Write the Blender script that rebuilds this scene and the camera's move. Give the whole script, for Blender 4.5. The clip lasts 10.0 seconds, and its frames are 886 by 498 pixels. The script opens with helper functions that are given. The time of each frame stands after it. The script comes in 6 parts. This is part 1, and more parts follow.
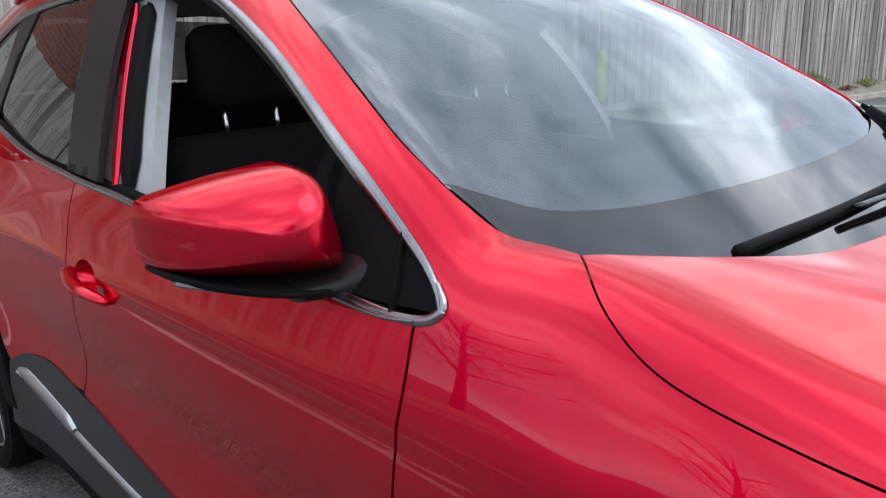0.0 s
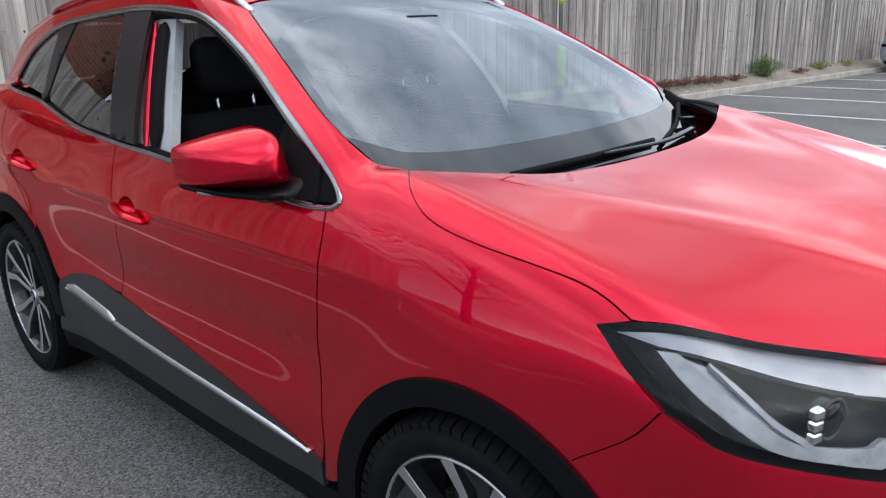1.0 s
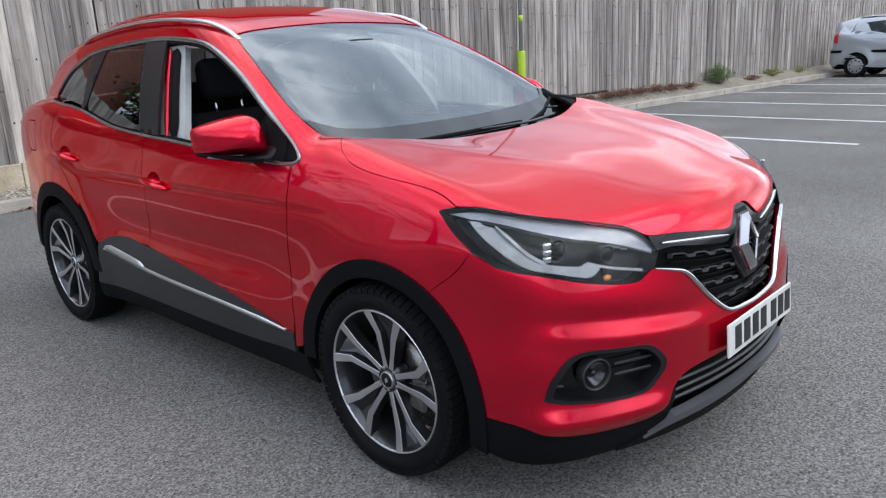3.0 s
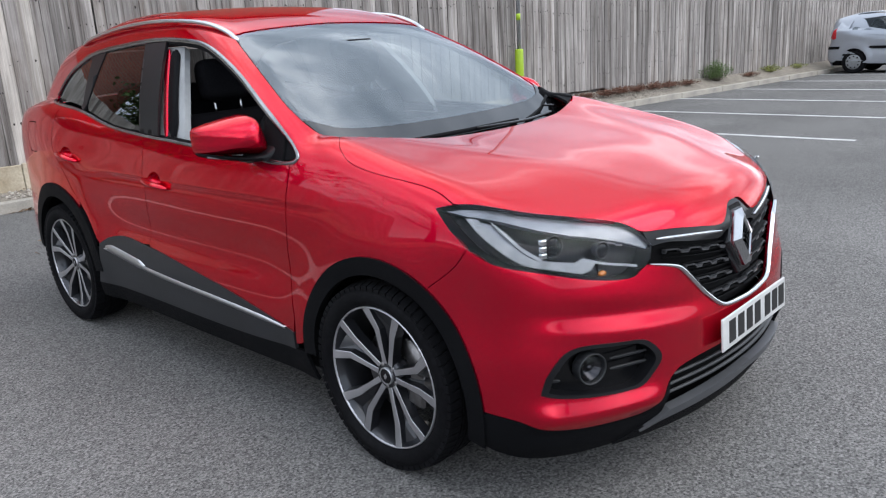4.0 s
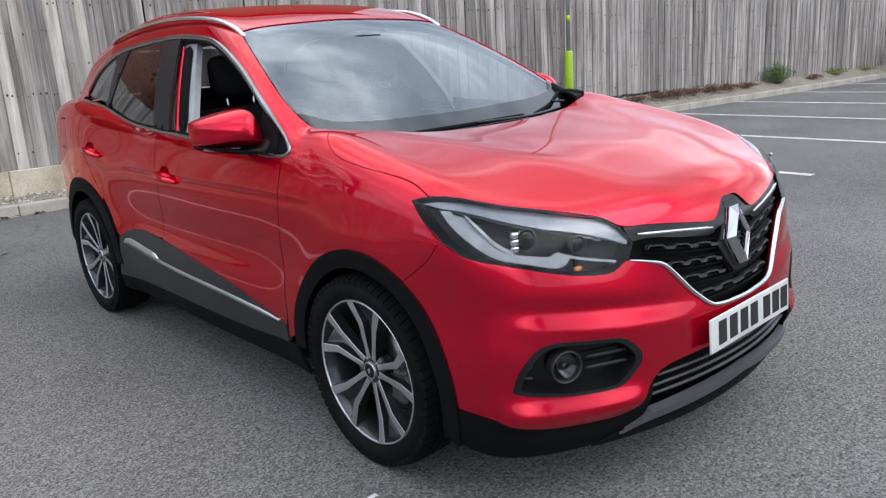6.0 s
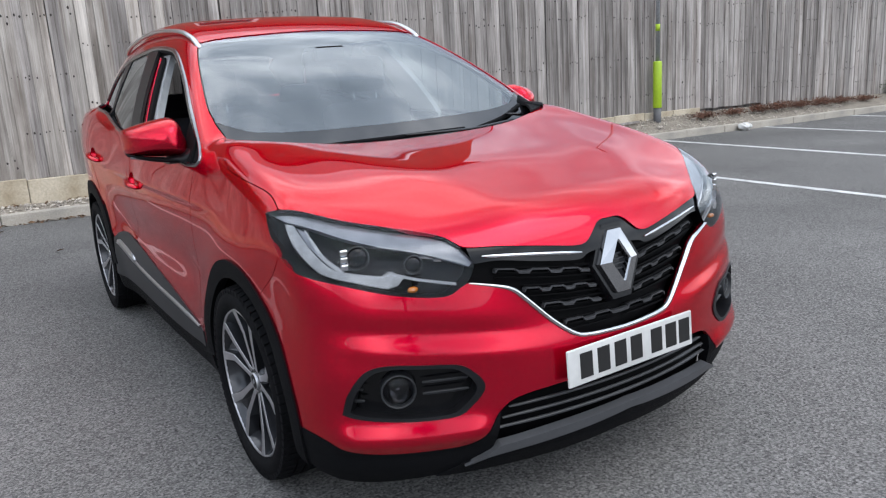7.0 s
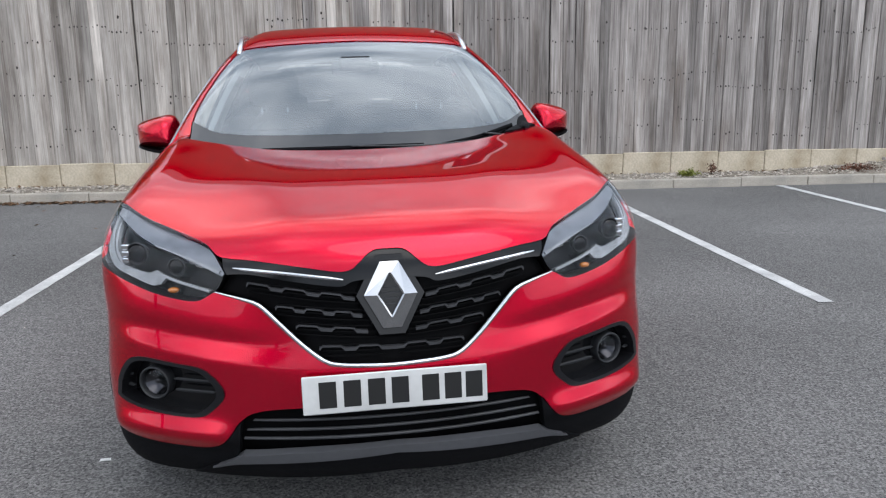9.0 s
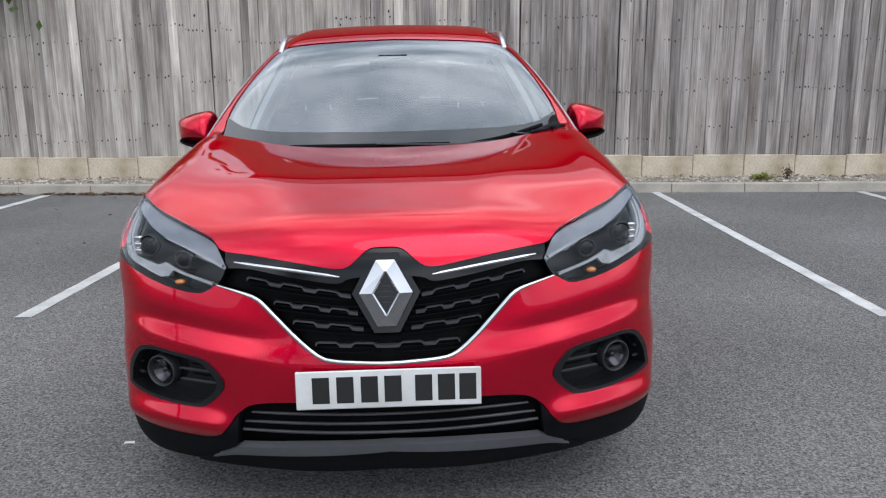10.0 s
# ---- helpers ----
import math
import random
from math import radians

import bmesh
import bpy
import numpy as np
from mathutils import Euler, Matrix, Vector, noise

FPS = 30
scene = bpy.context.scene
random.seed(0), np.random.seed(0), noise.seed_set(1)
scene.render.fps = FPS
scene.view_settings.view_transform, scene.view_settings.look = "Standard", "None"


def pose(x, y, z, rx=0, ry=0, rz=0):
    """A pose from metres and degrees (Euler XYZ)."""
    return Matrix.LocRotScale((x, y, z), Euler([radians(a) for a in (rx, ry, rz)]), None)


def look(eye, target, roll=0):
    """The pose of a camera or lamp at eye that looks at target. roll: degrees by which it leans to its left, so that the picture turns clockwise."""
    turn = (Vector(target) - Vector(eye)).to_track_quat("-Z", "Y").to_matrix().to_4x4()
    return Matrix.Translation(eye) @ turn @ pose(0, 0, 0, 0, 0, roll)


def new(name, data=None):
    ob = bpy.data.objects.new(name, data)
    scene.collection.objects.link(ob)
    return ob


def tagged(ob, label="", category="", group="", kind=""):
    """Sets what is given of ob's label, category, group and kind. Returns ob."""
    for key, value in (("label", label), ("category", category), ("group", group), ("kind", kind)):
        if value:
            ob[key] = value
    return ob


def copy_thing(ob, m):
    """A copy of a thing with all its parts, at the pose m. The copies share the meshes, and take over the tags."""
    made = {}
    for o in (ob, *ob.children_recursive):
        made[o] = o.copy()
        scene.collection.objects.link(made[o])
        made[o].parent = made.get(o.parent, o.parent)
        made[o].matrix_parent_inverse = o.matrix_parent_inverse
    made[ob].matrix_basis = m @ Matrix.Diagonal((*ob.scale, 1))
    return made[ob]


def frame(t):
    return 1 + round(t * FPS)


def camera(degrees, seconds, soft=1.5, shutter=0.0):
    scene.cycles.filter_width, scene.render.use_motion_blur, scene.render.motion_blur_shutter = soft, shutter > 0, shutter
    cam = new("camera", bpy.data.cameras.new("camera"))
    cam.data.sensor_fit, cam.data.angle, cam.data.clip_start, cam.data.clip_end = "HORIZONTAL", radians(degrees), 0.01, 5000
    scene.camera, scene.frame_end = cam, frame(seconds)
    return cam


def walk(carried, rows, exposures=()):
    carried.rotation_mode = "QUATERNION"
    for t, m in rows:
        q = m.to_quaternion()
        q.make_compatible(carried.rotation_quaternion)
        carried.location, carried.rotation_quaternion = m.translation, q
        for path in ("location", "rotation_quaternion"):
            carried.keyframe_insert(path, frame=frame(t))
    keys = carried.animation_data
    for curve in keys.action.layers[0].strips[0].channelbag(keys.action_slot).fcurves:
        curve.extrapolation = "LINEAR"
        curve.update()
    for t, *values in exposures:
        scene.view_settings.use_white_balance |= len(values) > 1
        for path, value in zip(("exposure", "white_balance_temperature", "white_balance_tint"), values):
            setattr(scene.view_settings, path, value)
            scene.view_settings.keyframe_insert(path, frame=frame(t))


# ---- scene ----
from mathutils.geometry import delaunay_2d_cdt

cam = camera(59.8, 10.0, soft=1.2)
PATH = [
    (0, (-1.44, -0.192, 1.377), (-0.1, 1.202, 0.865), -1.3),
    (1, (-1.892, -0.935, 1.449), (-0.529, 0.42, 0.894), -1.4),
    (1.5, (-2.068, -1.303, 1.429), (-0.694, 0.048, 0.894), -1.5),
    (2, (-2.258, -1.609, 1.446), (-0.871, -0.265, 0.926), -2.0),
    (2.5, (-2.44, -1.779, 1.446), (-1.049, -0.436, 0.933), -2.5),
    (4, (-2.5, -1.867, 1.451), (-1.109, -0.526, 0.933), -3.2),
    (4.5, (-2.499, -1.873, 1.449), (-1.112, -0.53, 0.928), -3.2),
    (5, (-2.497, -1.873, 1.447), (-1.12, -0.52, 0.924), -3.2),
    (5.5, (-2.47, -1.884, 1.433), (-1.119, -0.502, 0.918), -3.2),
    (6.8, (-1.784, -2.396, 1.344), (-0.688, -0.789, 0.881), -3.6),
    (7, (-1.629, -2.458, 1.354), (-0.591, -0.811, 0.898), -3.4),
    (7.5, (-1.248, -2.643, 1.344), (-0.385, -0.893, 0.906), -2.7),
    (8, (-0.871, -2.804, 1.331), (-0.213, -0.963, 0.908), -1.9),
    (8.4, (-0.551, -2.866, 1.334), (-0.058, -0.973, 0.917), -1.3),
    (8.5, (-0.484, -2.879, 1.336), (-0.031, -0.976, 0.92), -1.2),
    (9, (-0.161, -2.949, 1.343), (0.116, -1.013, 0.927), -0.7),
    (9.5, (0.029, -2.978, 1.347), (0.179, -1.028, 0.929), -0.4),
    (10, (0.067, -2.954, 1.344), (0.143, -1.0, 0.925), -0.3),
]
walk(cam, [(t, look(eye, target, roll)) for t, eye, target, roll in PATH], ((0.0, 0.0), (4.5, 0.06), (7.0, 0.0), (8.5, -0.10), (10.0, -0.16)))

# ---------------------------------------------------------------- light: a bright, broken overcast
world = bpy.data.worlds.new("sky")
scene.world = world
world.use_nodes = True
wn, wl = world.node_tree.nodes, world.node_tree.links
SUN_UP, SUN_ROUND = radians(53), radians(157)
sky = wn.new("ShaderNodeTexSky")
sky.sky_type, sky.sun_disc, sky.sun_elevation, sky.sun_rotation = "NISHITA", False, SUN_UP, SUN_ROUND
sky_gain = wn.new("ShaderNodeVectorMath")
sky_gain.operation, sky_gain.inputs[1].default_value = "SCALE", (0, 0, 0)
sky_gain.inputs["Scale"].default_value = 0.12
wl.new(sky.outputs[0], sky_gain.inputs[0])
wco = wn.new("ShaderNodeTexCoord")
wmap = wn.new("ShaderNodeMapping")
wmap.inputs["Scale"].default_value = (1.0, 1.0, 2.6)
wl.new(wco.outputs["Generated"], wmap.inputs[0])
cloud = wn.new("ShaderNodeTexNoise")
cloud.inputs["Scale"].default_value, cloud.inputs["Detail"].default_value, cloud.inputs["Roughness"].default_value = 2.4, 9.0, 0.56
cloud.inputs["Distortion"].default_value = 0.35
wl.new(wmap.outputs[0], cloud.inputs["Vector"])
tone = wn.new("ShaderNodeValToRGB")
tone.color_ramp.elements[0].position, tone.color_ramp.elements[0].color = 0.33, (0.58, 0.70, 0.86, 1)
tone.color_ramp.elements[1].position, tone.color_ramp.elements[1].color = 0.70, (3.1, 3.2, 3.4, 1)
mid_tone = tone.color_ramp.elements.new(0.50)
mid_tone.color = (1.24, 1.38, 1.60, 1)
wl.new(cloud.outputs["Fac"], tone.inputs["Fac"])
veil = wn.new("ShaderNodeMix")
veil.data_type = "RGBA"
veil.inputs[0].default_value = 0.86
wl.new(sky_gain.outputs[0], veil.inputs[6])
wl.new(tone.outputs[0], veil.inputs[7])
aim = wn.new("ShaderNodeVectorMath")
aim.operation, aim.inputs[1].default_value = "DOT_PRODUCT", Vector((3, -7, 10)).normalized()
wl.new(wco.outputs["Generated"], aim.inputs[0])
glow = wn.new("ShaderNodeMapRange")
glow.interpolation_type = "SMOOTHSTEP"
glow.inputs[1].default_value, glow.inputs[2].default_value, glow.inputs[3].default_value, glow.inputs[4].default_value = -0.2, 1.0, 1.02, 1.22
wl.new(aim.outputs["Value"], glow.inputs[0])
lit = wn.new("ShaderNodeVectorMath")
lit.operation = "SCALE"
wl.new(veil.outputs[2], lit.inputs[0])
wl.new(glow.outputs[0], lit.inputs["Scale"])
wbg = wn["Background"]
wl.new(lit.outputs[0], wbg.inputs["Color"])
wbg.inputs["Strength"].default_value = 1.0
sun = new("sun", bpy.data.lights.new("sun", "SUN"))
sun.data.energy, sun.data.angle, sun.data.color = 1.3, radians(48), (1.0, 0.96, 0.9)
sun.matrix_world = look((3, -7, 10), (0, 0, 0))


# ---------------------------------------------------------------- materials
def material(name, colour, rough=0.5, metal=0.0, coat=0.0, grain=0.0, grain_scale=40.0, bump=0.0, bump_scale=60.0, second=None, second_scale=3.0):
    """A principled surface with colour variation at two scales and fine relief."""
    m = bpy.data.materials.new(name)
    m.use_nodes = True
    n, l = m.node_tree.nodes, m.node_tree.links
    b = n["Principled BSDF"]
    b.inputs["Base Color"].default_value = (*colour, 1)
    b.inputs["Roughness"].default_value, b.inputs["Metallic"].default_value = rough, metal
    b.inputs["Coat Weight"].default_value, b.inputs["Coat Roughness"].default_value = coat, 0.03
    co = n.new("ShaderNodeTexCoord")
    if grain or second:
        fine = n.new("ShaderNodeTexNoise")
        fine.inputs["Scale"].default_value, fine.inputs["Detail"].default_value = grain_scale, 5
        l.new(co.outputs["Object"], fine.inputs["Vector"])
        broad = n.new("ShaderNodeTexNoise")
        broad.inputs["Scale"].default_value, broad.inputs["Detail"].default_value = second_scale, 6
        l.new(co.outputs["Object"], broad.inputs["Vector"])
        mix = n.new("ShaderNodeMix")
        mix.data_type = "RGBA"
        mix.inputs[6].default_value = (*colour, 1)
        mix.inputs[7].default_value = (*(second or [c * 0.6 for c in colour]), 1)
        ramp = n.new("ShaderNodeMapRange")
        ramp.inputs[1].default_value, ramp.inputs[2].default_value = 0.35, 0.7
        l.new(broad.outputs["Fac"], ramp.inputs[0])
        l.new(ramp.outputs[0], mix.inputs[0])
        var = n.new("ShaderNodeHueSaturation")
        l.new(mix.outputs[2], var.inputs["Color"])
        span = n.new("ShaderNodeMapRange")
        span.inputs[1].default_value, span.inputs[2].default_value, span.inputs[3].default_value, span.inputs[4].default_value = 0.3, 0.7, 1 - grain, 1 + grain
        l.new(fine.outputs["Fac"], span.inputs[0])
        l.new(span.outputs[0], var.inputs["Value"])
        l.new(var.outputs[0], b.inputs["Base Color"])
    if bump:
        rel = n.new("ShaderNodeTexNoise")
        rel.inputs["Scale"].default_value, rel.inputs["Detail"].default_value = bump_scale, 6
        l.new(co.outputs["Object"], rel.inputs["Vector"])
        bp = n.new("ShaderNodeBump")
        bp.inputs["Strength"].default_value, bp.inputs["Distance"].default_value = bump, 0.01
        l.new(rel.outputs["Fac"], bp.inputs["Height"])
        l.new(bp.outputs[0], b.inputs["Normal"])
    return m


def glass(name, tint, ior=1.6):
    m = bpy.data.materials.new(name)
    m.use_nodes = True
    n, l = m.node_tree.nodes, m.node_tree.links
    n.remove(n["Principled BSDF"])
    clear, gloss, edge, mix = n.new("ShaderNodeBsdfTransparent"), n.new("ShaderNodeBsdfGlossy"), n.new("ShaderNodeLayerWeight"), n.new("ShaderNodeMixShader")
    bent, fres = n.new("ShaderNodeMath"), n.new("ShaderNodeMath")
    clear.inputs[0].default_value = (*tint, 1)
    gloss.inputs["Roughness"].default_value = 0.0
    gloss.inputs["Color"].default_value = (0.91, 0.965, 1, 1)
    head_on = ((ior - 1) / (ior + 1)) ** 2
    edge.inputs["Blend"].default_value = 0.5
    bent.operation, bent.inputs[1].default_value = "POWER", 5.0
    fres.operation, fres.inputs[1].default_value, fres.inputs[2].default_value = "MULTIPLY_ADD", 1 - head_on, head_on
    l.new(edge.outputs["Facing"], bent.inputs[0])
    l.new(bent.outputs[0], fres.inputs[0])
    l.new(fres.outputs[0], mix.inputs[0])
    l.new(clear.outputs[0], mix.inputs[1])
    l.new(gloss.outputs[0], mix.inputs[2])
    l.new(mix.outputs[0], n["Material Output"].inputs["Surface"])
    return m


PAINT = material("red_metallic_paint", (0.60, 0.0006, 0.027), 0.27, 0.86, 1.0, grain=0.07, grain_scale=900.0, second=(0.57, 0.0006, 0.025), second_scale=2.0)
pb = PAINT.node_tree.nodes["Principled BSDF"]
pb.inputs["Coat Roughness"].default_value, pb.inputs["Coat IOR"].default_value, pb.inputs["Specular IOR Level"].default_value = 0.0, 1.40, 0.0
pb.inputs["Specular Tint"].default_value = (1.0, 0.06, 0.10, 1)
PLASTIC = material("black_textured_plastic", (0.0042, 0.0045, 0.0055), 0.62, grain=0.25, grain_scale=300, bump=0.25, bump_scale=900, second=(0.006, 0.006, 0.007))
SATIN = material("dark_grey_satin_plastic", (0.016, 0.017, 0.020), 0.5, grain=0.1, second=(0.012, 0.013, 0.015))
GLOSS_BLACK = material("gloss_black_plastic", (0.005, 0.005, 0.006), 0.14, coat=0.0)
RUBBER = material("tyre_rubber", (0.005, 0.005, 0.006), 0.75, grain=0.3, grain_scale=60, bump=0.15, bump_scale=200, second=(0.009, 0.009, 0.010))
CHROME = material("chrome", (0.62, 0.63, 0.65), 0.14, 1.0)
SILVER = material("brushed_silver", (0.55, 0.56, 0.58), 0.30, 1.0, grain=0.05, second=(0.5, 0.51, 0.53))
RAIL = material("satin_aluminium", (0.62, 0.63, 0.65), 0.28, 1.0)
ALLOY_CUT = material("machined_alloy", (0.60, 0.60, 0.63), 0.36, 0.9, grain=0.06, grain_scale=200)
ALLOY_DARK = material("dark_grey_alloy_paint", (0.030, 0.031, 0.036), 0.30, 0.6, 0.6)
STEEL = material("brake_steel", (0.28, 0.27, 0.27), 0.42, 1.0, grain=0.2)
CLOTH = material("black_seat_cloth", (0.008, 0.008, 0.010), 0.92, grain=0.3, grain_scale=150, bump=0.4, bump_scale=400)
TRIM_DARK = material("black_cabin_trim", (0.006, 0.006, 0.007), 0.7, grain=0.2, bump=0.2, bump_scale=500)
TRIM_PALE = material("pale_grey_pillar_trim", (0.40, 0.41, 0.42), 0.75, grain=0.05, bump=0.1, bump_scale=300)
PLATE = material("white_plate", (0.66, 0.66, 0.65), 0.28, grain=0.03)
INK = material("black_plate_ink", (0.012, 0.012, 0.012), 0.4)
AMBER = material("amber_lens", (0.40, 0.13, 0.02), 0.15, coat=0.5)
LAMP_WHITE = material("clear_white_light_guide", (0.29, 0.30, 0.31), 0.25, 0.0, 0.3, grain=0.12, grain_scale=70, second=(0.17, 0.18, 0.19), second_scale=14)
REFLECTOR = material("lamp_reflector", (0.7, 0.71, 0.73), 0.12, 1.0)
LENS_GLASS = glass("headlamp_lens", (0.98, 0.98, 0.99), 1.30)
SCREEN = glass("windscreen_glass", (0.54, 0.60, 0.61), 2.55)
TINTED = glass("privacy_glass", (0.17, 0.175, 0.18), 2.05)
SIDE_GLASS = glass("side_glass", (0.72, 0.76, 0.74), 1.55)
SKID = material("grey_painted_plastic", (0.070, 0.072, 0.078), 0.42, 0.2, grain=0.05, second=(0.082, 0.084, 0.092))
for soft_black in (PLASTIC, RUBBER, CLOTH, TRIM_DARK):
    soft_black.node_tree.nodes["Principled BSDF"].inputs["Specular IOR Level"].default_value = 0.07
GRILLE_BLACK = material("matt_black_grille", (0.0025, 0.0025, 0.003), 0.5, grain=0.2)
GRILLE_BLACK.node_tree.nodes["Principled BSDF"].inputs["Specular IOR Level"].default_value = 0.06
LAMP_GREY = material("grey_lamp_reflector", (0.21, 0.22, 0.24), 0.30, 0.75, grain=0.2, grain_scale=25)
SURROUND = material("satin_chrome", (0.34, 0.345, 0.36), 0.26, 1.0, grain=0.06)
PILLAR_BLACK = material("satin_black_pillar_film", (0.010, 0.010, 0.012), 0.38, grain=0.1)
PILLAR_BLACK.node_tree.nodes["Principled BSDF"].inputs["Specular IOR Level"].default_value = 0.25
TOOTH = material("grey_grille_plastic", (0.045, 0.046, 0.050), 0.4, grain=0.1)
LAMP_BLACK = material("black_lamp_inside", (0.004, 0.004, 0.005), 0.3, grain=0.2)
LAMP_BLACK.node_tree.nodes["Principled BSDF"].inputs["Specular IOR Level"].default_value = 0.2
BADGE = material("bright_badge_chrome", (0.50, 0.505, 0.52), 0.09, 1.0)
GLOSS_BLACK.node_tree.nodes["Principled BSDF"].inputs["Specular IOR Level"].default_value = 0.3
FOG_BOWL = material("dark_mirror_bowl", (0.045, 0.045, 0.05), 0.12, 0.95)
FRIT = material("black_glass_edge", (0.006, 0.006, 0.007), 0.04, grain=0.1)
FRIT.node_tree.nodes["Principled BSDF"].inputs["IOR"].default_value = 1.66

# ---------------------------------------------------------------- building helpers
def link(name, mesh, mat, parent=None, label=""):
    mesh.materials.clear()
    mesh.materials.append(mat)
    ob = new(name, mesh)
    ob.parent = parent
    if label:
        ob["label"] = label
    return ob


def part(name, bm, mat, parent=None, label="", smooth=None):
    """Links a bmesh as one mesh object under a thing or a part. smooth: the angle in degrees past which edges stay sharp."""
    mesh = bpy.data.meshes.new(name)
    bmesh.ops.recalc_face_normals(bm, faces=bm.faces)
    if smooth is not None:
        for f in bm.faces:
            f.smooth = True
        for e in bm.edges:
            e.smooth = len(e.link_faces) == 2 and e.calc_face_angle(0) < radians(smooth)
    bm.to_mesh(mesh)
    bm.free()
    return link(name, mesh, mat, parent, label)


def raw(name, verts, faces, mat, parent=None, label="", smooth=False):
    mesh = bpy.data.meshes.new(name)
    mesh.from_pydata([tuple(v) for v in verts], [], faces)
    if smooth:
        mesh.polygons.foreach_set("use_smooth", [True] * len(mesh.polygons))
    mesh.update()
    return link(name, mesh, mat, parent, label)


def box(bm, x0, x1, y0, y1, z0, z1, bevel=0.0, m=None, segments=1):
    made = bmesh.ops.create_cube(bm, size=1.0, matrix=Matrix.LocRotScale(((x0 + x1) / 2, (y0 + y1) / 2, (z0 + z1) / 2), None, (x1 - x0, y1 - y0, z1 - z0)))
    vs = made["verts"]
    if bevel:
        es = list({e for v in vs for e in v.link_edges})
        got = bmesh.ops.bevel(bm, geom=es, offset=bevel, segments=segments, affect="EDGES", profile=0.5)
        vs = list({v for f in got["faces"] for v in f.verts} | {v for v in vs if v.is_valid})
    if m is not None:
        bmesh.ops.transform(bm, matrix=m, verts=[v for v in vs if v.is_valid])
    return bm


def run(points, spacing=0.02, closed=False):
    """A smooth curve (Catmull-Rom) through a few points, at an even spacing."""
    p = [np.array(q, float) for q in points]
    if len(p) == 2:
        n = max(2, int(np.linalg.norm(p[1] - p[0]) / spacing) + 1)
        return [p[0] + (p[1] - p[0]) * i / (n - 1) for i in range(n)]
    ext = [p[-1], *p, p[0], p[1]] if closed else [2 * p[0] - p[1], *p, 2 * p[-1] - p[-2]]
    out = []
    for i in range(1, len(ext) - 2):
        a, b, c, d = ext[i - 1:i + 3]
        n = max(2, int(np.linalg.norm(c - b) / spacing) + 1)
        for k in range(n):
            t = k / n
            out.append(0.5 * (2 * b + (c - a) * t + (2 * a - 5 * b + 4 * c - d) * t * t + (3 * b - a - 3 * c + d) * t ** 3))
    if not closed:
        out.append(p[-1])
    return out


def tube(name, points, radius, mat, parent=None, label="", sides=8, flat=1.0, closed=False, up=(0, 0, 1)):
    """A swept round or flattened bar along points."""
    pts = [Vector(q) for q in points]
    verts, faces, n = [], [], len(pts)
    for i, q in enumerate(pts):
        d = (pts[(i + 1) % n if closed else min(i + 1, n - 1)] - pts[(i - 1) % n if closed else max(i - 1, 0)]).normalized()
        a = d.cross(Vector(up) if abs(d.dot(Vector(up))) < 0.98 else Vector((0, 1, 0))).normalized()
        b = a.cross(d)
        r = radius[i] if isinstance(radius, (list, tuple)) else radius
        for k in range(sides):
            w = 2 * math.pi * k / sides
            verts.append(q + a * (r * math.cos(w)) + b * (r * flat * math.sin(w)))
    for i in range(n if closed else n - 1):
        for k in range(sides):
            j = (i + 1) % n
            faces.append((i * sides + k, i * sides + (k + 1) % sides, j * sides + (k + 1) % sides, j * sides + k))
    if not closed:
        faces += [tuple(range(sides))[::-1], tuple((n - 1) * sides + k for k in range(sides))]
    return raw(name, verts, faces, mat, parent, label, True)


def lathe(name, profile, mat, parent=None, label="", sides=64, m=None, smooth=True):
    """Turns a profile of (radius, across) about the x axis."""
    verts, faces, n = [], [], len(profile)
    for k in range(sides):
        w = 2 * math.pi * k / sides
        for r, x in profile:
            verts.append(Vector((x, r * math.sin(w), r * math.cos(w))))
    for k in range(sides):
        j = (k + 1) % sides
        for i in range(n - 1):
            faces.append((k * n + i, k * n + i + 1, j * n + i + 1, j * n + i))
    if m is not None:
        verts = [m @ v for v in verts]
    return raw(name, verts, faces, mat, parent, label, smooth)


def empty(name, label, category, group="", m=None):
    ob = new(name)
    ob.empty_display_size = 0.2
    if m is not None:
        ob.matrix_world = m
    return tagged(ob, label, category, group)

# ---------------------------------------------------------------- the car's body as one smooth field
def spline(points):
    """Natural cubic spline through a few points, straight beyond its ends."""
    xs, ys = np.array([p[0] for p in points], float), np.array([p[1] for p in points], float)
    n, h = len(xs), np.diff(xs)
    m = np.eye(n)
    r = np.zeros(n)
    for i in range(1, n - 1):
        m[i, i - 1], m[i, i], m[i, i + 1] = h[i - 1], 2 * (h[i - 1] + h[i]), h[i]
        r[i] = 6 * ((ys[i + 1] - ys[i]) / h[i] - (ys[i] - ys[i - 1]) / h[i - 1])
    k = np.linalg.solve(m, r)

    def value(x):
        x = np.asarray(x, float)
        c = np.clip(x, xs[0], xs[-1])
        i = np.clip(np.searchsorted(xs, c) - 1, 0, n - 2)
        a, b = xs[i + 1] - c, c - xs[i]
        v = k[i] * a ** 3 / (6 * h[i]) + k[i + 1] * b ** 3 / (6 * h[i]) + (ys[i] / h[i] - k[i] * h[i] / 6) * a + (ys[i + 1] / h[i] - k[i + 1] * h[i] / 6) * b
        s0 = (ys[1] - ys[0]) / h[0] - h[0] * k[1] / 6
        s1 = (ys[-1] - ys[-2]) / h[-1] + h[-1] * k[-2] / 6
        return v + np.where(x < xs[0], (x - xs[0]) * s0, 0) + np.where(x > xs[-1], (x - xs[-1]) * s1, 0)
    return value


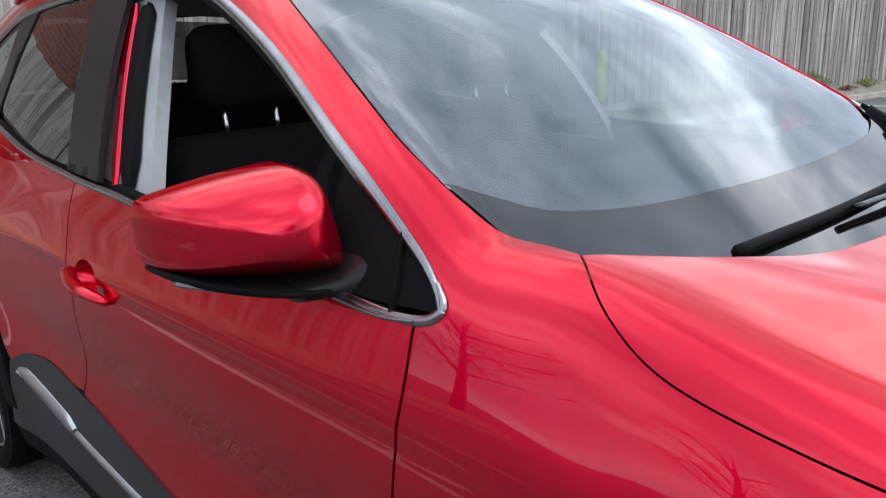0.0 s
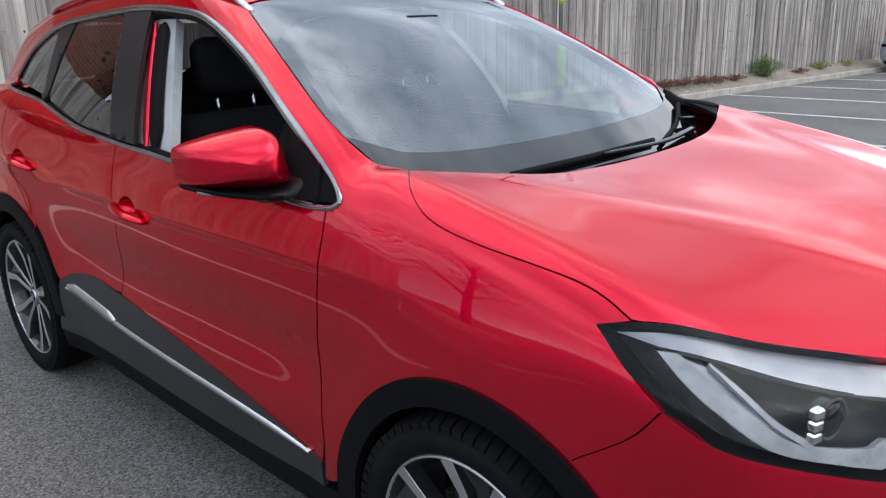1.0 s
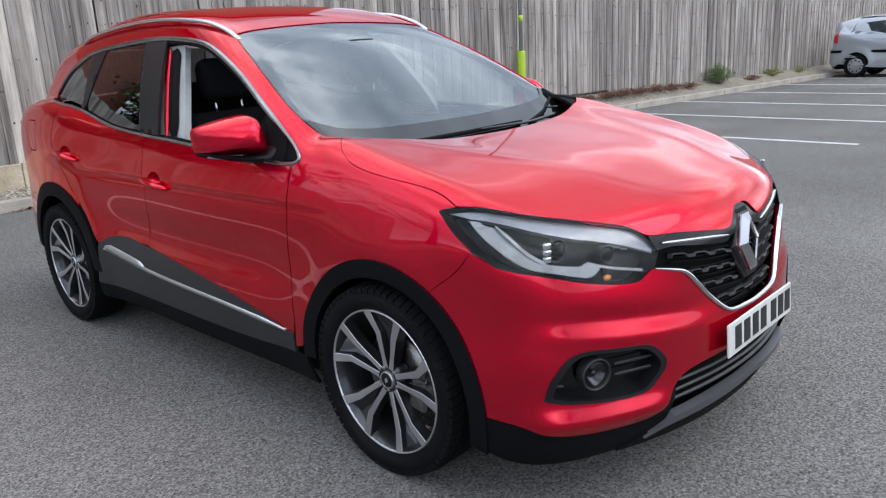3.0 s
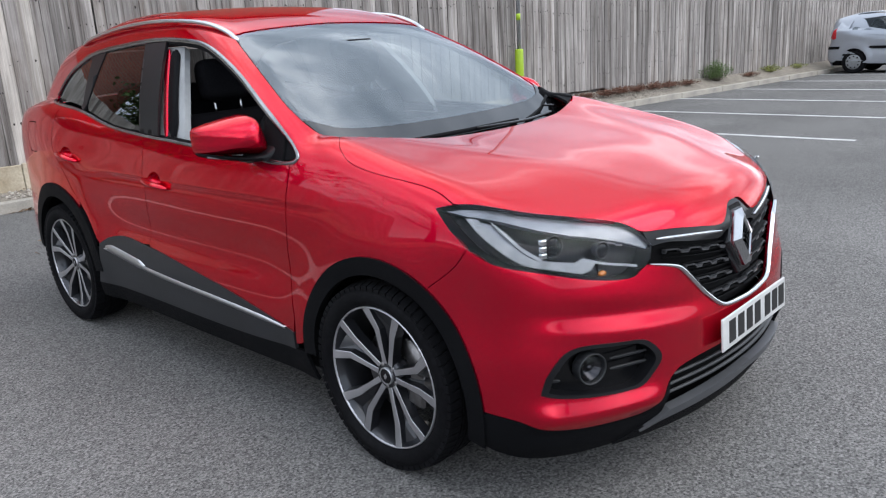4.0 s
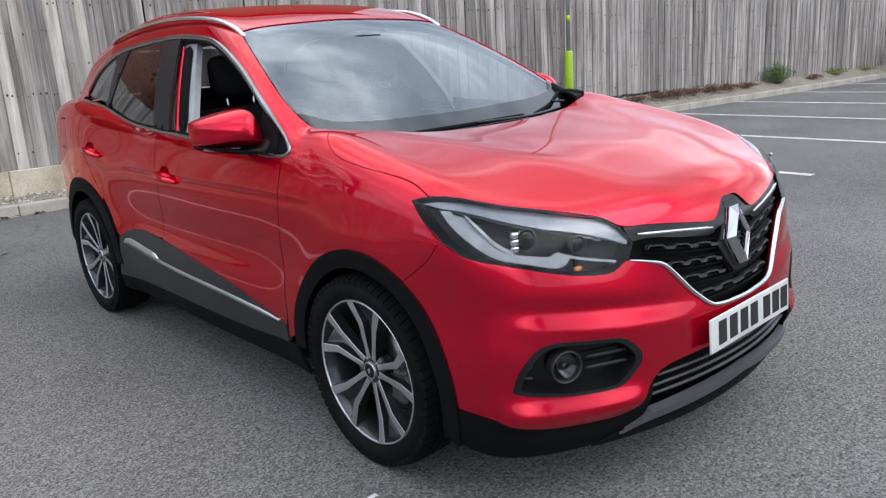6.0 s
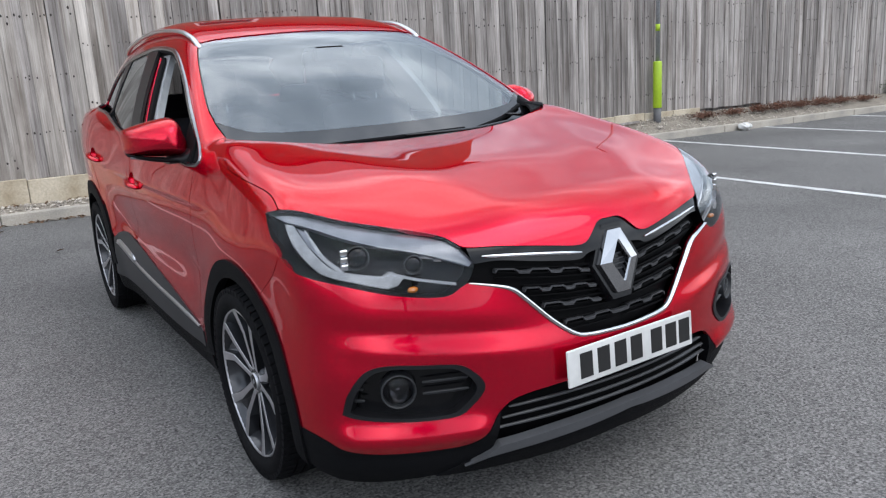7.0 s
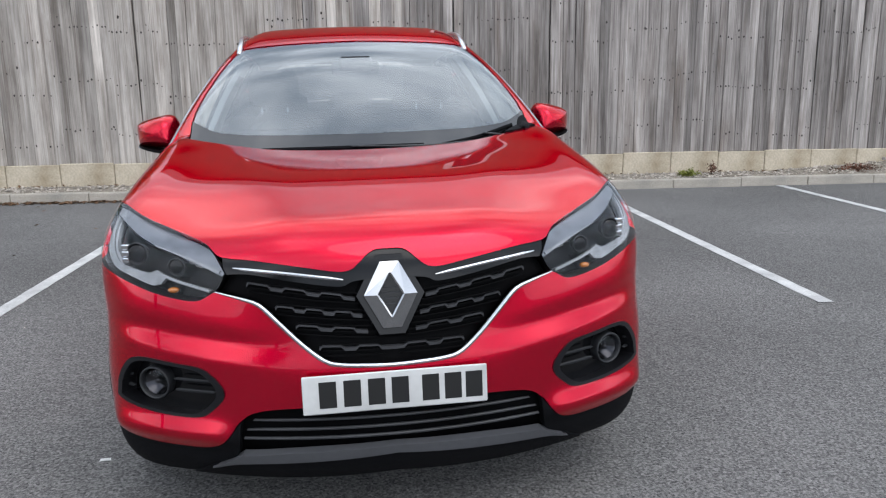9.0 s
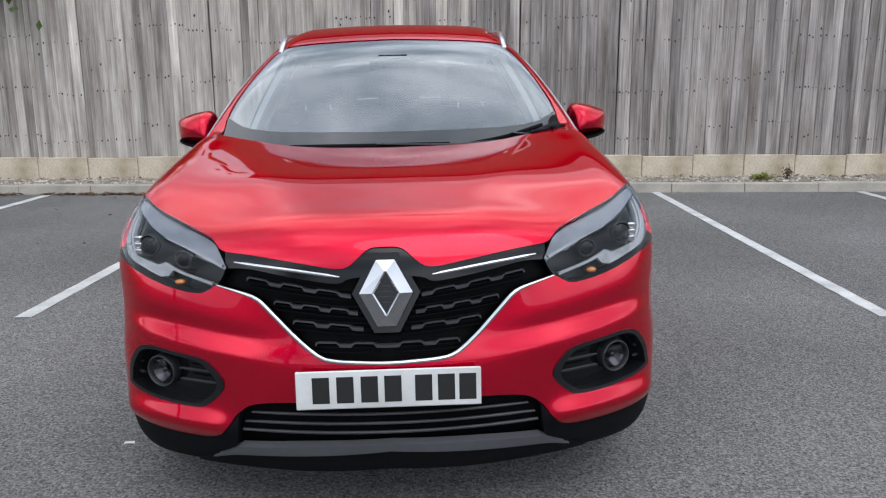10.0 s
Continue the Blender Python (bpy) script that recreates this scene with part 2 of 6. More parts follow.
def smax(a, b, k):
    h = np.maximum(k - np.abs(a - b), 0) / k
    return np.maximum(a, b) + h ** 3 * k / 6


def smin(a, b, k):
    return -smax(-a, -b, k)


WIDE_Z = spline([(0.14, 0.825), (0.24, 0.866), (0.36, 0.882), (0.5, 0.886), (0.65, 0.879), (0.8, 0.884), (0.9, 0.882), (1.0, 0.861), (1.08, 0.831), (1.16, 0.788), (1.3, 0.70)])
WIDE_Y = spline([(-0.95, -0.06), (-0.5, -0.01), (-0.1, 0.0), (0.5, 0.0), (1.3, 0.004), (2.0, 0.0), (2.65, 0.008), (3.1, -0.03), (3.55, -0.12)])
NOSE_Z = spline([(0.14, -0.78), (0.22, -0.86), (0.3, -0.897), (0.38, -0.908), (0.46, -0.91), (0.56, -0.903), (0.64, -0.885), (0.76, -0.872), (0.87, -0.848), (0.96, -0.80), (1.06, -0.66)])
TAIL_Z = spline([(0.2, 3.45), (0.4, 3.56), (0.6, 3.58), (0.9, 3.5), (1.2, 3.44)])
HOOD_Y = spline([(-0.95, 0.83), (-0.86, 0.903), (-0.75, 0.95), (-0.6, 0.985), (-0.4, 1.03), (-0.2, 1.056), (0.0, 1.076), (0.2, 1.090), (0.4, 1.10), (1.0, 1.115), (1.5, 1.14), (2.0, 1.18), (2.6, 1.26), (3.1, 1.27), (3.6, 1.2)])
HOOD_X = spline([(-0.95, -0.32), (-0.75, -0.215), (-0.4, -0.075), (-0.1, 0.002), (0.1, 0.045), (0.3, 0.092), (0.6, 0.03), (2.0, -0.03), (3.5, -0.1)])
ROOF_Y = spline([(0.7, 1.46), (1.2, 1.585), (1.5, 1.645), (1.9, 1.68), (2.4, 1.665), (2.9, 1.575), (3.4, 1.48)])
CABIN_Y = spline([(0.2, -0.02), (0.6, -0.005), (1.0, 0.0), (1.8, 0.0), (2.4, -0.02), (2.9, -0.07), (3.3, -0.13)])
GLASS_Y = spline([(0.1, 0.985), (0.35, 1.128), (0.8, 1.38), (1.18, 1.568), (1.6, 1.75)])
LIP_Z = spline([(0.10, 0.0), (0.20, 0.0), (0.28, 0.0), (0.305, 0.000), (0.33, 0.013), (0.35, 0.024), (0.37, 0.021), (0.405, 0.006), (0.43, 0.0), (0.5, 0.0), (0.6, 0.0), (1.2, 0.0)])
SHELF_Z = spline([(0.10, 0.0), (0.4, 0.0), (0.52, 0.0), (0.555, 0.001), (0.585, 0.005), (0.61, 0.009), (0.632, 0.007), (0.65, 0.004), (0.668, 0.003), (0.683, 0.005), (0.70, 0.007), (0.73, 0.006), (0.77, 0.002), (0.80, 0.0), (0.9, 0.0), (1.3, 0.0)])
WHEEL_R, AXLE_F, AXLE_R, HUB_Z = 0.3425, 0.0, 2.646, 0.3425


def lower_field(x, y, z):
    a = np.abs(x)
    rf, rr = np.hypot(y - AXLE_F, z - HUB_Z), np.hypot(y - AXLE_R, z - HUB_Z)
    wide = WIDE_Z(z - (HOOD_Y(y) - 1.115) * np.clip((z - 0.5) / 0.6, 0, 1)) + WIDE_Y(y) + 0.014 * np.exp(-((rf - 0.42) / 0.10) ** 2) + 0.018 * np.exp(-((rr - 0.42) / 0.12) ** 2)
    wide = wide + 0.018 * np.exp(-((y - 2.55) / 0.35) ** 2 - ((z - 1.02) / 0.10) ** 2)
    wide = wide - 0.016 * np.exp(-((z - 0.66) / 0.10) ** 2) / (1 + np.exp(-(y - 0.55) / 0.06)) / (1 + np.exp((y - 2.0) / 0.06))
    side = a - wide
    nose = NOSE_Z(z) + 0.01 + 0.30 * a ** 2 + 0.12 * a ** 4 - y
    ridge = 0.55 + 0.28 * (y - 0.2)
    top = z - HOOD_Y(y) - HOOD_X(y) * a ** 2 - 0.007 * np.exp(-((a - ridge) / 0.12) ** 2) / (1 + np.exp((y - 0.52) / 0.06))
    tail = y - TAIL_Z(z) + 0.18 * a ** 2
    f = smax(side, nose, 0.17)
    fore = 1 / (1 + np.exp(-(-0.36 - y) / 0.03))
    f = f - fore * LIP_Z(z) / (1 + np.exp(-(a - 0.47) / 0.02)) / (1 + np.exp((a - 0.845) / 0.010))
    drop = z + 0.12 * (0.70 - a)
    f = f - fore * SHELF_Z(drop) / (1 + np.exp(-(a - 0.36) / 0.05)) / (1 + np.exp((a - 0.80) / 0.02))
    f = smax(f, top, 0.12)
    f = smax(f, tail, 0.25)
    return smax(f, 0.17 - z, 0.06)


def cabin_field(x, y, z):
    a = np.abs(x)
    side = a - (0.838 - 0.36 * (z - 1.08) - 0.30 * (z - 1.08) ** 2 + CABIN_Y(y))
    top = z - ROOF_Y(y) + 0.075 * a ** 2
    screen = (z - GLASS_Y(y) + 0.05 * a ** 2) * 0.88
    back = (y - 3.34 + 0.55 * (z - 1.15) + 0.10 * a ** 2) * 0.88
    f = smax(side, top, 0.13)
    f = smax(f, screen, 0.11)
    return smax(smax(f, back, 0.12), 0.92 - z, 0.03)


def body_field(x, y, z):
    return smin(lower_field(x, y, z), cabin_field(x, y, z), 0.03)


def cast(field, start, way, far, steps=90):
    """The first place where rays from start along way enter the field's solid; NaN where they miss."""
    start, way = np.asarray(start, float), np.asarray(way, float)
    way = np.broadcast_to(way, start.shape)
    lo = np.zeros(len(start))
    hi = np.full(len(start), np.nan)
    last = np.zeros(len(start))
    for s in np.linspace(0, far, steps)[1:]:
        p = start + way * s
        inside = (field(p[:, 0], p[:, 1], p[:, 2]) < 0) & np.isnan(hi)
        hi[inside] = s
        lo[inside] = last[inside]
        last[:] = s
    for _ in range(26):
        mid = (lo + hi) / 2
        p = start + way * mid[:, None]
        inside = field(p[:, 0], p[:, 1], p[:, 2]) < 0
        hi = np.where(inside, mid, hi)
        lo = np.where(inside, lo, mid)
    return start + way * hi[:, None]


def outward(field, p, e=0.002):
    x, y, z = p[:, 0], p[:, 1], p[:, 2]
    g = np.stack([field(x + e, y, z) - field(x - e, y, z), field(x, y + e, z) - field(x, y - e, z), field(x, y, z + e) - field(x, y, z - e)], 1)
    return g / np.maximum(np.linalg.norm(g, axis=1), 1e-9)[:, None]

# ---------------------------------------------------------------- the car park
BAY = -3.0          # the bays' turn against the car, degrees


def bays(u, v, z=0.0):
    """From the bays' own axes (u along the kerb, v towards it) to the world."""
    c, s = math.cos(radians(BAY)), math.sin(radians(BAY))
    return (u * c - v * s, u * s + v * c, z)


SITE = Matrix.Rotation(radians(BAY), 4, "Z")

def nodes_of(m):
    return m.node_tree.nodes, m.node_tree.links, m.node_tree.nodes["Principled BSDF"]


def asphalt():
    """Rolled asphalt: stone chips of mixed grey, open pits between them, broad worn and dusty zones."""
    m = bpy.data.materials.new("asphalt")
    m.use_nodes = True
    n, l, b = nodes_of(m)
    b.inputs["Roughness"].default_value = 0.95
    b.inputs["Specular IOR Level"].default_value = 0.02
    co = n.new("ShaderNodeTexCoord")
    chips = n.new("ShaderNodeTexVoronoi")
    chips.inputs["Scale"].default_value = 100
    l.new(co.outputs["Object"], chips.inputs["Vector"])
    fine = n.new("ShaderNodeTexNoise")
    fine.inputs["Scale"].default_value, fine.inputs["Detail"].default_value, fine.inputs["Roughness"].default_value = 100, 7, 0.74
    l.new(co.outputs["Object"], fine.inputs["Vector"])
    broad = n.new("ShaderNodeTexNoise")
    broad.inputs["Scale"].default_value, broad.inputs["Detail"].default_value = 0.45, 7
    l.new(co.outputs["Object"], broad.inputs["Vector"])
    tone_of = n.new("ShaderNodeSeparateColor")
    l.new(chips.outputs["Color"], tone_of.inputs[0])
    chip = n.new("ShaderNodeMapRange")
    chip.inputs[3].default_value, chip.inputs[4].default_value = 0.34, 0.66
    l.new(tone_of.outputs[0], chip.inputs[0])
    both = n.new("ShaderNodeMix")
    both.inputs[0].default_value = 0.34
    l.new(fine.outputs["Fac"], both.inputs[2])
    l.new(chip.outputs[0], both.inputs[3])
    mix = n.new("ShaderNodeValToRGB")
    mix.color_ramp.elements[0].position, mix.color_ramp.elements[0].color = 0.35, (0.016, 0.016, 0.017, 1)
    mix.color_ramp.elements[1].position, mix.color_ramp.elements[1].color = 0.68, (0.350, 0.338, 0.328, 1)
    knee = mix.color_ramp.elements.new(0.50)
    knee.color = (0.142, 0.138, 0.135, 1)
    l.new(both.outputs[0], mix.inputs["Fac"])
    zone = n.new("ShaderNodeMapRange")
    zone.inputs[1].default_value, zone.inputs[2].default_value, zone.inputs[3].default_value, zone.inputs[4].default_value = 0.3, 0.7, 0.80, 1.18
    l.new(broad.outputs["Fac"], zone.inputs[0])
    out = n.new("ShaderNodeHueSaturation")
    l.new(mix.outputs[0], out.inputs["Color"])
    l.new(zone.outputs[0], out.inputs["Value"])
    l.new(out.outputs[0], b.inputs["Base Color"])
    bp = n.new("ShaderNodeBump")
    bp.inputs["Strength"].default_value, bp.inputs["Distance"].default_value = 0.7, 0.006
    l.new(both.outputs[0], bp.inputs["Height"])
    l.new(bp.outputs[0], b.inputs["Normal"])
    return m


def timber(name, pale, dark):
    """Weathered softwood: grain along the board, grey streaks, a tone of its own for each board."""
    m = bpy.data.materials.new(name)
    m.use_nodes = True
    n, l, b = nodes_of(m)
    b.inputs["Roughness"].default_value = 0.88
    b.inputs["Specular IOR Level"].default_value = 0.25
    co, info = n.new("ShaderNodeTexCoord"), n.new("ShaderNodeObjectInfo")
    geo = n.new("ShaderNodeNewGeometry")
    jump = n.new("ShaderNodeVectorMath")
    jump.operation = "MULTIPLY_ADD"
    jump.inputs[1].default_value = (37.0, 11.0, 23.0)
    l.new(info.outputs["Random"], jump.inputs[0])
    l.new(co.outputs["Object"], jump.inputs[2])
    island = n.new("ShaderNodeVectorMath")
    island.operation = "MULTIPLY_ADD"
    island.inputs[1].default_value = (13.0, 29.0, 7.0)
    l.new(geo.outputs["Random Per Island"], island.inputs[0])
    l.new(jump.outputs[0], island.inputs[2])

    def stretched(scale, detail, size):
        mp = n.new("ShaderNodeMapping")
        mp.inputs["Scale"].default_value = size
        l.new(island.outputs[0], mp.inputs[0])
        t = n.new("ShaderNodeTexNoise")
        t.inputs["Scale"].default_value, t.inputs["Detail"].default_value, t.inputs["Roughness"].default_value = scale, detail, 0.65
        l.new(mp.outputs[0], t.inputs["Vector"])
        return t
    grain, streak, stain = stretched(9.0, 8, (9, 9, 0.35)), stretched(2.2, 5, (5, 5, 0.5)), stretched(1.3, 4, (1, 1, 1))
    ramp = n.new("ShaderNodeValToRGB")
    ramp.color_ramp.elements[0].position, ramp.color_ramp.elements[0].color = 0.36, (*dark, 1)
    ramp.color_ramp.elements[1].position, ramp.color_ramp.elements[1].color = 0.64, (*pale, 1)
    mixf = n.new("ShaderNodeMix")
    mixf.inputs[0].default_value = 0.62
    l.new(grain.outputs["Fac"], mixf.inputs[2])
    l.new(streak.outputs["Fac"], mixf.inputs[3])
    l.new(mixf.outputs[0], ramp.inputs["Fac"])
    val = n.new("ShaderNodeMapRange")
    val.inputs[3].default_value, val.inputs[4].default_value = 0.66, 1.25
    l.new(info.outputs["Random"], val.inputs[0])
    val2 = n.new("ShaderNodeMapRange")
    val2.inputs[1].default_value, val2.inputs[2].default_value, val2.inputs[3].default_value, val2.inputs[4].default_value = 0.35, 0.7, 0.70, 1.14
    l.new(stain.outputs["Fac"], val2.inputs[0])
    mul = n.new("ShaderNodeMath")
    mul.operation = "MULTIPLY"
    l.new(val.outputs[0], mul.inputs[0])
    l.new(val2.outputs[0], mul.inputs[1])
    damp = stretched(1.6, 6, (1.6, 1.6, 0.8))
    brown = n.new("ShaderNodeMapRange")
    brown.inputs[1].default_value, brown.inputs[2].default_value, brown.inputs[3].default_value, brown.inputs[4].default_value = 0.50, 0.72, 0.0, 0.65
    l.new(damp.outputs["Fac"], brown.inputs[0])
    tan = n.new("ShaderNodeMix")
    tan.data_type = "RGBA"
    tan.inputs[7].default_value = (0.17, 0.135, 0.112, 1)
    l.new(brown.outputs[0], tan.inputs[0])
    l.new(ramp.outputs[0], tan.inputs[6])
    hsv = n.new("ShaderNodeHueSaturation")
    l.new(tan.outputs[2], hsv.inputs["Color"])
    l.new(mul.outputs[0], hsv.inputs["Value"])
    l.new(hsv.outputs[0], b.inputs["Base Color"])
    bp = n.new("ShaderNodeBump")
    bp.inputs["Strength"].default_value, bp.inputs["Distance"].default_value = 0.5, 0.004
    l.new(grain.outputs["Fac"], bp.inputs["Height"])
    l.new(bp.outputs[0], b.inputs["Normal"])
    return m


def brickwork():
    m = bpy.data.materials.new("red_brickwork")
    m.use_nodes = True
    n, l, b = nodes_of(m)
    b.inputs["Roughness"].default_value = 0.9
    co, mp, br = n.new("ShaderNodeTexCoord"), n.new("ShaderNodeMapping"), n.new("ShaderNodeTexBrick")
    mp.inputs["Rotation"].default_value = (radians(90), 0, 0)
    l.new(co.outputs["Object"], mp.inputs[0])
    l.new(mp.outputs[0], br.inputs["Vector"])
    br.inputs["Scale"].default_value, br.inputs["Brick Width"].default_value, br.inputs["Row Height"].default_value, br.inputs["Mortar Size"].default_value = 1.0, 0.225, 0.075, 0.010
    br.inputs["Color1"].default_value, br.inputs["Color2"].default_value, br.inputs["Mortar"].default_value = (0.30, 0.085, 0.05, 1), (0.22, 0.06, 0.04, 1), (0.21, 0.14, 0.11, 1)
    l.new(br.outputs["Color"], b.inputs["Base Color"])
    return m


ASPHALT = asphalt()
WHITE_LINE = material("worn_white_paint", (0.60, 0.60, 0.585), 0.7, grain=0.15, grain_scale=90, bump=0.5, bump_scale=160, second=(0.38, 0.38, 0.375), second_scale=5)
CONCRETE = material("stained_pale_concrete", (0.52, 0.455, 0.355), 0.88, grain=0.14, grain_scale=40, bump=0.3, bump_scale=90, second=(0.33, 0.27, 0.185), second_scale=2.6)
KERB_MAT = material("kerb_concrete", (0.43, 0.39, 0.335), 0.88, grain=0.15, grain_scale=60, bump=0.3, bump_scale=120, second=(0.30, 0.28, 0.245), second_scale=3)
SOIL = material("gravelly_soil", (0.25, 0.22, 0.18), 0.95, grain=0.4, grain_scale=60, bump=1.0, bump_scale=60, second=(0.18, 0.155, 0.125), second_scale=5)
STONE = material("pale_gravel", (0.52, 0.47, 0.41), 0.9, grain=0.35, grain_scale=12, second=(0.18, 0.16, 0.14), second_scale=9)
TIMBER = timber("weathered_grey_timber", (0.51, 0.472, 0.445), (0.118, 0.101, 0.093))
TIMBER_PALE = timber("pale_grey_timber", (0.66, 0.61, 0.56), (0.22, 0.19, 0.165))
NAIL = material("rusty_nail_stain", (0.035, 0.028, 0.025), 0.8)
BRICK = brickwork()
DEAD_LEAF = material("dead_brown_leaves", (0.16, 0.085, 0.04), 0.85, grain=0.4, grain_scale=30, second=(0.07, 0.04, 0.022), second_scale=8)
GREEN_LEAF = material("green_leaves", (0.085, 0.15, 0.028), 0.6, grain=0.4, grain_scale=20, second=(0.035, 0.07, 0.015), second_scale=4)
YELLOW_LEAF = material("yellow_green_leaves", (0.20, 0.22, 0.03), 0.6, grain=0.3, grain_scale=20, second=(0.12, 0.14, 0.03), second_scale=4)
RUSSET = material("russet_dry_weed", (0.15, 0.06, 0.035), 0.8, grain=0.4, grain_scale=20, second=(0.09, 0.045, 0.03), second_scale=6)
BARK = material("bark", (0.10, 0.08, 0.06), 0.9, grain=0.4, grain_scale=15, bump=0.8, bump_scale=20)
LIME = material("lime_green_sleeve", (0.36, 0.52, 0.02), 0.45, grain=0.08, second=(0.30, 0.45, 0.02))
GALV = material("galvanised_steel", (0.34, 0.35, 0.36), 0.5, 0.7, grain=0.15, second=(0.28, 0.29, 0.30))
DARK_STEEL = material("dark_painted_steel", (0.09, 0.09, 0.095), 0.55, grain=0.1)
LITTER_MAT = material("white_plastic_litter", (0.72, 0.72, 0.70), 0.5, grain=0.1)

KERB_Y = 6.68
ground = raw("ground", [(-400, -400, 0), (400, -400, 0), (400, 400, 0), (-400, 400, 0)], [(0, 1, 2, 3)], ASPHALT)
tagged(ground, "dark grey asphalt car park", "ground", kind="structure")

# bay lines
for i in range(-3, 10):
    if i == 1:
        continue
    u = -2.33 + 2.545 * i
    pts = [(u + dx * (1 + 0.06 * random.uniform(-1, 1)), 1.40 + (KERB_Y - 1.405) * k / 40, z) for z in (0.0015, 0.005) for k in range(41) for dx in (-0.05, 0.05)]
    fs = [(82 + 2 * k, 82 + 2 * k + 1, 82 + 2 * k + 3, 82 + 2 * k + 2) for k in range(40)] + [(2 * k, 2 * k + 2, 82 + 2 * k + 2, 82 + 2 * k) for k in range(40)] + [(2 * k + 1, 82 + 2 * k + 1, 82 + 2 * k + 3, 2 * k + 3) for k in range(40)]
    ob = raw("bay_line", pts, fs, WHITE_LINE)
    tagged(ob, "worn white painted parking bay line on asphalt", "road marking", "bay lines", "structure")
    ob.matrix_world = SITE


def bed_top(u):
    """Height of the gravel behind the kerb: it banks up along the fence."""
    return 0.125 + 0.20 * min(1, max(0, (u - 5.5) / 3.0)) - 0.04 * min(1, max(0, (u - 12) / 4))


bed_v, bed_f = [], []
for i in range(240):
    u = -14 + i * 0.2
    for k in range(5):
        bed_v.append((u, KERB_Y + 0.10 + 0.54 * k / 4, 0.105 + (bed_top(u) - 0.105) * k / 4 + random.uniform(-0.008, 0.010)))
for i in range(239):
    for k in range(4):
        a = i * 5 + k
        bed_f.append((a, a + 5, a + 6, a + 1))
bed = tagged(raw("gravel_bed", bed_v, bed_f, SOIL, None, "", True), "gravelly soil strip between kerb and fence", "gravel", kind="structure")
bed.matrix_world = SITE

# loose stones, dead leaves
stone_v, stone_f = [], []
for i in range(3600):
    u = random.uniform(-8, 13)
    k = random.random()
    r = random.uniform(0.009, 0.028)
    c = Vector((u, KERB_Y + 0.13 + 0.46 * k, 0.108 + (bed_top(u) - 0.105) * k + r * 0.3))
    n0 = len(stone_v)
    spin = Matrix.Rotation(random.uniform(0, 6.3), 3, "Z")
    for d in ((1, 0, 0), (-1, 0, 0), (0, 0.8, 0), (0, -0.8, 0), (0, 0, 0.6), (0, 0, -0.6)):
        stone_v.append(c + spin @ Vector(d) * r)
    stone_f += [(n0 + a, n0 + b, n0 + e) for a, b, e in ((0, 2, 4), (2, 1, 4), (1, 3, 4), (3, 0, 4), (2, 0, 5), (1, 2, 5), (3, 1, 5), (0, 3, 5))]
ob = tagged(raw("gravel", stone_v, stone_f, STONE), "loose pale gravel stones below the fence", "gravel", kind="stuff")
ob.matrix_world = SITE


def leaf_heap(name, spots, mat, label, category, size=(0.02, 0.045)):
    vs, fs = [], []
    for u0, u1, v0, v1, z, n in spots:
        for _ in range(n):
            c = Vector((random.uniform(u0, u1), random.triangular(v0, v1, v1), z + random.uniform(0.002, 0.02)))
            r = random.uniform(*size)
            m = Euler((random.uniform(-0.6, 0.6), random.uniform(-0.6, 0.6), random.uniform(0, 6.3))).to_matrix()
            k = len(vs)
            for x, y, zz in ((-1, 0, 0), (0, 0.45, 0.12), (1, 0, 0), (0, -0.45, 0.12)):
                vs.append(c + m @ Vector((x, y, zz)) * r)
            fs += [(k, k + 1, k + 2), (k, k + 2, k + 3)]
    ob = tagged(raw(name, vs, fs, mat), label, category, kind="stuff")
    ob.matrix_world = SITE
    return ob


leaf_heap("leaf_litter", [(-5.0, -2.2, KERB_Y - 0.16, KERB_Y, 0.0, 420), (-8, -5.2, KERB_Y - 0.2, KERB_Y, 0.0, 300), (-2.2, 1.2, KERB_Y - 0.1, KERB_Y, 0.0, 160), (-7, 6, KERB_Y + 0.45, KERB_Y + 0.58, 0.13, 150), (-6, 2, 2.0, KERB_Y, 0.0, 40)], DEAD_LEAF, "brown dead leaves along the kerb", "leaves")
leaf_heap("grit_specks", [(-5, 6, -2.2, 6.0, -0.004, 160)], STONE, "small pale specks of grit on asphalt", "grit", (0.004, 0.010))

# fence: gravel boards, rails behind, boards in front
fence = tagged(new("fence"), "tall weathered grey timber fence of vertical boards", "fence", kind="structure")
fence.matrix_world = SITE
slabs = []
for i in range(3):
    bm = bmesh.new()
    box(bm, 0.003, 0.667, KERB_Y + 0.60, KERB_Y + 0.66, 0.02, 0.405 + 0.004 * i, 0.008)
    me = bpy.data.meshes.new("gravel_board")
    bm.to_mesh(me)
    bm.free()
    slabs.append(me)
for i in range(34):
    ob = link("gravel_board", slabs[i % 3], CONCRETE, fence)
    ob.matrix_local = Matrix.Translation((-13.36 + 0.67 * i, 0.003 * (i % 2), 0.006 * math.sin(i * 2.3)))
board_v, board_f, nail_v, nail_f = [], [], [], []
blanks = []
for i in range(8):
    w = 0.088 + 0.010 * i
    bm = bmesh.new()
    box(bm, 0, w, 0, 0.022, 0, 1.0, 0.003)
    for v in bm.verts:
        v.co.x += 0.004 * math.sin(5 * v.co.z + i)
        v.co.y += 0.006 * (v.co.x / w)
    me = bpy.data.meshes.new("fence_board")
    bm.to_mesh(me)
    bm.free()
    me.materials.append(TIMBER)
    blanks.append((w, me))
u = -9.5
count = 0
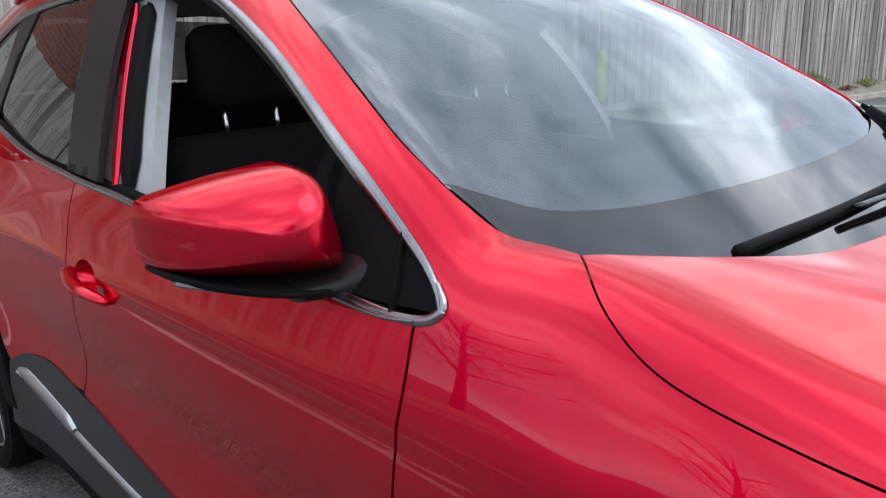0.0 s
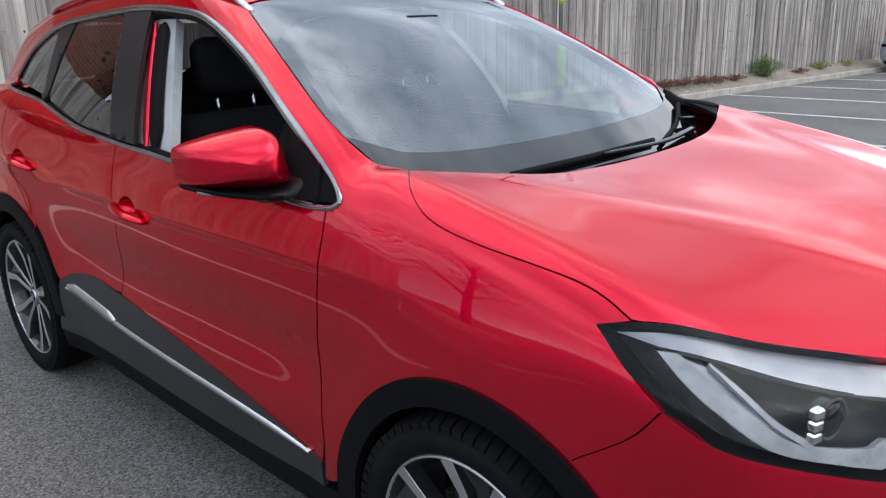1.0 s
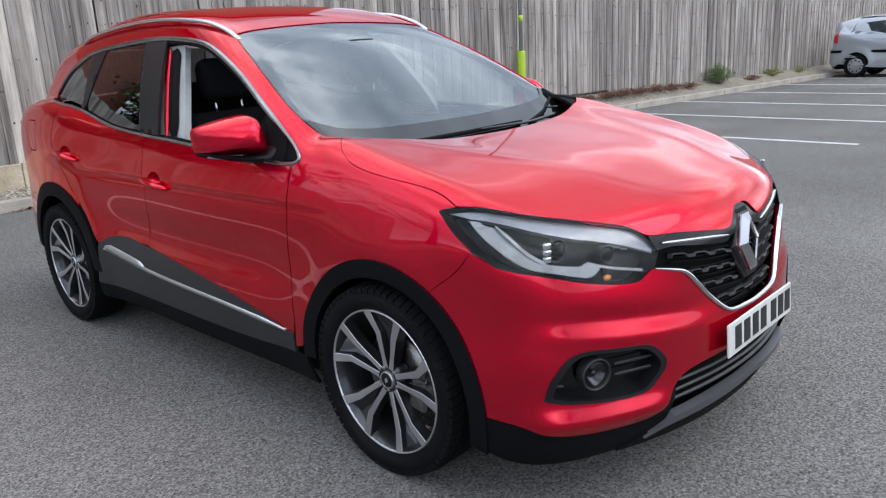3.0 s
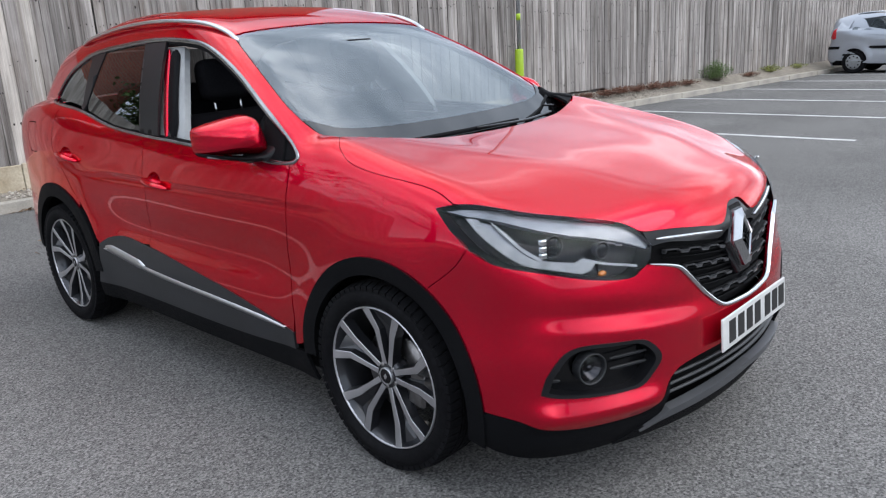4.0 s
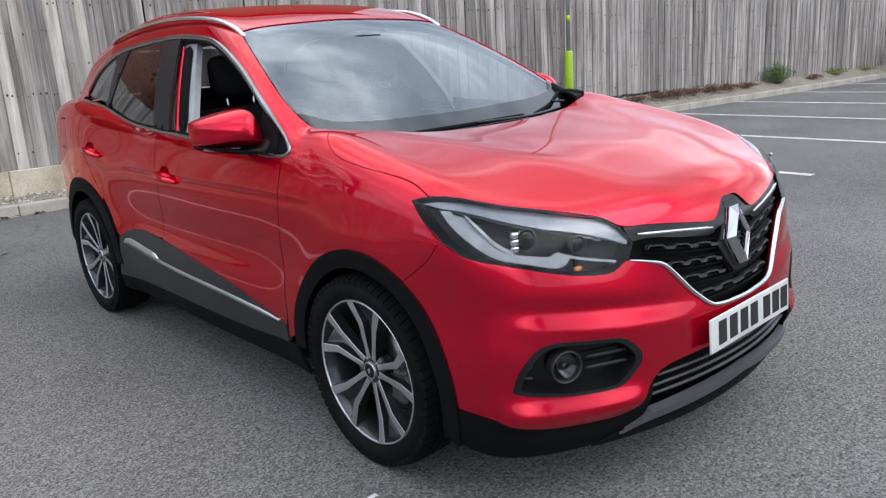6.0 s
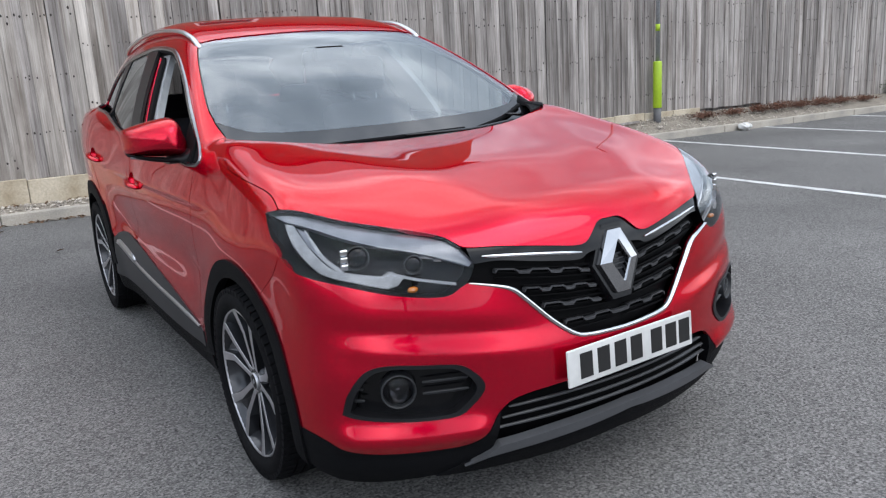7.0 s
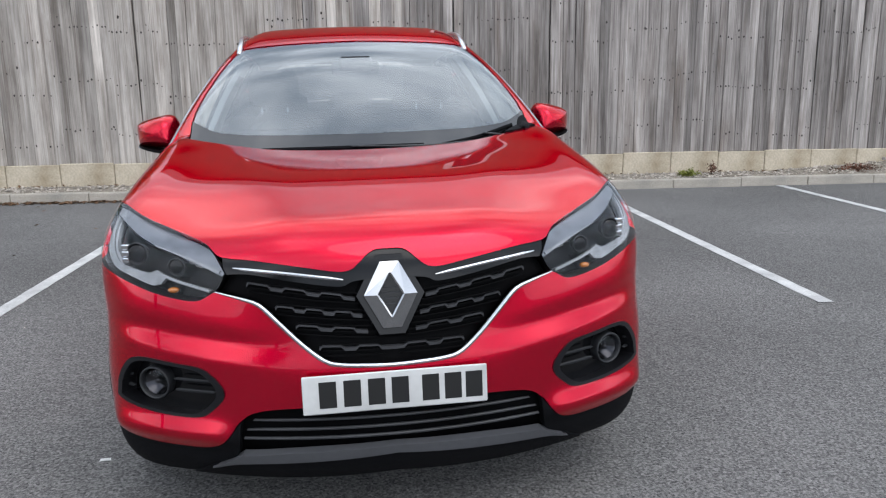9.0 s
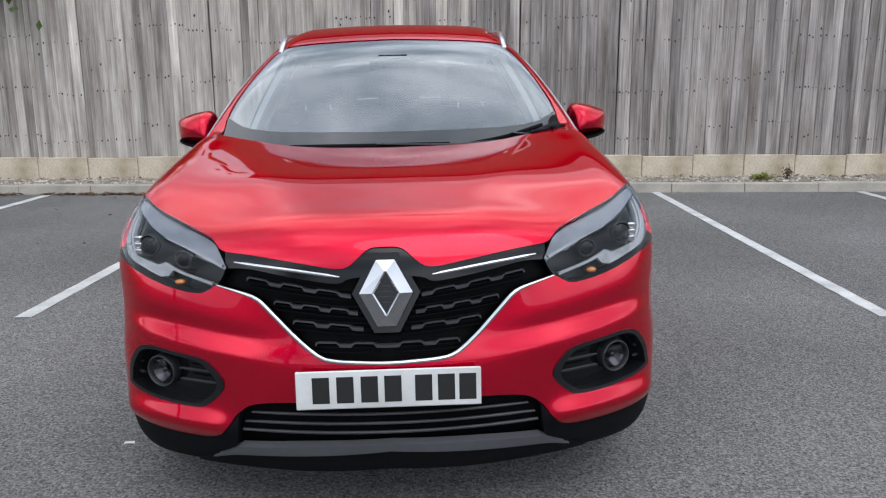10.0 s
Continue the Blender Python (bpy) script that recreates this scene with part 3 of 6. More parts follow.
while u < 34:
    w, me = random.choice(blanks)
    low = max(0.40, bed_top(u) + 0.02) if u < 7.5 else bed_top(u) + (0.05 if u < 11 else -0.02)
    low += random.uniform(-0.006, 0.006)
    top = 2.56 + random.uniform(-0.015, 0.015) - 0.008 * max(0, u - 4)
    at = Matrix.Translation((u, KERB_Y + 0.612 + 0.009 * (count % 2) + random.uniform(0, 0.006), low)) @ Matrix.Rotation(radians(random.uniform(-0.35, 0.35)), 4, "Y") @ Matrix.Diagonal((1, 1, top - low, 1))
    if u < 21 and count < 300:
        ob = new("fence_board", me)
        ob.parent, ob.matrix_local = fence, at
        ob.material_slots[0].link = "OBJECT"
        # The paler timber grows likelier towards the fence's left end.
        ob.material_slots[0].material = TIMBER_PALE if random.random() < (1.6 - u) / 3.2 else TIMBER
    else:
        k = len(board_v)
        board_v += [at @ v.co for v in me.vertices]
        board_f += [tuple(k + j for j in p.vertices) for p in me.polygons]
    count += 1
    step = random.Random(int(u // 0.66)).uniform(-0.20, 0.20)
    for z in (0.72 + step, 1.34 + step, 1.99 + step):
        for dx in (0.3, 0.7):
            if random.random() < 0.72:
                r = random.uniform(0.004, 0.013)
                c = (u + w * dx + random.uniform(-0.006, 0.006), at.translation.y - 0.0012, z + random.uniform(-0.02, 0.02))
                k = len(nail_v)
                nail_v += [(c[0] + r * math.cos(a * math.pi / 3), c[1], c[2] + r * 1.3 * math.sin(a * math.pi / 3)) for a in range(6)]
                nail_f.append(tuple(range(k + 5, k - 1, -1)))
    if random.random() < 0.55:
        r, z = random.uniform(0.006, 0.014), random.uniform(0.5, 2.4)
        k, cx = len(nail_v), u + w * random.uniform(0.25, 0.75)
        nail_v += [(cx + r * math.cos(a * math.pi / 3), at.translation.y - 0.0012, z + r * 1.6 * math.sin(a * math.pi / 3)) for a in range(6)]
        nail_f.append(tuple(range(k + 5, k - 1, -1)))
    u += w - random.choice((0.012, 0.008, 0.004, -0.003))
tagged(raw("far_boards", board_v, board_f, TIMBER, fence), kind="stuff")
tagged(raw("nail_stains", nail_v, nail_f, NAIL, fence), kind="stuff")
for z in (0.62, 1.28, 1.93):
    bm = bmesh.new()
    box(bm, -9.5, 33.5, KERB_Y + 0.68, KERB_Y + 0.73, z - 0.04, z + 0.04)
    part("fence_rail", bm, TIMBER, fence)
bm = bmesh.new()
box(bm, -9.5, 33.5, KERB_Y + 0.73, KERB_Y + 0.745, 0.1, 2.53)
part("fence_backing", bm, TIMBER, fence)

# kerb stones
kerb = tagged(new("kerb"), "pale concrete kerb stones", "kerb", kind="structure")
kerb.matrix_world = SITE
bm = bmesh.new()
box(bm, 0.003, 0.912, 0, 0.125, -0.02, 0.115, 0.012, segments=2)
kerb_mesh = bpy.data.meshes.new("kerb_stone")
bm.to_mesh(kerb_mesh)
bm.free()
for i in range(50):
    ob = link("kerb_stone", kerb_mesh, KERB_MAT, kerb)
    ob.matrix_local = pose(-12.6 + 0.915 * i, KERB_Y + 0.004 * math.sin(i * 3.1), 0.004 * math.sin(i * 1.7), 0, 0, 0.2 * math.sin(i))


# ---------------------------------------------------------------- weeds, shrub, trees
def tuft(name, u, v, z, size, height, n, mat, label, category, droop=0.4):
    """A bushy weed: many small leaves on thin bent stems."""
    ob = empty(name, label, category, m=SITE @ Matrix.Translation((u, v, z)))
    vs, fs, sv, sf = [], [], [], []
    for _ in range(n):
        a, lean = random.uniform(0, 6.3), random.uniform(0.1, 1.0)
        tip = Vector((math.cos(a) * lean * size, math.sin(a) * lean * size * 0.5, height * (1.05 - droop * lean) * random.uniform(0.6, 1.0)))
        k = len(sv)
        sv += [Vector((tip.x * 0.1, tip.y * 0.1, 0)), Vector((tip.x * 0.1 + 0.004, tip.y * 0.1, 0)), tip]
        sf.append((k, k + 1, k + 2))
        for q in range(9):
            f = random.uniform(0.35, 1.0)
            c = tip * f + Vector((random.gauss(0, 0.25 * size * 0.3), random.gauss(0, 0.02), random.gauss(0, 0.02)))
            r = random.uniform(0.010, 0.026)
            m = Euler((random.uniform(-1, 1), random.uniform(-1, 1), random.uniform(0, 6.3))).to_matrix()
            k = len(vs)
            for x, y in ((-1, 0), (0, 0.4), (1, 0), (0, -0.4)):
                vs.append(c + m @ Vector((x, y, 0)) * r)
            fs.append((k, k + 1, k + 2, k + 3))
    tagged(raw("leaves", vs, fs, mat, ob), kind="stuff")
    raw("stems", sv, sf, BARK, ob)
    return ob


tuft("shrub", 15.3, KERB_Y + 0.40, 0.18, 0.68, 0.56, 330, GREEN_LEAF, "bushy green shrub at the foot of the fence", "shrub")
tuft("weed", 18.3, KERB_Y + 0.42, 0.22, 0.6, 0.20, 90, YELLOW_LEAF, "low yellow-green weeds at the fence foot", "weed")
tuft("weed", 20.0, KERB_Y + 0.40, 0.22, 0.5, 0.16, 60, YELLOW_LEAF, "low yellow-green weeds at the fence foot", "weed")
tuft("weed", 4.2, KERB_Y + 0.30, 0.12, 0.20, 0.10, 60, YELLOW_LEAF, "small green weed growing from gravel", "weed", 0.8)
tuft("weed", 4.55, KERB_Y + 0.40, 0.12, 0.10, 0.17, 14, RUSSET, "thin dry weed growing from gravel", "weed", 0.3)
for u, s, h, n in ((6.6, 0.50, 0.10, 90), (9.3, 0.50, 0.10, 90), (10.0, 0.45, 0.12, 80), (10.7, 0.50, 0.14, 100), (11.3, 0.55, 0.16, 110), (11.9, 0.5, 0.14, 100), (12.5, 0.6, 0.15, 110), (13.2, 0.55, 0.12, 100), (13.9, 0.5, 0.10, 80), (17.0, 0.4, 0.10, 60)):
    tuft("dry_weed", u, KERB_Y + 0.36, bed_top(u) - 0.07, s, h, n, RUSSET, "russet dry weeds on the gravel strip", "weed", 0.6)


def tree(name, x, y, tall, wide, seed, label, leaves=60):
    """A tapered trunk, limbs and a crown of many small leaves in clumps."""
    rng = random.Random(seed)
    ob = empty(name, label, "tree", "trees round the car park", Matrix.Translation((x, y, 0)))
    tube("trunk", [(0, 0, -0.05), (0.05, 0.02, tall * 0.25), (0.0, 0.1, tall * 0.55), (0.1, 0.05, tall * 0.9)], [0.20, 0.16, 0.10, 0.03], BARK, ob, "", 10)
    vs, fs = [], []
    for i in range(14):
        a, h = i * 2.4 + rng.uniform(-0.4, 0.4), tall * rng.uniform(0.32, 0.85)
        reach = wide * rng.uniform(0.5, 1.0) * (1.1 - h / tall * 0.6)
        tip = Vector((math.cos(a) * reach, math.sin(a) * reach, h + reach * rng.uniform(0.3, 0.7)))
        tube("limb", [(0, 0.05, h * 0.8), tip * 0.5 + Vector((0, 0, h * 0.42)), tip], [0.06, 0.04, 0.012], BARK, ob, "", 6)
        for _ in range(7):
            cc = tip * rng.uniform(0.5, 1.05) + Vector((rng.gauss(0, 0.5), rng.gauss(0, 0.5), rng.gauss(0.1, 0.45) + h * 0.1))
            cr = rng.uniform(0.35, 0.8)
            for _ in range(leaves):
                p = cc + Vector((rng.gauss(0, 0.45), rng.gauss(0, 0.45), rng.gauss(0, 0.38))) * cr
                r = rng.uniform(0.05, 0.11)
                m = Euler((rng.uniform(-1.2, 1.2), rng.uniform(-1.2, 1.2), rng.uniform(0, 6.3))).to_matrix()
                k = len(vs)
                for dx, dy in ((-1, 0), (0, 0.5), (1, 0), (0, -0.5)):
                    vs.append(p + m @ Vector((dx, dy, 0)) * r)
                fs.append((k, k + 1, k + 2, k + 3))
    raw("crown", vs, fs, GREEN_LEAF, ob)
    return ob


TREE_LABEL = "leafy green tree beyond the car park"
oak = tree("tree", -15.5, -1.0, 8.5, 3.4, 3, TREE_LABEL, 16)
tree("tree", -4.7, 9.4, 5.6, 1.7, 5, "green tree beside the brick house", 110)
for px, py, turned in ((-9.8, 12.0, 0.9), (-13.5, 10.0, 2.9), (-8.0, 17.0, 4.1)):
    copy_thing(oak, Matrix.Translation((px, py, 0)) @ Matrix.Rotation(turned, 4, "Z"))
copy_thing(oak, Matrix.Translation((-17.0, 5.0, 0)) @ Matrix.Rotation(1.3, 4, "Z"))
copy_thing(oak, Matrix.Translation((-16.0, -7.0, 0)) @ Matrix.Rotation(2.4, 4, "Z") @ Matrix.Identity(4))
tree("tree", -8.5, -17.0, 7.0, 2.4, 8, TREE_LABEL)

# brick house behind the fence, mirrored in the car's windows
house = empty("house", "red brick house behind the fence", "house", m=SITE @ Matrix.Translation((1.25, 13.2, 0)))
bm = bmesh.new()
box(bm, -5.1, 5.1, -3.5, 3.5, 0, 6.4, 0.02)
part("wall", bm, BRICK, house, "red brick walls")
raw("roof", [(-5.4, -3.9, 6.3), (5.4, -3.9, 6.3), (5.4, 3.9, 6.3), (-5.4, 3.9, 6.3), (-5.4, 0, 9.6), (5.4, 0, 9.6)], [(0, 1, 5, 4), (2, 3, 4, 5), (0, 4, 3), (1, 2, 5), (3, 2, 1, 0)], DARK_STEEL, house, "dark tiled roof")
for wx in (-3.4, 0.5):
    win = new("window")
    win.parent, win.matrix_local = house, Matrix.Translation((wx, -3.52, 1.5 if wx < 0 else 4.4))
    bm = bmesh.new()
    box(bm, -0.6, 0.6, -0.03, 0.0, -0.6, 0.6, 0.01)
    part("frame", bm, LITTER_MAT, win)
    bm = bmesh.new()
    box(bm, -0.5, 0.5, -0.036, -0.031, -0.5, 0.5)
    part("pane", bm, GLOSS_BLACK, win)

# ---------------------------------------------------------------- lamp post, litter
post = empty("lamp_post", "grey steel lamp post with a lime green sleeve", "lamp post", m=SITE @ Matrix.Translation((8.27, KERB_Y + 0.50, -0.04)))
tube("base", [(0, 0, 0.1), (0, 0, 0.54)], 0.064, DARK_STEEL, post, "", 20)
tube("sleeve", [(0, 0, 0.53), (0, 0, 0.54), (0, 0, 1.28), (0, 0, 1.30)], [0.068, 0.074, 0.074, 0.066], LIME, post, "lime green protective sleeve", 20)
tube("shaft", [(0, 0, 1.15), (0, 0, 3.0), (0, 0, 5.6)], [0.036, 0.035, 0.032], GALV, post, "", 16)
tube("band", [(0, 0, 1.79), (0, 0, 1.90)], 0.0385, LIME, post, "lime green band", 16)
bm = bmesh.new()
box(bm, -0.11, 0.11, -0.55, 0.05, 5.58, 5.66, 0.03, segments=2)
part("lamp_head", bm, GALV, post, smooth=40)
bm = bmesh.new()
box(bm, -0.42, 0.42, -0.012, 0.012, 0.0, 0.04, 0.003)
batten = tagged(part("timber_batten", bm, TIMBER), "loose weathered timber batten lying below the fence", "timber")
batten.matrix_world = SITE @ pose(7.46, KERB_Y + 0.50, bed_top(7.66) - 0.01, 0, -1, 3)
bag_v, bag_f = [], []
for i in range(9):
    for j in range(14):
        th, ph = math.pi * i / 8, 2 * math.pi * j / 14
        r = 0.10 * (1 + 0.28 * noise.noise(Vector((3 * math.cos(ph) * math.sin(th), 3 * math.sin(ph) * math.sin(th), 3 * math.cos(th)))))
        bag_v.append((1.3 * r * math.sin(th) * math.cos(ph), r * math.sin(th) * math.sin(ph), 0.07 + 0.68 * r * math.cos(th)))
for i in range(8):
    for j in range(14):
        bag_f.append((i * 14 + j, i * 14 + (j + 1) % 14, (i + 1) * 14 + (j + 1) % 14, (i + 1) * 14 + j))
bag = tagged(raw("plastic_bag", bag_v, bag_f, LITTER_MAT), "crumpled white plastic bag on the kerb", "litter")
bag.matrix_world = SITE @ Matrix.Translation((9.75, KERB_Y - 0.10, 0))
scrap_v = [(-0.035, -0.012, 0.004), (0.0, -0.018, 0.012), (0.034, -0.006, 0.004), (0.028, 0.016, 0.009), (-0.012, 0.02, 0.005), (-0.03, 0.008, 0.011)]
scrap = tagged(raw("paper_scrap", scrap_v + [(x, y, z - 0.003) for x, y, z in scrap_v], [(0, 1, 2, 3, 4, 5), (11, 10, 9, 8, 7, 6)] + [(i, i + 6, (i + 1) % 6 + 6, (i + 1) % 6) for i in range(6)], LITTER_MAT), "small scrap of white paper on asphalt", "litter")
scrap.matrix_world = Matrix.Translation((-1.033, -0.17, 0.0)) @ Matrix.Scale(0.6, 4)

# ---------------------------------------------------------------- panels cut from the body field
def axes(d, a):
    d, a = np.array(d, float), np.array(a, float)
    d /= np.linalg.norm(d)
    a = a - d * (a @ d)
    a /= np.linalg.norm(a)
    b = np.cross(a, d)
    return a, b * (1 if b[2] >= 0 and abs(b[2]) > 1e-6 else -1 if b[2] < -1e-6 else 1), d


SIDE, TOP, FRONT = axes((1, 0, 0), (0, 1, 0)), axes((0, 0.45, -0.9), (1, 0, 0)), axes((0, 1, 0), (1, 0, 0))
CORNER, WING, PILLAR = axes((1, 1, 0), (1, -1, 0)), axes((0.8, 0.1, -0.6), (0, 1, 0)), axes((0.7, 0.15, -0.7), (0, 1, 0))


def inside(poly, q):
    """Which of the points q lie in the polygon."""
    res = np.zeros(len(q), bool)
    n = len(poly)
    for i in range(n):
        (x0, y0), (x1, y1) = poly[i], poly[(i + 1) % n]
        if y0 == y1:
            continue
        hit = ((y0 > q[:, 1]) != (y1 > q[:, 1])) & (q[:, 0] < (x1 - x0) * (q[:, 1] - y0) / (y1 - y0) + x0)
        res ^= hit
    return res


def snapped(points):
    """Draws points onto the body's skin along its own slope."""
    p = np.array(points, float)
    for _ in range(4):
        f = body_field(p[:, 0], p[:, 1], p[:, 2])
        e = 0.002
        g = np.stack([body_field(*(p + np.eye(3)[i] * e).T) - body_field(*(p - np.eye(3)[i] * e).T) for i in range(3)], 1) / (2 * e)
        p = p - g * (f / np.maximum((g * g).sum(1), 0.05))[:, None]
    return list(p)


def outline(runs, view, spacing):
    """Joins smooth runs of 3D points into one closed outline in the view's plane."""
    pts = []
    for r in runs:
        c = snapped(run(r, spacing)) if view is not SIDE else run(r, spacing)
        pts += [(float(p @ view[0]), float(p @ view[1])) for p in c]
    clean = []
    for p in pts:
        if not clean or math.dist(p, clean[-1]) > spacing * 0.3:
            clean.append(p)
    while math.dist(clean[0], clean[-1]) < spacing * 0.3:
        clean.pop()
    return clean


def patch(runs, view, step=0.02, lift=0.0, lip=0.014, holes=(), field=None):
    """Vertices, corner normals and faces of a panel that lies on the body field, with a lip turned in round its edge."""
    field = field or body_field
    loops = [outline(runs, view, step * 0.8)] + [outline(h, view, step * 0.6) for h in holes]
    co, edges = [], []
    for lp in loops:
        n0 = len(co)
        co += lp
        edges += [(n0 + i, n0 + (i + 1) % len(lp)) for i in range(len(lp))]
    arr = np.array(loops[0])
    lo, hi = arr.min(0), arr.max(0)
    gx, gy = np.meshgrid(np.arange(lo[0] + step / 2, hi[0], step), np.arange(lo[1] + step / 2, hi[1], step))
    gx[1::2] += step / 2
    q = np.stack([gx.ravel(), gy.ravel()], 1)
    keep = inside(loops[0], q)
    for h in loops[1:]:
        keep &= ~inside(h, q)
    q = q[keep]
    rim = np.array(co)
    near = np.min((q[:, None, 0] - rim[None, :, 0]) ** 2 + (q[:, None, 1] - rim[None, :, 1]) ** 2, axis=1) if len(q) else np.zeros(0)
    q = q[near > (step * 0.55) ** 2]
    allp = [Vector(p) for p in co] + [Vector(p) for p in q]
    vo, _, fo, _, _, _ = delaunay_2d_cdt(allp, edges, [], 0, 1e-6)
    v2 = np.array([(v[0], v[1]) for v in vo])
    tri = np.array([f for f in fo if len(f) == 3])
    mid = v2[tri].mean(1)
    ok = inside(loops[0], mid)
    for h in loops[1:]:
        ok &= ~inside(h, mid)
    tri = tri[ok]
    a, b, d = view
    start = v2[:, :1] * a + v2[:, 1:] * b - d * 4.0
    p = cast(field, start, d, 5.6, 190)
    good = ~np.isnan(p).any(1)
    tri = tri[good[tri].all(1)]
    p[~good] = 0
    nrm = outward(field, p)
    p = p + nrm * lift
    e1, e2 = p[tri[:, 1]] - p[tri[:, 0]], p[tri[:, 2]] - p[tri[:, 0]]
    flip = np.einsum("ij,ij->i", np.cross(e1, e2), nrm[tri[:, 0]]) < 0
    tri[flip] = tri[flip][:, ::-1]
    verts, faces = p.tolist(), tri.tolist()
    normals = [[nrm[i] for i in f] for f in faces]
    if lip:
        count = {}
        for f in faces:
            for i in range(3):
                count[(f[i], f[(i + 1) % 3])] = 1
        border = [(i, j) for i, j in count if (j, i) not in count]
        down = {}
        for i in {k for e in border for k in e}:
            down[i] = len(verts)
            verts.append((p[i] - nrm[i] * lip).tolist())
        for i, j in border:
            f = [j, i, down[i], down[j]]
            w = np.cross(np.array(verts[j]) - verts[i], -nrm[i])
            w = -w / max(np.linalg.norm(w), 1e-9)
            faces.append(f)
            normals.append([w] * 4)
    return verts, normals, faces


def mirrored(made):
    verts, normals, faces = made
    return [(-v[0], v[1], v[2]) for v in verts], [[np.array((-n[0], n[1], n[2])) for n in c[::-1]] for c in normals], [f[::-1] for f in faces]


def joined(*parts):
    verts, normals, faces = [], [], []
    for v, n, f in parts:
        k = len(verts)
        verts += v
        normals += n
        faces += [[i + k for i in q] for q in f]
    return verts, normals, faces


def panel(name, made, mat, parent, label=""):
    verts, normals, faces = made
    mesh = bpy.data.meshes.new(name)
    mesh.from_pydata([tuple(v) for v in verts], [], faces)
    mesh.polygons.foreach_set("use_smooth", [True] * len(mesh.polygons))
    mesh.update()
    mesh.normals_split_custom_set([tuple(n) for c in normals for n in c])
    return link(name, mesh, mat, parent, label)


def on_body(points, view, lift=0.0, field=body_field):
    """Sets points down on the body along the view's direction."""
    p = np.array(points, float)
    a, b, d = view
    q = cast(field, (p @ a)[:, None] * a + (p @ b)[:, None] * b - d * 4.0, d, 5.6, 190)
    return q + outward(field, q) * lift


def strip(name, points, view, wide, high, mat, parent, label="", lift=0.0, side=1, spacing=0.02, closed=False):
    """A flat moulding that lies along the body."""
    c = np.array(run(points, spacing, closed))
    q = on_body(c, view)
    good = ~np.isnan(q).any(1)
    q = q[good]
    nn = outward(body_field, q)
    n = len(q)
    verts, faces = [], []
    for i in range(n):
        d = q[(i + 1) % n if closed else min(i + 1, n - 1)] - q[(i - 1) % n if closed else max(i - 1, 0)]
        d /= max(np.linalg.norm(d), 1e-9)
        s = np.cross(nn[i], d)
        w = wide * (1 if closed else min(1, 0.35 + 6 * min(i, n - 1 - i) / n))
        base, out = nn[i] * (lift - 0.004), nn[i] * (lift + high)
        for u, h in ((-0.5, base), (-0.42, out * 0.8), (0, out), (0.42, out * 0.8), (0.5, base)):
            v = q[i] + s * (u * w) + h
            verts.append((v[0] * side, v[1], v[2]))
    for i in range(n if closed else n - 1):
        j = (i + 1) % n
        for k in range(4):
            f = (i * 5 + k, j * 5 + k, j * 5 + k + 1, i * 5 + k + 1)
            faces.append(f if side > 0 else f[::-1])
    return raw(name, verts, faces, mat, parent, label, True)


def arc(cy, cz, r, a0, a1, n=12):
    """Points of a wheel arch: degrees from straight up, towards the car's tail."""
    return sx([(cy + r * math.sin(radians(a0 + (a1 - a0) * i / n)), cz + r * math.cos(radians(a0 + (a1 - a0) * i / n))) for i in range(n + 1)])


def sx(points, x=-0.87):
    """Side-view points (y, z), set down on the body's flank."""
    p = np.array([(x, y, z) for y, z in points], float)
    q = on_body(p, SIDE)
    return [tuple(b if not np.isnan(b).any() else a) for a, b in zip(p, q)]


# ---------------------------------------------------------------- the red car
CAR_TILT = 0.9
car = empty("car", "red compact SUV, black cladding, driver's window open, parked on asphalt", "car",
            m=pose(-0.78, 0, 0, 0, -CAR_TILT, 0) @ pose(0.78, 0, 0))

SHUT = [(-0.727, 0.309, 1.141), (-0.80, 0.223, 1.112), (-0.822, 0.165, 1.083), (-0.828, 0.10, 1.064), (-0.826, 0.0, 1.046), (-0.818, -0.10, 1.03), (-0.811, -0.20, 1.012), (-0.813, -0.26, 0.996), (-0.822, -0.32, 0.972)]
LAMP_TOP = [(-0.845, -0.268, 0.965), (-0.826, -0.316, 0.970), (-0.740, -0.464, 0.954), (-0.627, -0.586, 0.927), (-0.520, -0.694, 0.900), (-0.484, -0.741, 0.869), (-0.458, -0.774, 0.826)]
LAMP_LOW = [(-0.458, -0.774, 0.826), (-0.475, -0.777, 0.79), (-0.504, -0.769, 0.764), (-0.553, -0.751, 0.746), (-0.664, -0.686, 0.761), (-0.774, -0.586, 0.795), (-0.834, -0.489, 0.823), (-0.855, -0.412, 0.857), (-0.857, -0.339, 0.908), (-0.845, -0.268, 0.965)]
LEAD = [(-0.466, -0.752, 0.868), (-0.38, -0.785, 0.861), (-0.248, -0.824, 0.844), (-0.152, -0.841, 0.829), (-0.112, -0.844, 0.831), (-0.088, -0.840, 0.846), (-0.055, -0.829, 0.875), (-0.031, -0.825, 0.884), (0.0, -0.825, 0.884)]
SMILE = [(0.0, -0.893, 0.563), (-0.068, -0.891, 0.565), (-0.148, -0.884, 0.570), (-0.195, -0.876, 0.583), (-0.258, -0.855, 0.633), (-0.32, -0.834, 0.696), (-0.367, -0.819, 0.741), (-0.416, -0.802, 0.759), (-0.485, -0.777, 0.776)]
RED_LOW = [(-0.878, -0.455, 0.360), (-0.868, -0.513, 0.355), (-0.845, -0.573, 0.348), (-0.764, -0.651, 0.333), (-0.62, -0.745, 0.322), (-0.538, -0.785, 0.326), (-0.479, -0.815, 0.358), (-0.44, -0.832, 0.405), (-0.385, -0.85, 0.436), (-0.25, -0.88, 0.448), (0.0, -0.90, 0.45)]
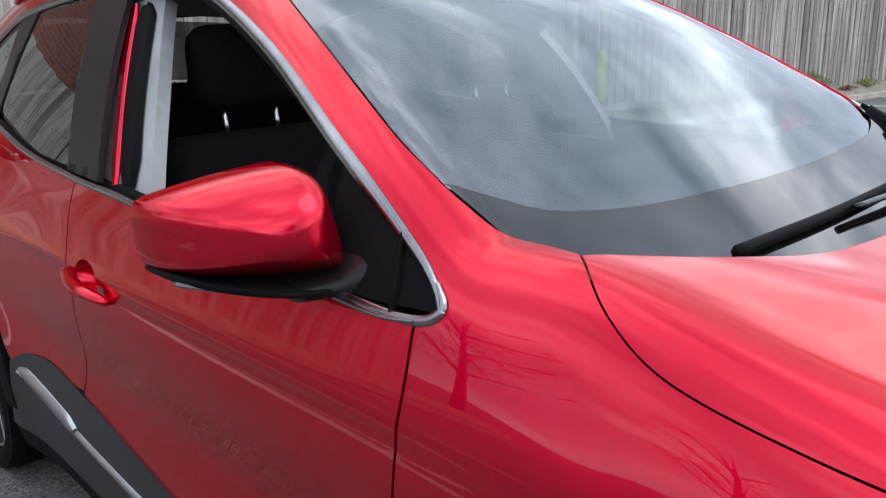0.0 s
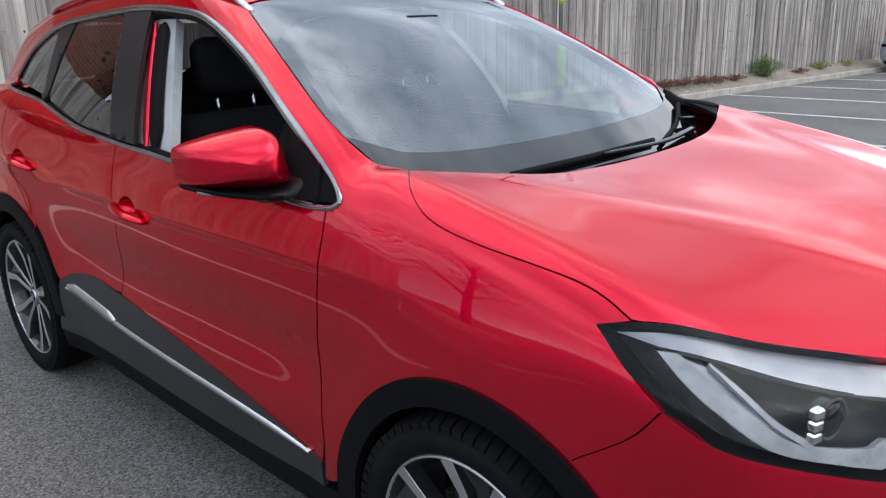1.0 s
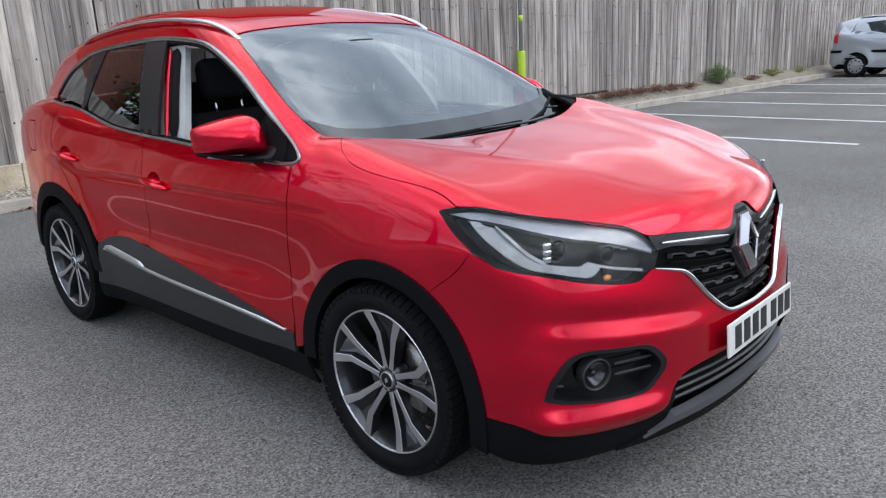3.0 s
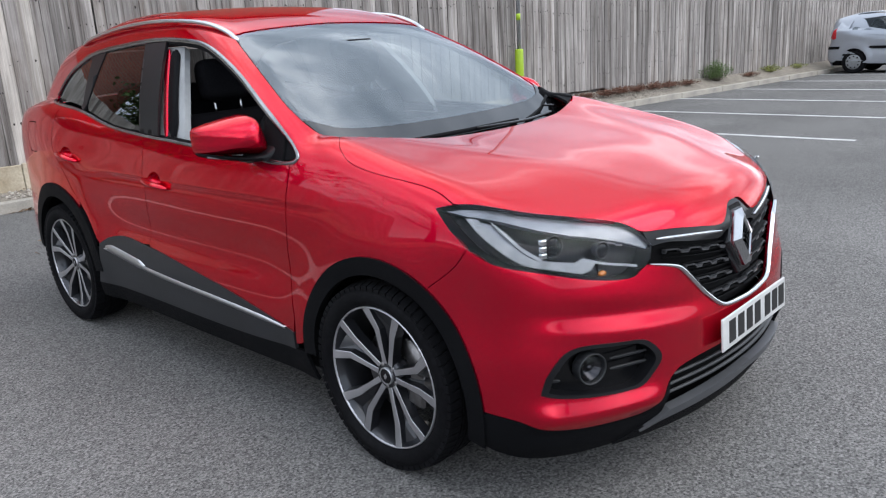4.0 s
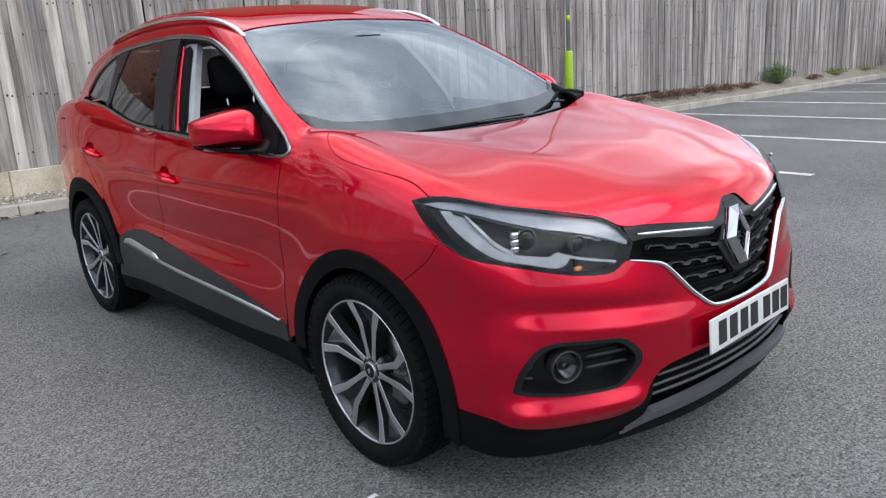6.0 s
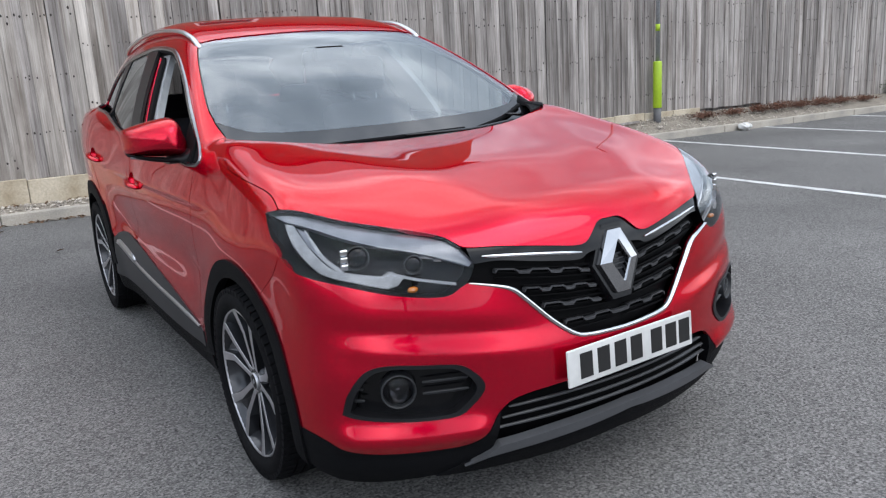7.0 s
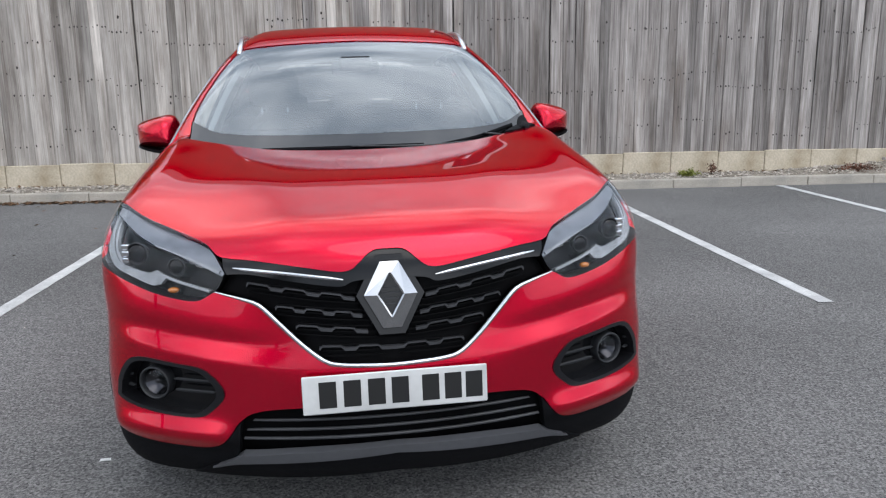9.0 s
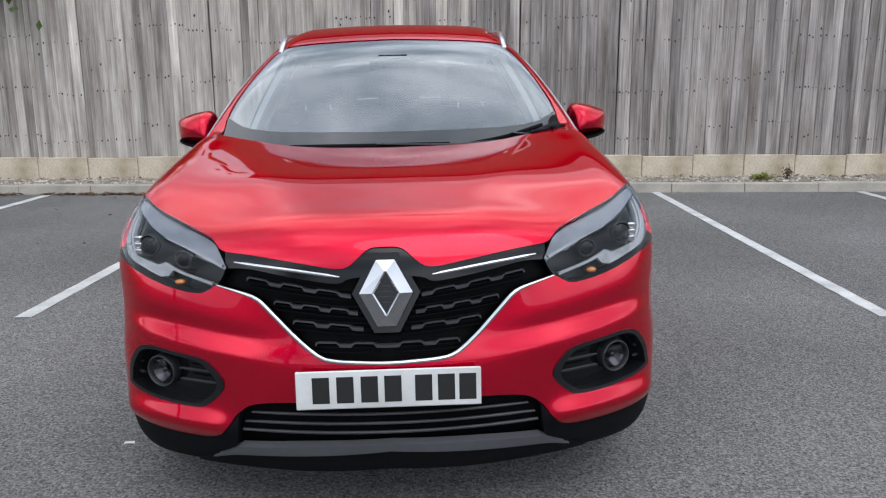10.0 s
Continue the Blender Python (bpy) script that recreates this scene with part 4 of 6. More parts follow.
FOG = [(-0.822, 0.490), (-0.797, 0.535), (-0.768, 0.566), (-0.72, 0.577), (-0.63, 0.570), (-0.55, 0.561), (-0.512, 0.538), (-0.484, 0.503), (-0.485, 0.472), (-0.52, 0.434), (-0.56, 0.411), (-0.65, 0.409), (-0.73, 0.416), (-0.80, 0.427), (-0.836, 0.438)]
SEAM = [(-0.855, -0.405, 0.86), (-0.868, -0.355, 0.80), (-0.882, -0.255, 0.725)]
DOOR_F = [(0.463, 1.056), (0.459, 0.97), (0.473, 0.822), (0.493, 0.708), (0.488, 0.554), (0.478, 0.467), (0.492, 0.36)]
DOOR_B = [(1.598, 1.108), (1.572, 1.0), (1.567, 0.875), (1.60, 0.75), (1.645, 0.59), (1.652, 0.35)]
BELT = [(0.463, 1.056), (0.542, 1.050), (0.735, 1.064), (1.171, 1.086), (1.371, 1.098), (1.598, 1.108), (1.957, 1.137), (2.347, 1.203), (2.56, 1.228), (2.86, 1.252)]
WIN_TOP = [(0.425, 1.072), (0.450, 1.10), (0.517, 1.143), (0.693, 1.239), (0.959, 1.376), (1.251, 1.484), (1.473, 1.518), (1.754, 1.532), (2.053, 1.522), (2.436, 1.495), (2.617, 1.456), (2.792, 1.382), (2.893, 1.274), (2.86, 1.252)]
CLAD_TOP = [(0.50, 0.405), (0.585, 0.422), (0.972, 0.498), (1.456, 0.561), (1.72, 0.585), (1.90, 0.597), (2.06, 0.575), (2.17, 0.53)]
SCREEN_EDGE = [(-0.727, 0.309, 1.141), (-0.725, 0.379, 1.142), (-0.729, 0.502, 1.186), (-0.727, 0.546, 1.21), (-0.714, 0.65, 1.266), (-0.649, 0.91, 1.405), (-0.582, 1.125, 1.505), (-0.555, 1.165, 1.53)]


HANDLES = ((1.455, 0.925), (2.375, 0.996))


def cup_line(cy, cz, r=1.0, n=20):
    """The round of a handle's finger dish."""
    return sx([(cy + 0.058 * r * math.cos(a * 2 * math.pi / n), cz - 0.002 + 0.036 * r * math.sin(a * 2 * math.pi / n)) for a in range(n + 1)])


def flap_line(inset):
    """A rounded square on the rear quarter."""
    pts = []
    for cy, cz, a0 in ((2.93, 1.11, 0), (2.83, 1.11, 90), (2.83, 1.01, 180), (2.93, 1.01, 270)):
        pts += [(cy + (0.035 - inset) * math.cos(radians(a0 + k * 22.5)), cz + (0.035 - inset) * math.sin(radians(a0 + k * 22.5))) for k in range(5)]
    return sx(pts + pts[:1])


def shift(points, dy=0.0, dz=0.0):
    return [(p[0], p[1] + dy, p[2] + dz) if len(p) == 3 else (p[0] + dy, p[1] + dz) for p in points]


def flipx(points):
    return [(-p[0], *p[1:]) for p in points]


SCR = axes((0, 0.7, -0.7), (1, 0, 0))

# bonnet
rear_edge = [(-0.727, 0.305, 1.141), (-0.66, 0.262, 1.125), (-0.55, 0.205, 1.11), (-0.40, 0.16, 1.095), (-0.2, 0.14, 1.09), (0.0, 0.135, 1.088)]
half_front = [SHUT[-1], *LAMP_TOP[2:5], (-0.492, -0.725, 0.882), *LEAD]
inset = [(p[0] + 0.004, p[1], p[2]) for p in SHUT]
bonnet = panel("bonnet", patch([inset, half_front, flipx(half_front[::-1]), flipx(inset[::-1]), flipx(rear_edge)[:1] + flipx(rear_edge[1:]), rear_edge[::-1]], TOP, 0.022, field=lower_field), PAINT, car)

# front bumper, both halves in one skin
half = patch([SMILE, [SMILE[-1], (-0.504, -0.769, 0.766)], LAMP_LOW[2:8], shift(SEAM, -0.004), [SEAM[-1], *arc(-0.012, HUB_Z, 0.436, -34, -88, n=6)], RED_LOW, [(0, -0.9, 0.45), (0, -0.893, 0.563)]],
             CORNER, 0.013, holes=[[[(x, -0.9 + 0.3 * x * x + 0.12 * x ** 4, z) for x, z in FOG], [(FOG[-1][0], -0.66, FOG[-1][1]), (FOG[0][0], -0.668, FOG[0][1])]]])
front_bumper = panel("front_bumper", joined(half, mirrored(half)), PAINT, car)

for s in (1, -1):
    def sided(made):
        return made if s > 0 else mirrored(made)

    # wing
    wing = [SHUT, [SHUT[-1], LAMP_LOW[-1]], LAMP_LOW[:6:-1], SEAM, arc(-0.012, HUB_Z, 0.438, -34, 84, n=14), [(-0.88, 0.455, 0.37), (-0.88, 0.488, 0.36)],
            sx(DOOR_F[::-1]), sx(WIN_TOP[:3], -0.82), [(-0.80, 0.517, 1.143), (-0.727, 0.546, 1.21)], SCREEN_EDGE[3::-1]]
    panel("front_wing", sided(patch(wing, WING, 0.02)), PAINT, car)
    # doors
    front = [sx(shift(DOOR_F[:6], 0.005)), sx(CLAD_TOP[:4] + [(1.643, 0.579)]), sx(DOOR_B[4::-1], -0.87), sx(BELT[5::-1], -0.83)]
    fd = panel("front_door", sided(patch(front, SIDE, 0.02, holes=[[cup_line(*HANDLES[0])]])), PAINT, car)
    rear = [sx(shift(DOOR_B[:5], 0.005)), sx(CLAD_TOP[4:]), sx([(2.20, 0.56), (2.28, 0.68), (2.42, 0.83), (2.52, 1.0), (2.555, 1.224)]), sx(BELT[8:4:-1], -0.8)]
    rd = panel("rear_door", sided(patch(rear, SIDE, 0.02, holes=[[cup_line(*HANDLES[1])]])), PAINT, car)
    quarter = [sx([(2.56, 1.228), (2.526, 1.0), (2.426, 0.826), (2.33, 0.735)]), arc(AXLE_R, HUB_Z, 0.47, -40, 82, n=12), sx([(3.12, 0.40), (3.44, 0.38), (3.50, 0.6), (3.42, 0.95), (3.36, 1.2)]), sx([(3.36, 1.2), (3.05, 1.25), (2.86, 1.252), (2.56, 1.228)])]
    panel("rear_quarter", sided(patch(quarter, SIDE, 0.025, holes=[[flap_line(0.0)]])), PAINT, car)
    panel("fuel_flap", sided(patch([flap_line(0.005)], SIDE, 0.025)), PAINT, car)
    backing = patch([flap_line(-0.02)], SIDE, 0.04, lift=-0.012, lip=0)
    panel("flap_seal", sided(backing), TRIM_DARK, car)
    # roof side from the screen pillar to the tail
    roof_side = [SCREEN_EDGE[3:], [(-0.555, 1.165, 1.53), (-0.56, 1.5, 1.58), (-0.56, 2.0, 1.60), (-0.55, 2.5, 1.58), (-0.52, 3.0, 1.50), (-0.50, 3.15, 1.42)], [(-0.50, 3.15, 1.42), (-0.62, 3.2, 1.25), (-0.68, 3.05, 1.24)],
                 [(-0.68, 3.05, 1.24), (-0.70, 2.86, 1.252)], sx(WIN_TOP[:1:-1], -0.7), [(-0.801, 0.517, 1.143), (-0.727, 0.546, 1.21)]]
    panel("roof_side", sided(patch(roof_side, PILLAR, 0.022)), PAINT, car)
    panel("roof_side_trim", sided(patch(roof_side, PILLAR, 0.05, lift=-0.026, lip=0)), TRIM_PALE, car, "pale grey inner pillar trim")
    # cladding, sill and bright strip
    clad = [sx(CLAD_TOP), sx([(2.17, 0.53), (2.19, 0.42), (2.24, 0.31)]), sx([(2.24, 0.31), (1.65, 0.315), (0.9, 0.318), (0.50, 0.335)]), sx([(0.50, 0.335), (0.50, 0.405)])]
    panel("sill_cladding", sided(patch(clad, SIDE, 0.03, lift=0.004)), SATIN, car, "dark grey plastic door cladding")
    sill = [sx([(0.44, 0.335), (0.9, 0.314), (1.65, 0.311), (2.26, 0.306)]), sx([(2.26, 0.306), (2.28, 0.22)]), sx([(2.28, 0.22), (0.40, 0.22)]), sx([(0.40, 0.22), (0.44, 0.335)])]
    panel("sill", sided(patch(sill, SIDE, 0.03, lift=-0.004)), PLASTIC, car)
    strip("sill_strip", sx([(0.55, 0.413), (0.99, 0.436), (1.65, 0.462), (2.12, 0.508)], -0.9), SIDE, 0.022, 0.012, SILVER, car, "bright silver sill moulding", side=s)
    strip("sill_strip_end", sx([(1.70, 0.472), (1.92, 0.497), (2.10, 0.520)], -0.9), SIDE, 0.046, 0.010, SILVER, car, "broad bright end of the sill moulding", lift=0.004, side=s)
    # arches
    for cy, r0, r1, a0, a1 in ((-0.012, 0.378, 0.44, -106, 90), (AXLE_R, 0.395, 0.472, -86, 84)):
        ring = [arc(cy, HUB_Z, r1, a0, a1, n=20), arc(cy, HUB_Z, r0, a1, a0, n=18)]
        panel("wheel_arch", sided(patch(ring, SIDE, 0.02, lift=0.007, lip=0.035)), PLASTIC, car, "black plastic wheel arch trim")
        liner = [(x * s, cy + 0.42 * math.sin(radians(w)), HUB_Z + 0.02 + 0.42 * math.cos(radians(w))) for w in range(-110, 111, 10) for x in (-0.855, -0.5)]
        liner_faces = [(2 * i, 2 * i + 1, 2 * i + 3, 2 * i + 2) for i in range(22)] + [tuple(range(1, 46, 2))]
        raw("arch_liner", liner, liner_faces, TRIM_DARK, car)
    # bright line round the side windows
    strip("window_surround", sx(WIN_TOP[:-1]), SIDE, 0.023, 0.006, SURROUND, car, side=s, spacing=0.015)
    strip("corner_moulding", sx([(0.86, 1.076), (0.70, 1.066), (0.58, 1.057), (0.49, 1.055), (0.444, 1.062), (0.427, 1.080), (0.446, 1.102)]), SIDE, 0.015, 0.006, SURROUND, car, "bright moulding round the corner panel", side=s, spacing=0.012)
    strip("corner_gap", sx([(0.507, 1.058), (0.511, 1.09), (0.526, 1.148)]), SIDE, 0.007, 0.0075, TRIM_DARK, car, "", side=s, spacing=0.012)
    strip("belt_moulding", sx(BELT, -0.82), SIDE, 0.015, 0.006, SURROUND, car, side=s, lift=0.002)
    # pillars and glass
    bp = [sx([(1.472, 1.114), (1.655, 1.122)], -0.82), sx([(1.655, 1.122), (1.855, 1.518)], -0.7), sx([(1.855, 1.518), (1.645, 1.518)], -0.62), sx([(1.645, 1.518), (1.472, 1.114)], -0.7)]
    panel("door_pillar", sided(patch(bp, SIDE, 0.02, lift=0.003)), PILLAR_BLACK, car, "satin black door pillar")
    cp = [sx([(2.36, 1.21), (2.41, 1.222)], -0.78), sx([(2.41, 1.222), (2.49, 1.475)], -0.7), sx([(2.49, 1.475), (2.32, 1.496)], -0.62), sx([(2.32, 1.496), (2.36, 1.21)], -0.7)]
    panel("window_divider", sided(patch(cp, SIDE, 0.03, lift=-0.002)), PILLAR_BLACK, car)
    rg = [sx([(1.66, 1.128), (1.957, 1.148), (2.36, 1.212)], -0.8), sx([(2.36, 1.212), (2.32, 1.496)], -0.7), sx([(2.32, 1.496), (2.053, 1.515), (1.855, 1.516)], -0.62), sx([(1.855, 1.516), (1.66, 1.128)], -0.7)]
    w = panel("rear_window", sided(patch(rg, SIDE, 0.03, lift=-0.006, field=cabin_field)), TINTED, car, "dark tinted rear door glass")
    w.visible_shadow = False
    qg = [sx([(2.41, 1.224), (2.56, 1.238), (2.86, 1.262)], -0.75), sx([(2.86, 1.262), (2.882, 1.276), (2.785, 1.376), (2.61, 1.448), (2.49, 1.478)], -0.65), sx([(2.49, 1.478), (2.41, 1.224)], -0.7)]
    w = panel("quarter_window", sided(patch(qg, SIDE, 0.03, lift=-0.006, field=cabin_field)), TINTED, car, "dark tinted quarter glass")
    w.visible_shadow = False
    fq = [sx([(0.435, 1.072), (0.56, 1.065), (0.66, 1.072)], -0.83), sx([(0.66, 1.072), (0.68, 1.222)], -0.8), sx([(0.68, 1.222), (0.517, 1.136), (0.455, 1.098), (0.435, 1.072)], -0.8)]
    panel("mirror_triangle", sided(patch(fq, SIDE, 0.02, lift=-0.003)), PLASTIC, car, "black corner panel")
    if s < 0:
        fg = [sx([(0.66, 1.075), (1.171, 1.096), (1.44, 1.112)], -0.83), sx([(1.44, 1.112), (1.625, 1.51)], -0.7), sx([(1.625, 1.51), (1.473, 1.508), (1.251, 1.474), (0.959, 1.366), (0.68, 1.22)], -0.7), sx([(0.68, 1.22), (0.66, 1.075)], -0.8)]
        w = panel("front_window", mirrored(patch(fg, SIDE, 0.03, lift=-0.006)), SIDE_GLASS, car)
        w.visible_shadow = False
    if s < 0:
        wedge = [[(-0.735, 0.33, 1.14), (-0.665, 0.262, 1.125), (-0.575, 0.222, 1.11)], [(-0.575, 0.222, 1.11), (-0.625, 0.295, 1.13), (-0.68, 0.39, 1.16), (-0.722, 0.49, 1.19)], [(-0.722, 0.49, 1.19), (-0.728, 0.40, 1.15), (-0.735, 0.33, 1.14)]]
        panel("gutter_wedge", mirrored(patch(wedge, SCR, 0.02, lift=0.007, lip=0.012)), PLASTIC, car, "black wedge beside the windscreen's foot")
        strip("screen_gutter", [(-0.665, 0.27, 1.125), (-0.69, 0.34, 1.141), (-0.71, 0.47, 1.175)], SCR, 0.048, 0.014, PLASTIC, car, "black gutter trim beside the windscreen", side=s)
    # roof rail
    rail = run([(-0.572 * s, 1.122, 1.502), (-0.570 * s, 1.22, 1.549), (-0.575 * s, 1.40, 1.592), (-0.580 * s, 1.75, 1.617), (-0.578 * s, 2.15, 1.610), (-0.572 * s, 2.55, 1.574), (-0.56 * s, 2.72, 1.540)], 0.04)
    tube("roof_rail", rail, [0.010, 0.012] + [0.0135] * (len(rail) - 4) + [0.011, 0.007], RAIL, car, "satin silver roof rail", 10, 0.75)

# roof and screens
roof_half = [(-0.552, 1.168, 1.53), (-0.40, 1.185, 1.55), (0.0, 1.198, 1.575)]
roof_out = [roof_half, flipx(roof_half[::-1]), flipx([(-0.556, 1.17, 1.53), (-0.556, 2.0, 1.6), (-0.546, 2.5, 1.58), (-0.50, 3.05, 1.5)]), [(0.50, 3.05, 1.5), (0.0, 3.12, 1.5), (-0.50, 3.05, 1.5)], [(-0.50, 3.05, 1.5), (-0.546, 2.5, 1.58), (-0.556, 2.0, 1.6), (-0.556, 1.17, 1.53)]]
panel("roof", patch(roof_out, axes((0, 0, -1), (1, 0, 0)), 0.03), PAINT, car)
edge = [(p[0] + 0.006, p[1], p[2]) for p in SCREEN_EDGE]
bottom = [(-0.721, 0.309, 1.141), *rear_edge[1:], *flipx(rear_edge[-2:0:-1]), (0.721, 0.309, 1.141)]
top_run = [(-0.549, 1.162, 1.53), (-0.40, 1.18, 1.55), (0.0, 1.192, 1.575), (0.40, 1.18, 1.55), (0.549, 1.162, 1.53)]
windscreen = panel("windscreen", patch([bottom, flipx(edge), top_run[::-1], edge[::-1]], SCR, 0.03, lift=-0.004, lip=0.0, field=cabin_field), SCREEN, car, "windscreen reflecting a cloudy sky")
windscreen.visible_shadow = False
band = [bottom, [(0.721, 0.309, 1.141), (0.72, 0.379, 1.142), (0.725, 0.53, 1.20)], [(0.725, 0.53, 1.20), (0.672, 0.475, 1.18), (0.6, 0.425, 1.16), (0.4, 0.385, 1.14), (0, 0.365, 1.13), (-0.4, 0.385, 1.14), (-0.6, 0.425, 1.16), (-0.672, 0.475, 1.18), (-0.725, 0.53, 1.20)], [(-0.725, 0.53, 1.20), (-0.72, 0.379, 1.142), (-0.721, 0.309, 1.141)]]
panel("screen_band", patch(band, SCR, 0.03, lift=0.0, lip=0.0, field=cabin_field), FRIT, car, "black glass band along the windscreen's foot")

# lower front: black chin, skid plate and lower grille
chin = [shift(RED_LOW[:8], 0, -0.003), [(-0.44, -0.832, 0.402), (-0.452, -0.81, 0.31)], [(-0.452, -0.81, 0.31), (-0.47, -0.80, 0.28), (-0.564, -0.742, 0.236), (-0.60, -0.72, 0.21)], [(-0.60, -0.72, 0.21), (-0.75, -0.6, 0.215), (-0.84, -0.45, 0.23), (-0.862, -0.41, 0.25)], [(-0.862, -0.41, 0.25), (-0.866, -0.43, 0.31), (-0.874, -0.452, 0.356)]]
ch = patch(chin, CORNER, 0.025, lift=0.0, lip=0.03)
panel("lower_bumper", ch, PLASTIC, car, "black textured lower bumper")
panel("lower_bumper", mirrored(ch), PLASTIC, car, "black textured lower bumper")
skid = [[(0, -0.9, 0.324), (-0.25, -0.87, 0.316), (-0.44, -0.82, 0.303)], [(-0.44, -0.82, 0.303), (-0.475, -0.80, 0.282), (-0.53, -0.76, 0.258)], [(-0.53, -0.76, 0.258), (-0.40, -0.8, 0.284), (0, -0.88, 0.303)], [(0, -0.88, 0.303), (0, -0.9, 0.324)]]
under = [[(0, -0.88, 0.306), (-0.40, -0.8, 0.288), (-0.53, -0.76, 0.262)], [(-0.53, -0.76, 0.262), (-0.60, -0.72, 0.215)], [(-0.60, -0.72, 0.215), (-0.40, -0.78, 0.222), (0, -0.85, 0.228)], [(0, -0.85, 0.228), (0, -0.88, 0.306)]]
un = patch(under, CORNER, 0.03, lift=0.006, lip=0.04)
panel("chin_spoiler", joined(un, mirrored(un)), PLASTIC, car, "black lip under the skid plate")
sk = patch(skid, CORNER, 0.02, lift=0.015, lip=0.03)
panel("skid_plate", joined(sk, mirrored(sk)), SKID, car, "grey skid plate under the grille")
lg = [[(0, -0.9, 0.448), (-0.25, -0.88, 0.446), (-0.385, -0.85, 0.434), (-0.44, -0.832, 0.403)], [(-0.44, -0.832, 0.403), (-0.47, -0.80, 0.26)], [(-0.47, -0.80, 0.26), (0, -0.86, 0.26)], [(0, -0.86, 0.26), (0, -0.9, 0.448)]]
lgp = patch(lg, CORNER, 0.03, lift=-0.035, lip=0)
panel("lower_grille", joined(lgp, mirrored(lgp)), GRILLE_BLACK, car)
for z, wide in ((0.345, 0.44), (0.375, 0.43), (0.405, 0.41)):
    bar = [(x, -0.9, z - 0.012 * x * x) for x in np.linspace(-wide, wide, 9)]
    strip("grille_bar", bar, FRONT, 0.004, 0.006, TOOTH, car, lift=-0.02)

# upper grille
gr = [LEAD[::-1], [LEAD[0], (-0.458, -0.774, 0.826), (-0.485, -0.777, 0.776)], SMILE[::-1], [SMILE[0], LEAD[-1]]]
g1 = patch(gr, FRONT, 0.025, lift=-0.035, lip=0)
panel("grille", joined(g1, mirrored(g1)), GRILLE_BLACK, car, "black grille with small grey bars")
strip("grille_chrome", SMILE[::-1] + flipx(SMILE[1:]), FRONT, 0.014, 0.010, CHROME, car, "chrome line under the grille")
brow_low = [(-0.46, -0.77, 0.822), (-0.38, -0.78, 0.818), (-0.25, -0.83, 0.80), (-0.14, -0.84, 0.785), (-0.10, -0.85, 0.80), (0, -0.85, 0.81)]
brow = patch([LEAD[::-1], [LEAD[0], brow_low[0]], brow_low, [brow_low[-1], LEAD[-1]]], FRONT, 0.015, lift=-0.006, lip=0.02)
panel("grille_brow", joined(brow, mirrored(brow)), GLOSS_BLACK, car, "gloss black band under the bonnet edge")
for s in (1, -1):
    strip("grille_brow_chrome", [(-0.435, -0.77, 0.842), (-0.28, -0.82, 0.826), (-0.13, -0.87, 0.806)], FRONT, 0.010, 0.004, CHROME, car, lift=-0.004, side=s)

# number plate
plate = new("number_plate")
plate.parent, plate.matrix_local = car, pose(0, -0.912, 0.497, -3)
bm = bmesh.new()
box(bm, -0.26, 0.26, -0.008, 0.0, -0.0555, 0.0555, 0.003)
part("plate_board", bm, PLATE, plate, "white acrylic plate")
for cx in (-0.19, -0.122, -0.054, 0.012, 0.098, 0.162, 0.222):
    bm = bmesh.new()
    box(bm, cx - 0.024, cx + 0.024, -0.0095, -0.007, -0.038, 0.038, 0.0008)
    part("plate_bar", bm, INK, plate)

# inner skins that close the cabin and the engine bay
for s in (1, -1):
    def sided(made):
        return made if s > 0 else mirrored(made)
    card = [sx(shift(BELT[1:], 0, 0.004) + [(3.1, 1.25), (3.3, 1.20)]), sx([(3.3, 1.20), (3.3, 0.85)]), sx([(3.3, 0.85), (2.2, 0.83), (2.1, 0.36), (0.52, 0.36)]), sx([(0.52, 0.36), (0.542, 1.054)])]
    panel("door_card", sided(patch(card, SIDE, 0.05, lift=-0.05, lip=-0.046)), TRIM_DARK, car, "black inner door trim")
    bt = [sx([(1.28, 1.06), (1.62, 1.06)]), sx([(1.62, 1.06), (1.80, 1.51)]), sx([(1.80, 1.51), (1.53, 1.51)]), sx([(1.53, 1.51), (1.465, 1.42), (1.385, 1.3), (1.305, 1.14), (1.28, 1.06)])]
    panel("pillar_trim", sided(patch(bt, SIDE, 0.04, lift=-0.035, lip=0.03)), TRIM_PALE, car, "pale grey cloth door pillar trim")
    at = [SCREEN_EDGE[3:7], [(-0.582, 1.125, 1.505), (-0.56, 1.5, 1.57)], [(-0.56, 1.5, 1.57), (-0.60, 1.5, 1.54)], sx([(1.473, 1.53), (1.251, 1.496), (0.959, 1.388), (0.693, 1.25), (0.56, 1.18)])]
    panel("screen_pillar_trim", sided(patch(at, PILLAR, 0.04, lift=-0.03, lip=0)), TRIM_PALE, car)
    if s > 0:
        strip("pillar_edge", sx([(1.430, 1.115), (1.512, 1.28), (1.63, 1.49)]), SIDE, 0.030, 0.003, PAINT, car, "red door pillar edge", lift=-0.020, side=s)
        strip("pillar_seal", sx([(1.375, 1.115), (1.462, 1.28), (1.54, 1.42), (1.585, 1.49)]), SIDE, 0.070, 0.004, PLASTIC, car, "", lift=-0.027, side=s)
    strip("belt_seal", sx(shift(BELT[1:], 0, 0.004)), SIDE, 0.034, 0.004, PLASTIC, car, side=s, lift=-0.024)
    strip("window_seal", sx([(0.62, 1.205), (0.959, 1.366), (1.251, 1.474), (1.473, 1.508), (1.62, 1.514)]), SIDE, 0.022, 0.004, PLASTIC, car, side=s, lift=-0.006)
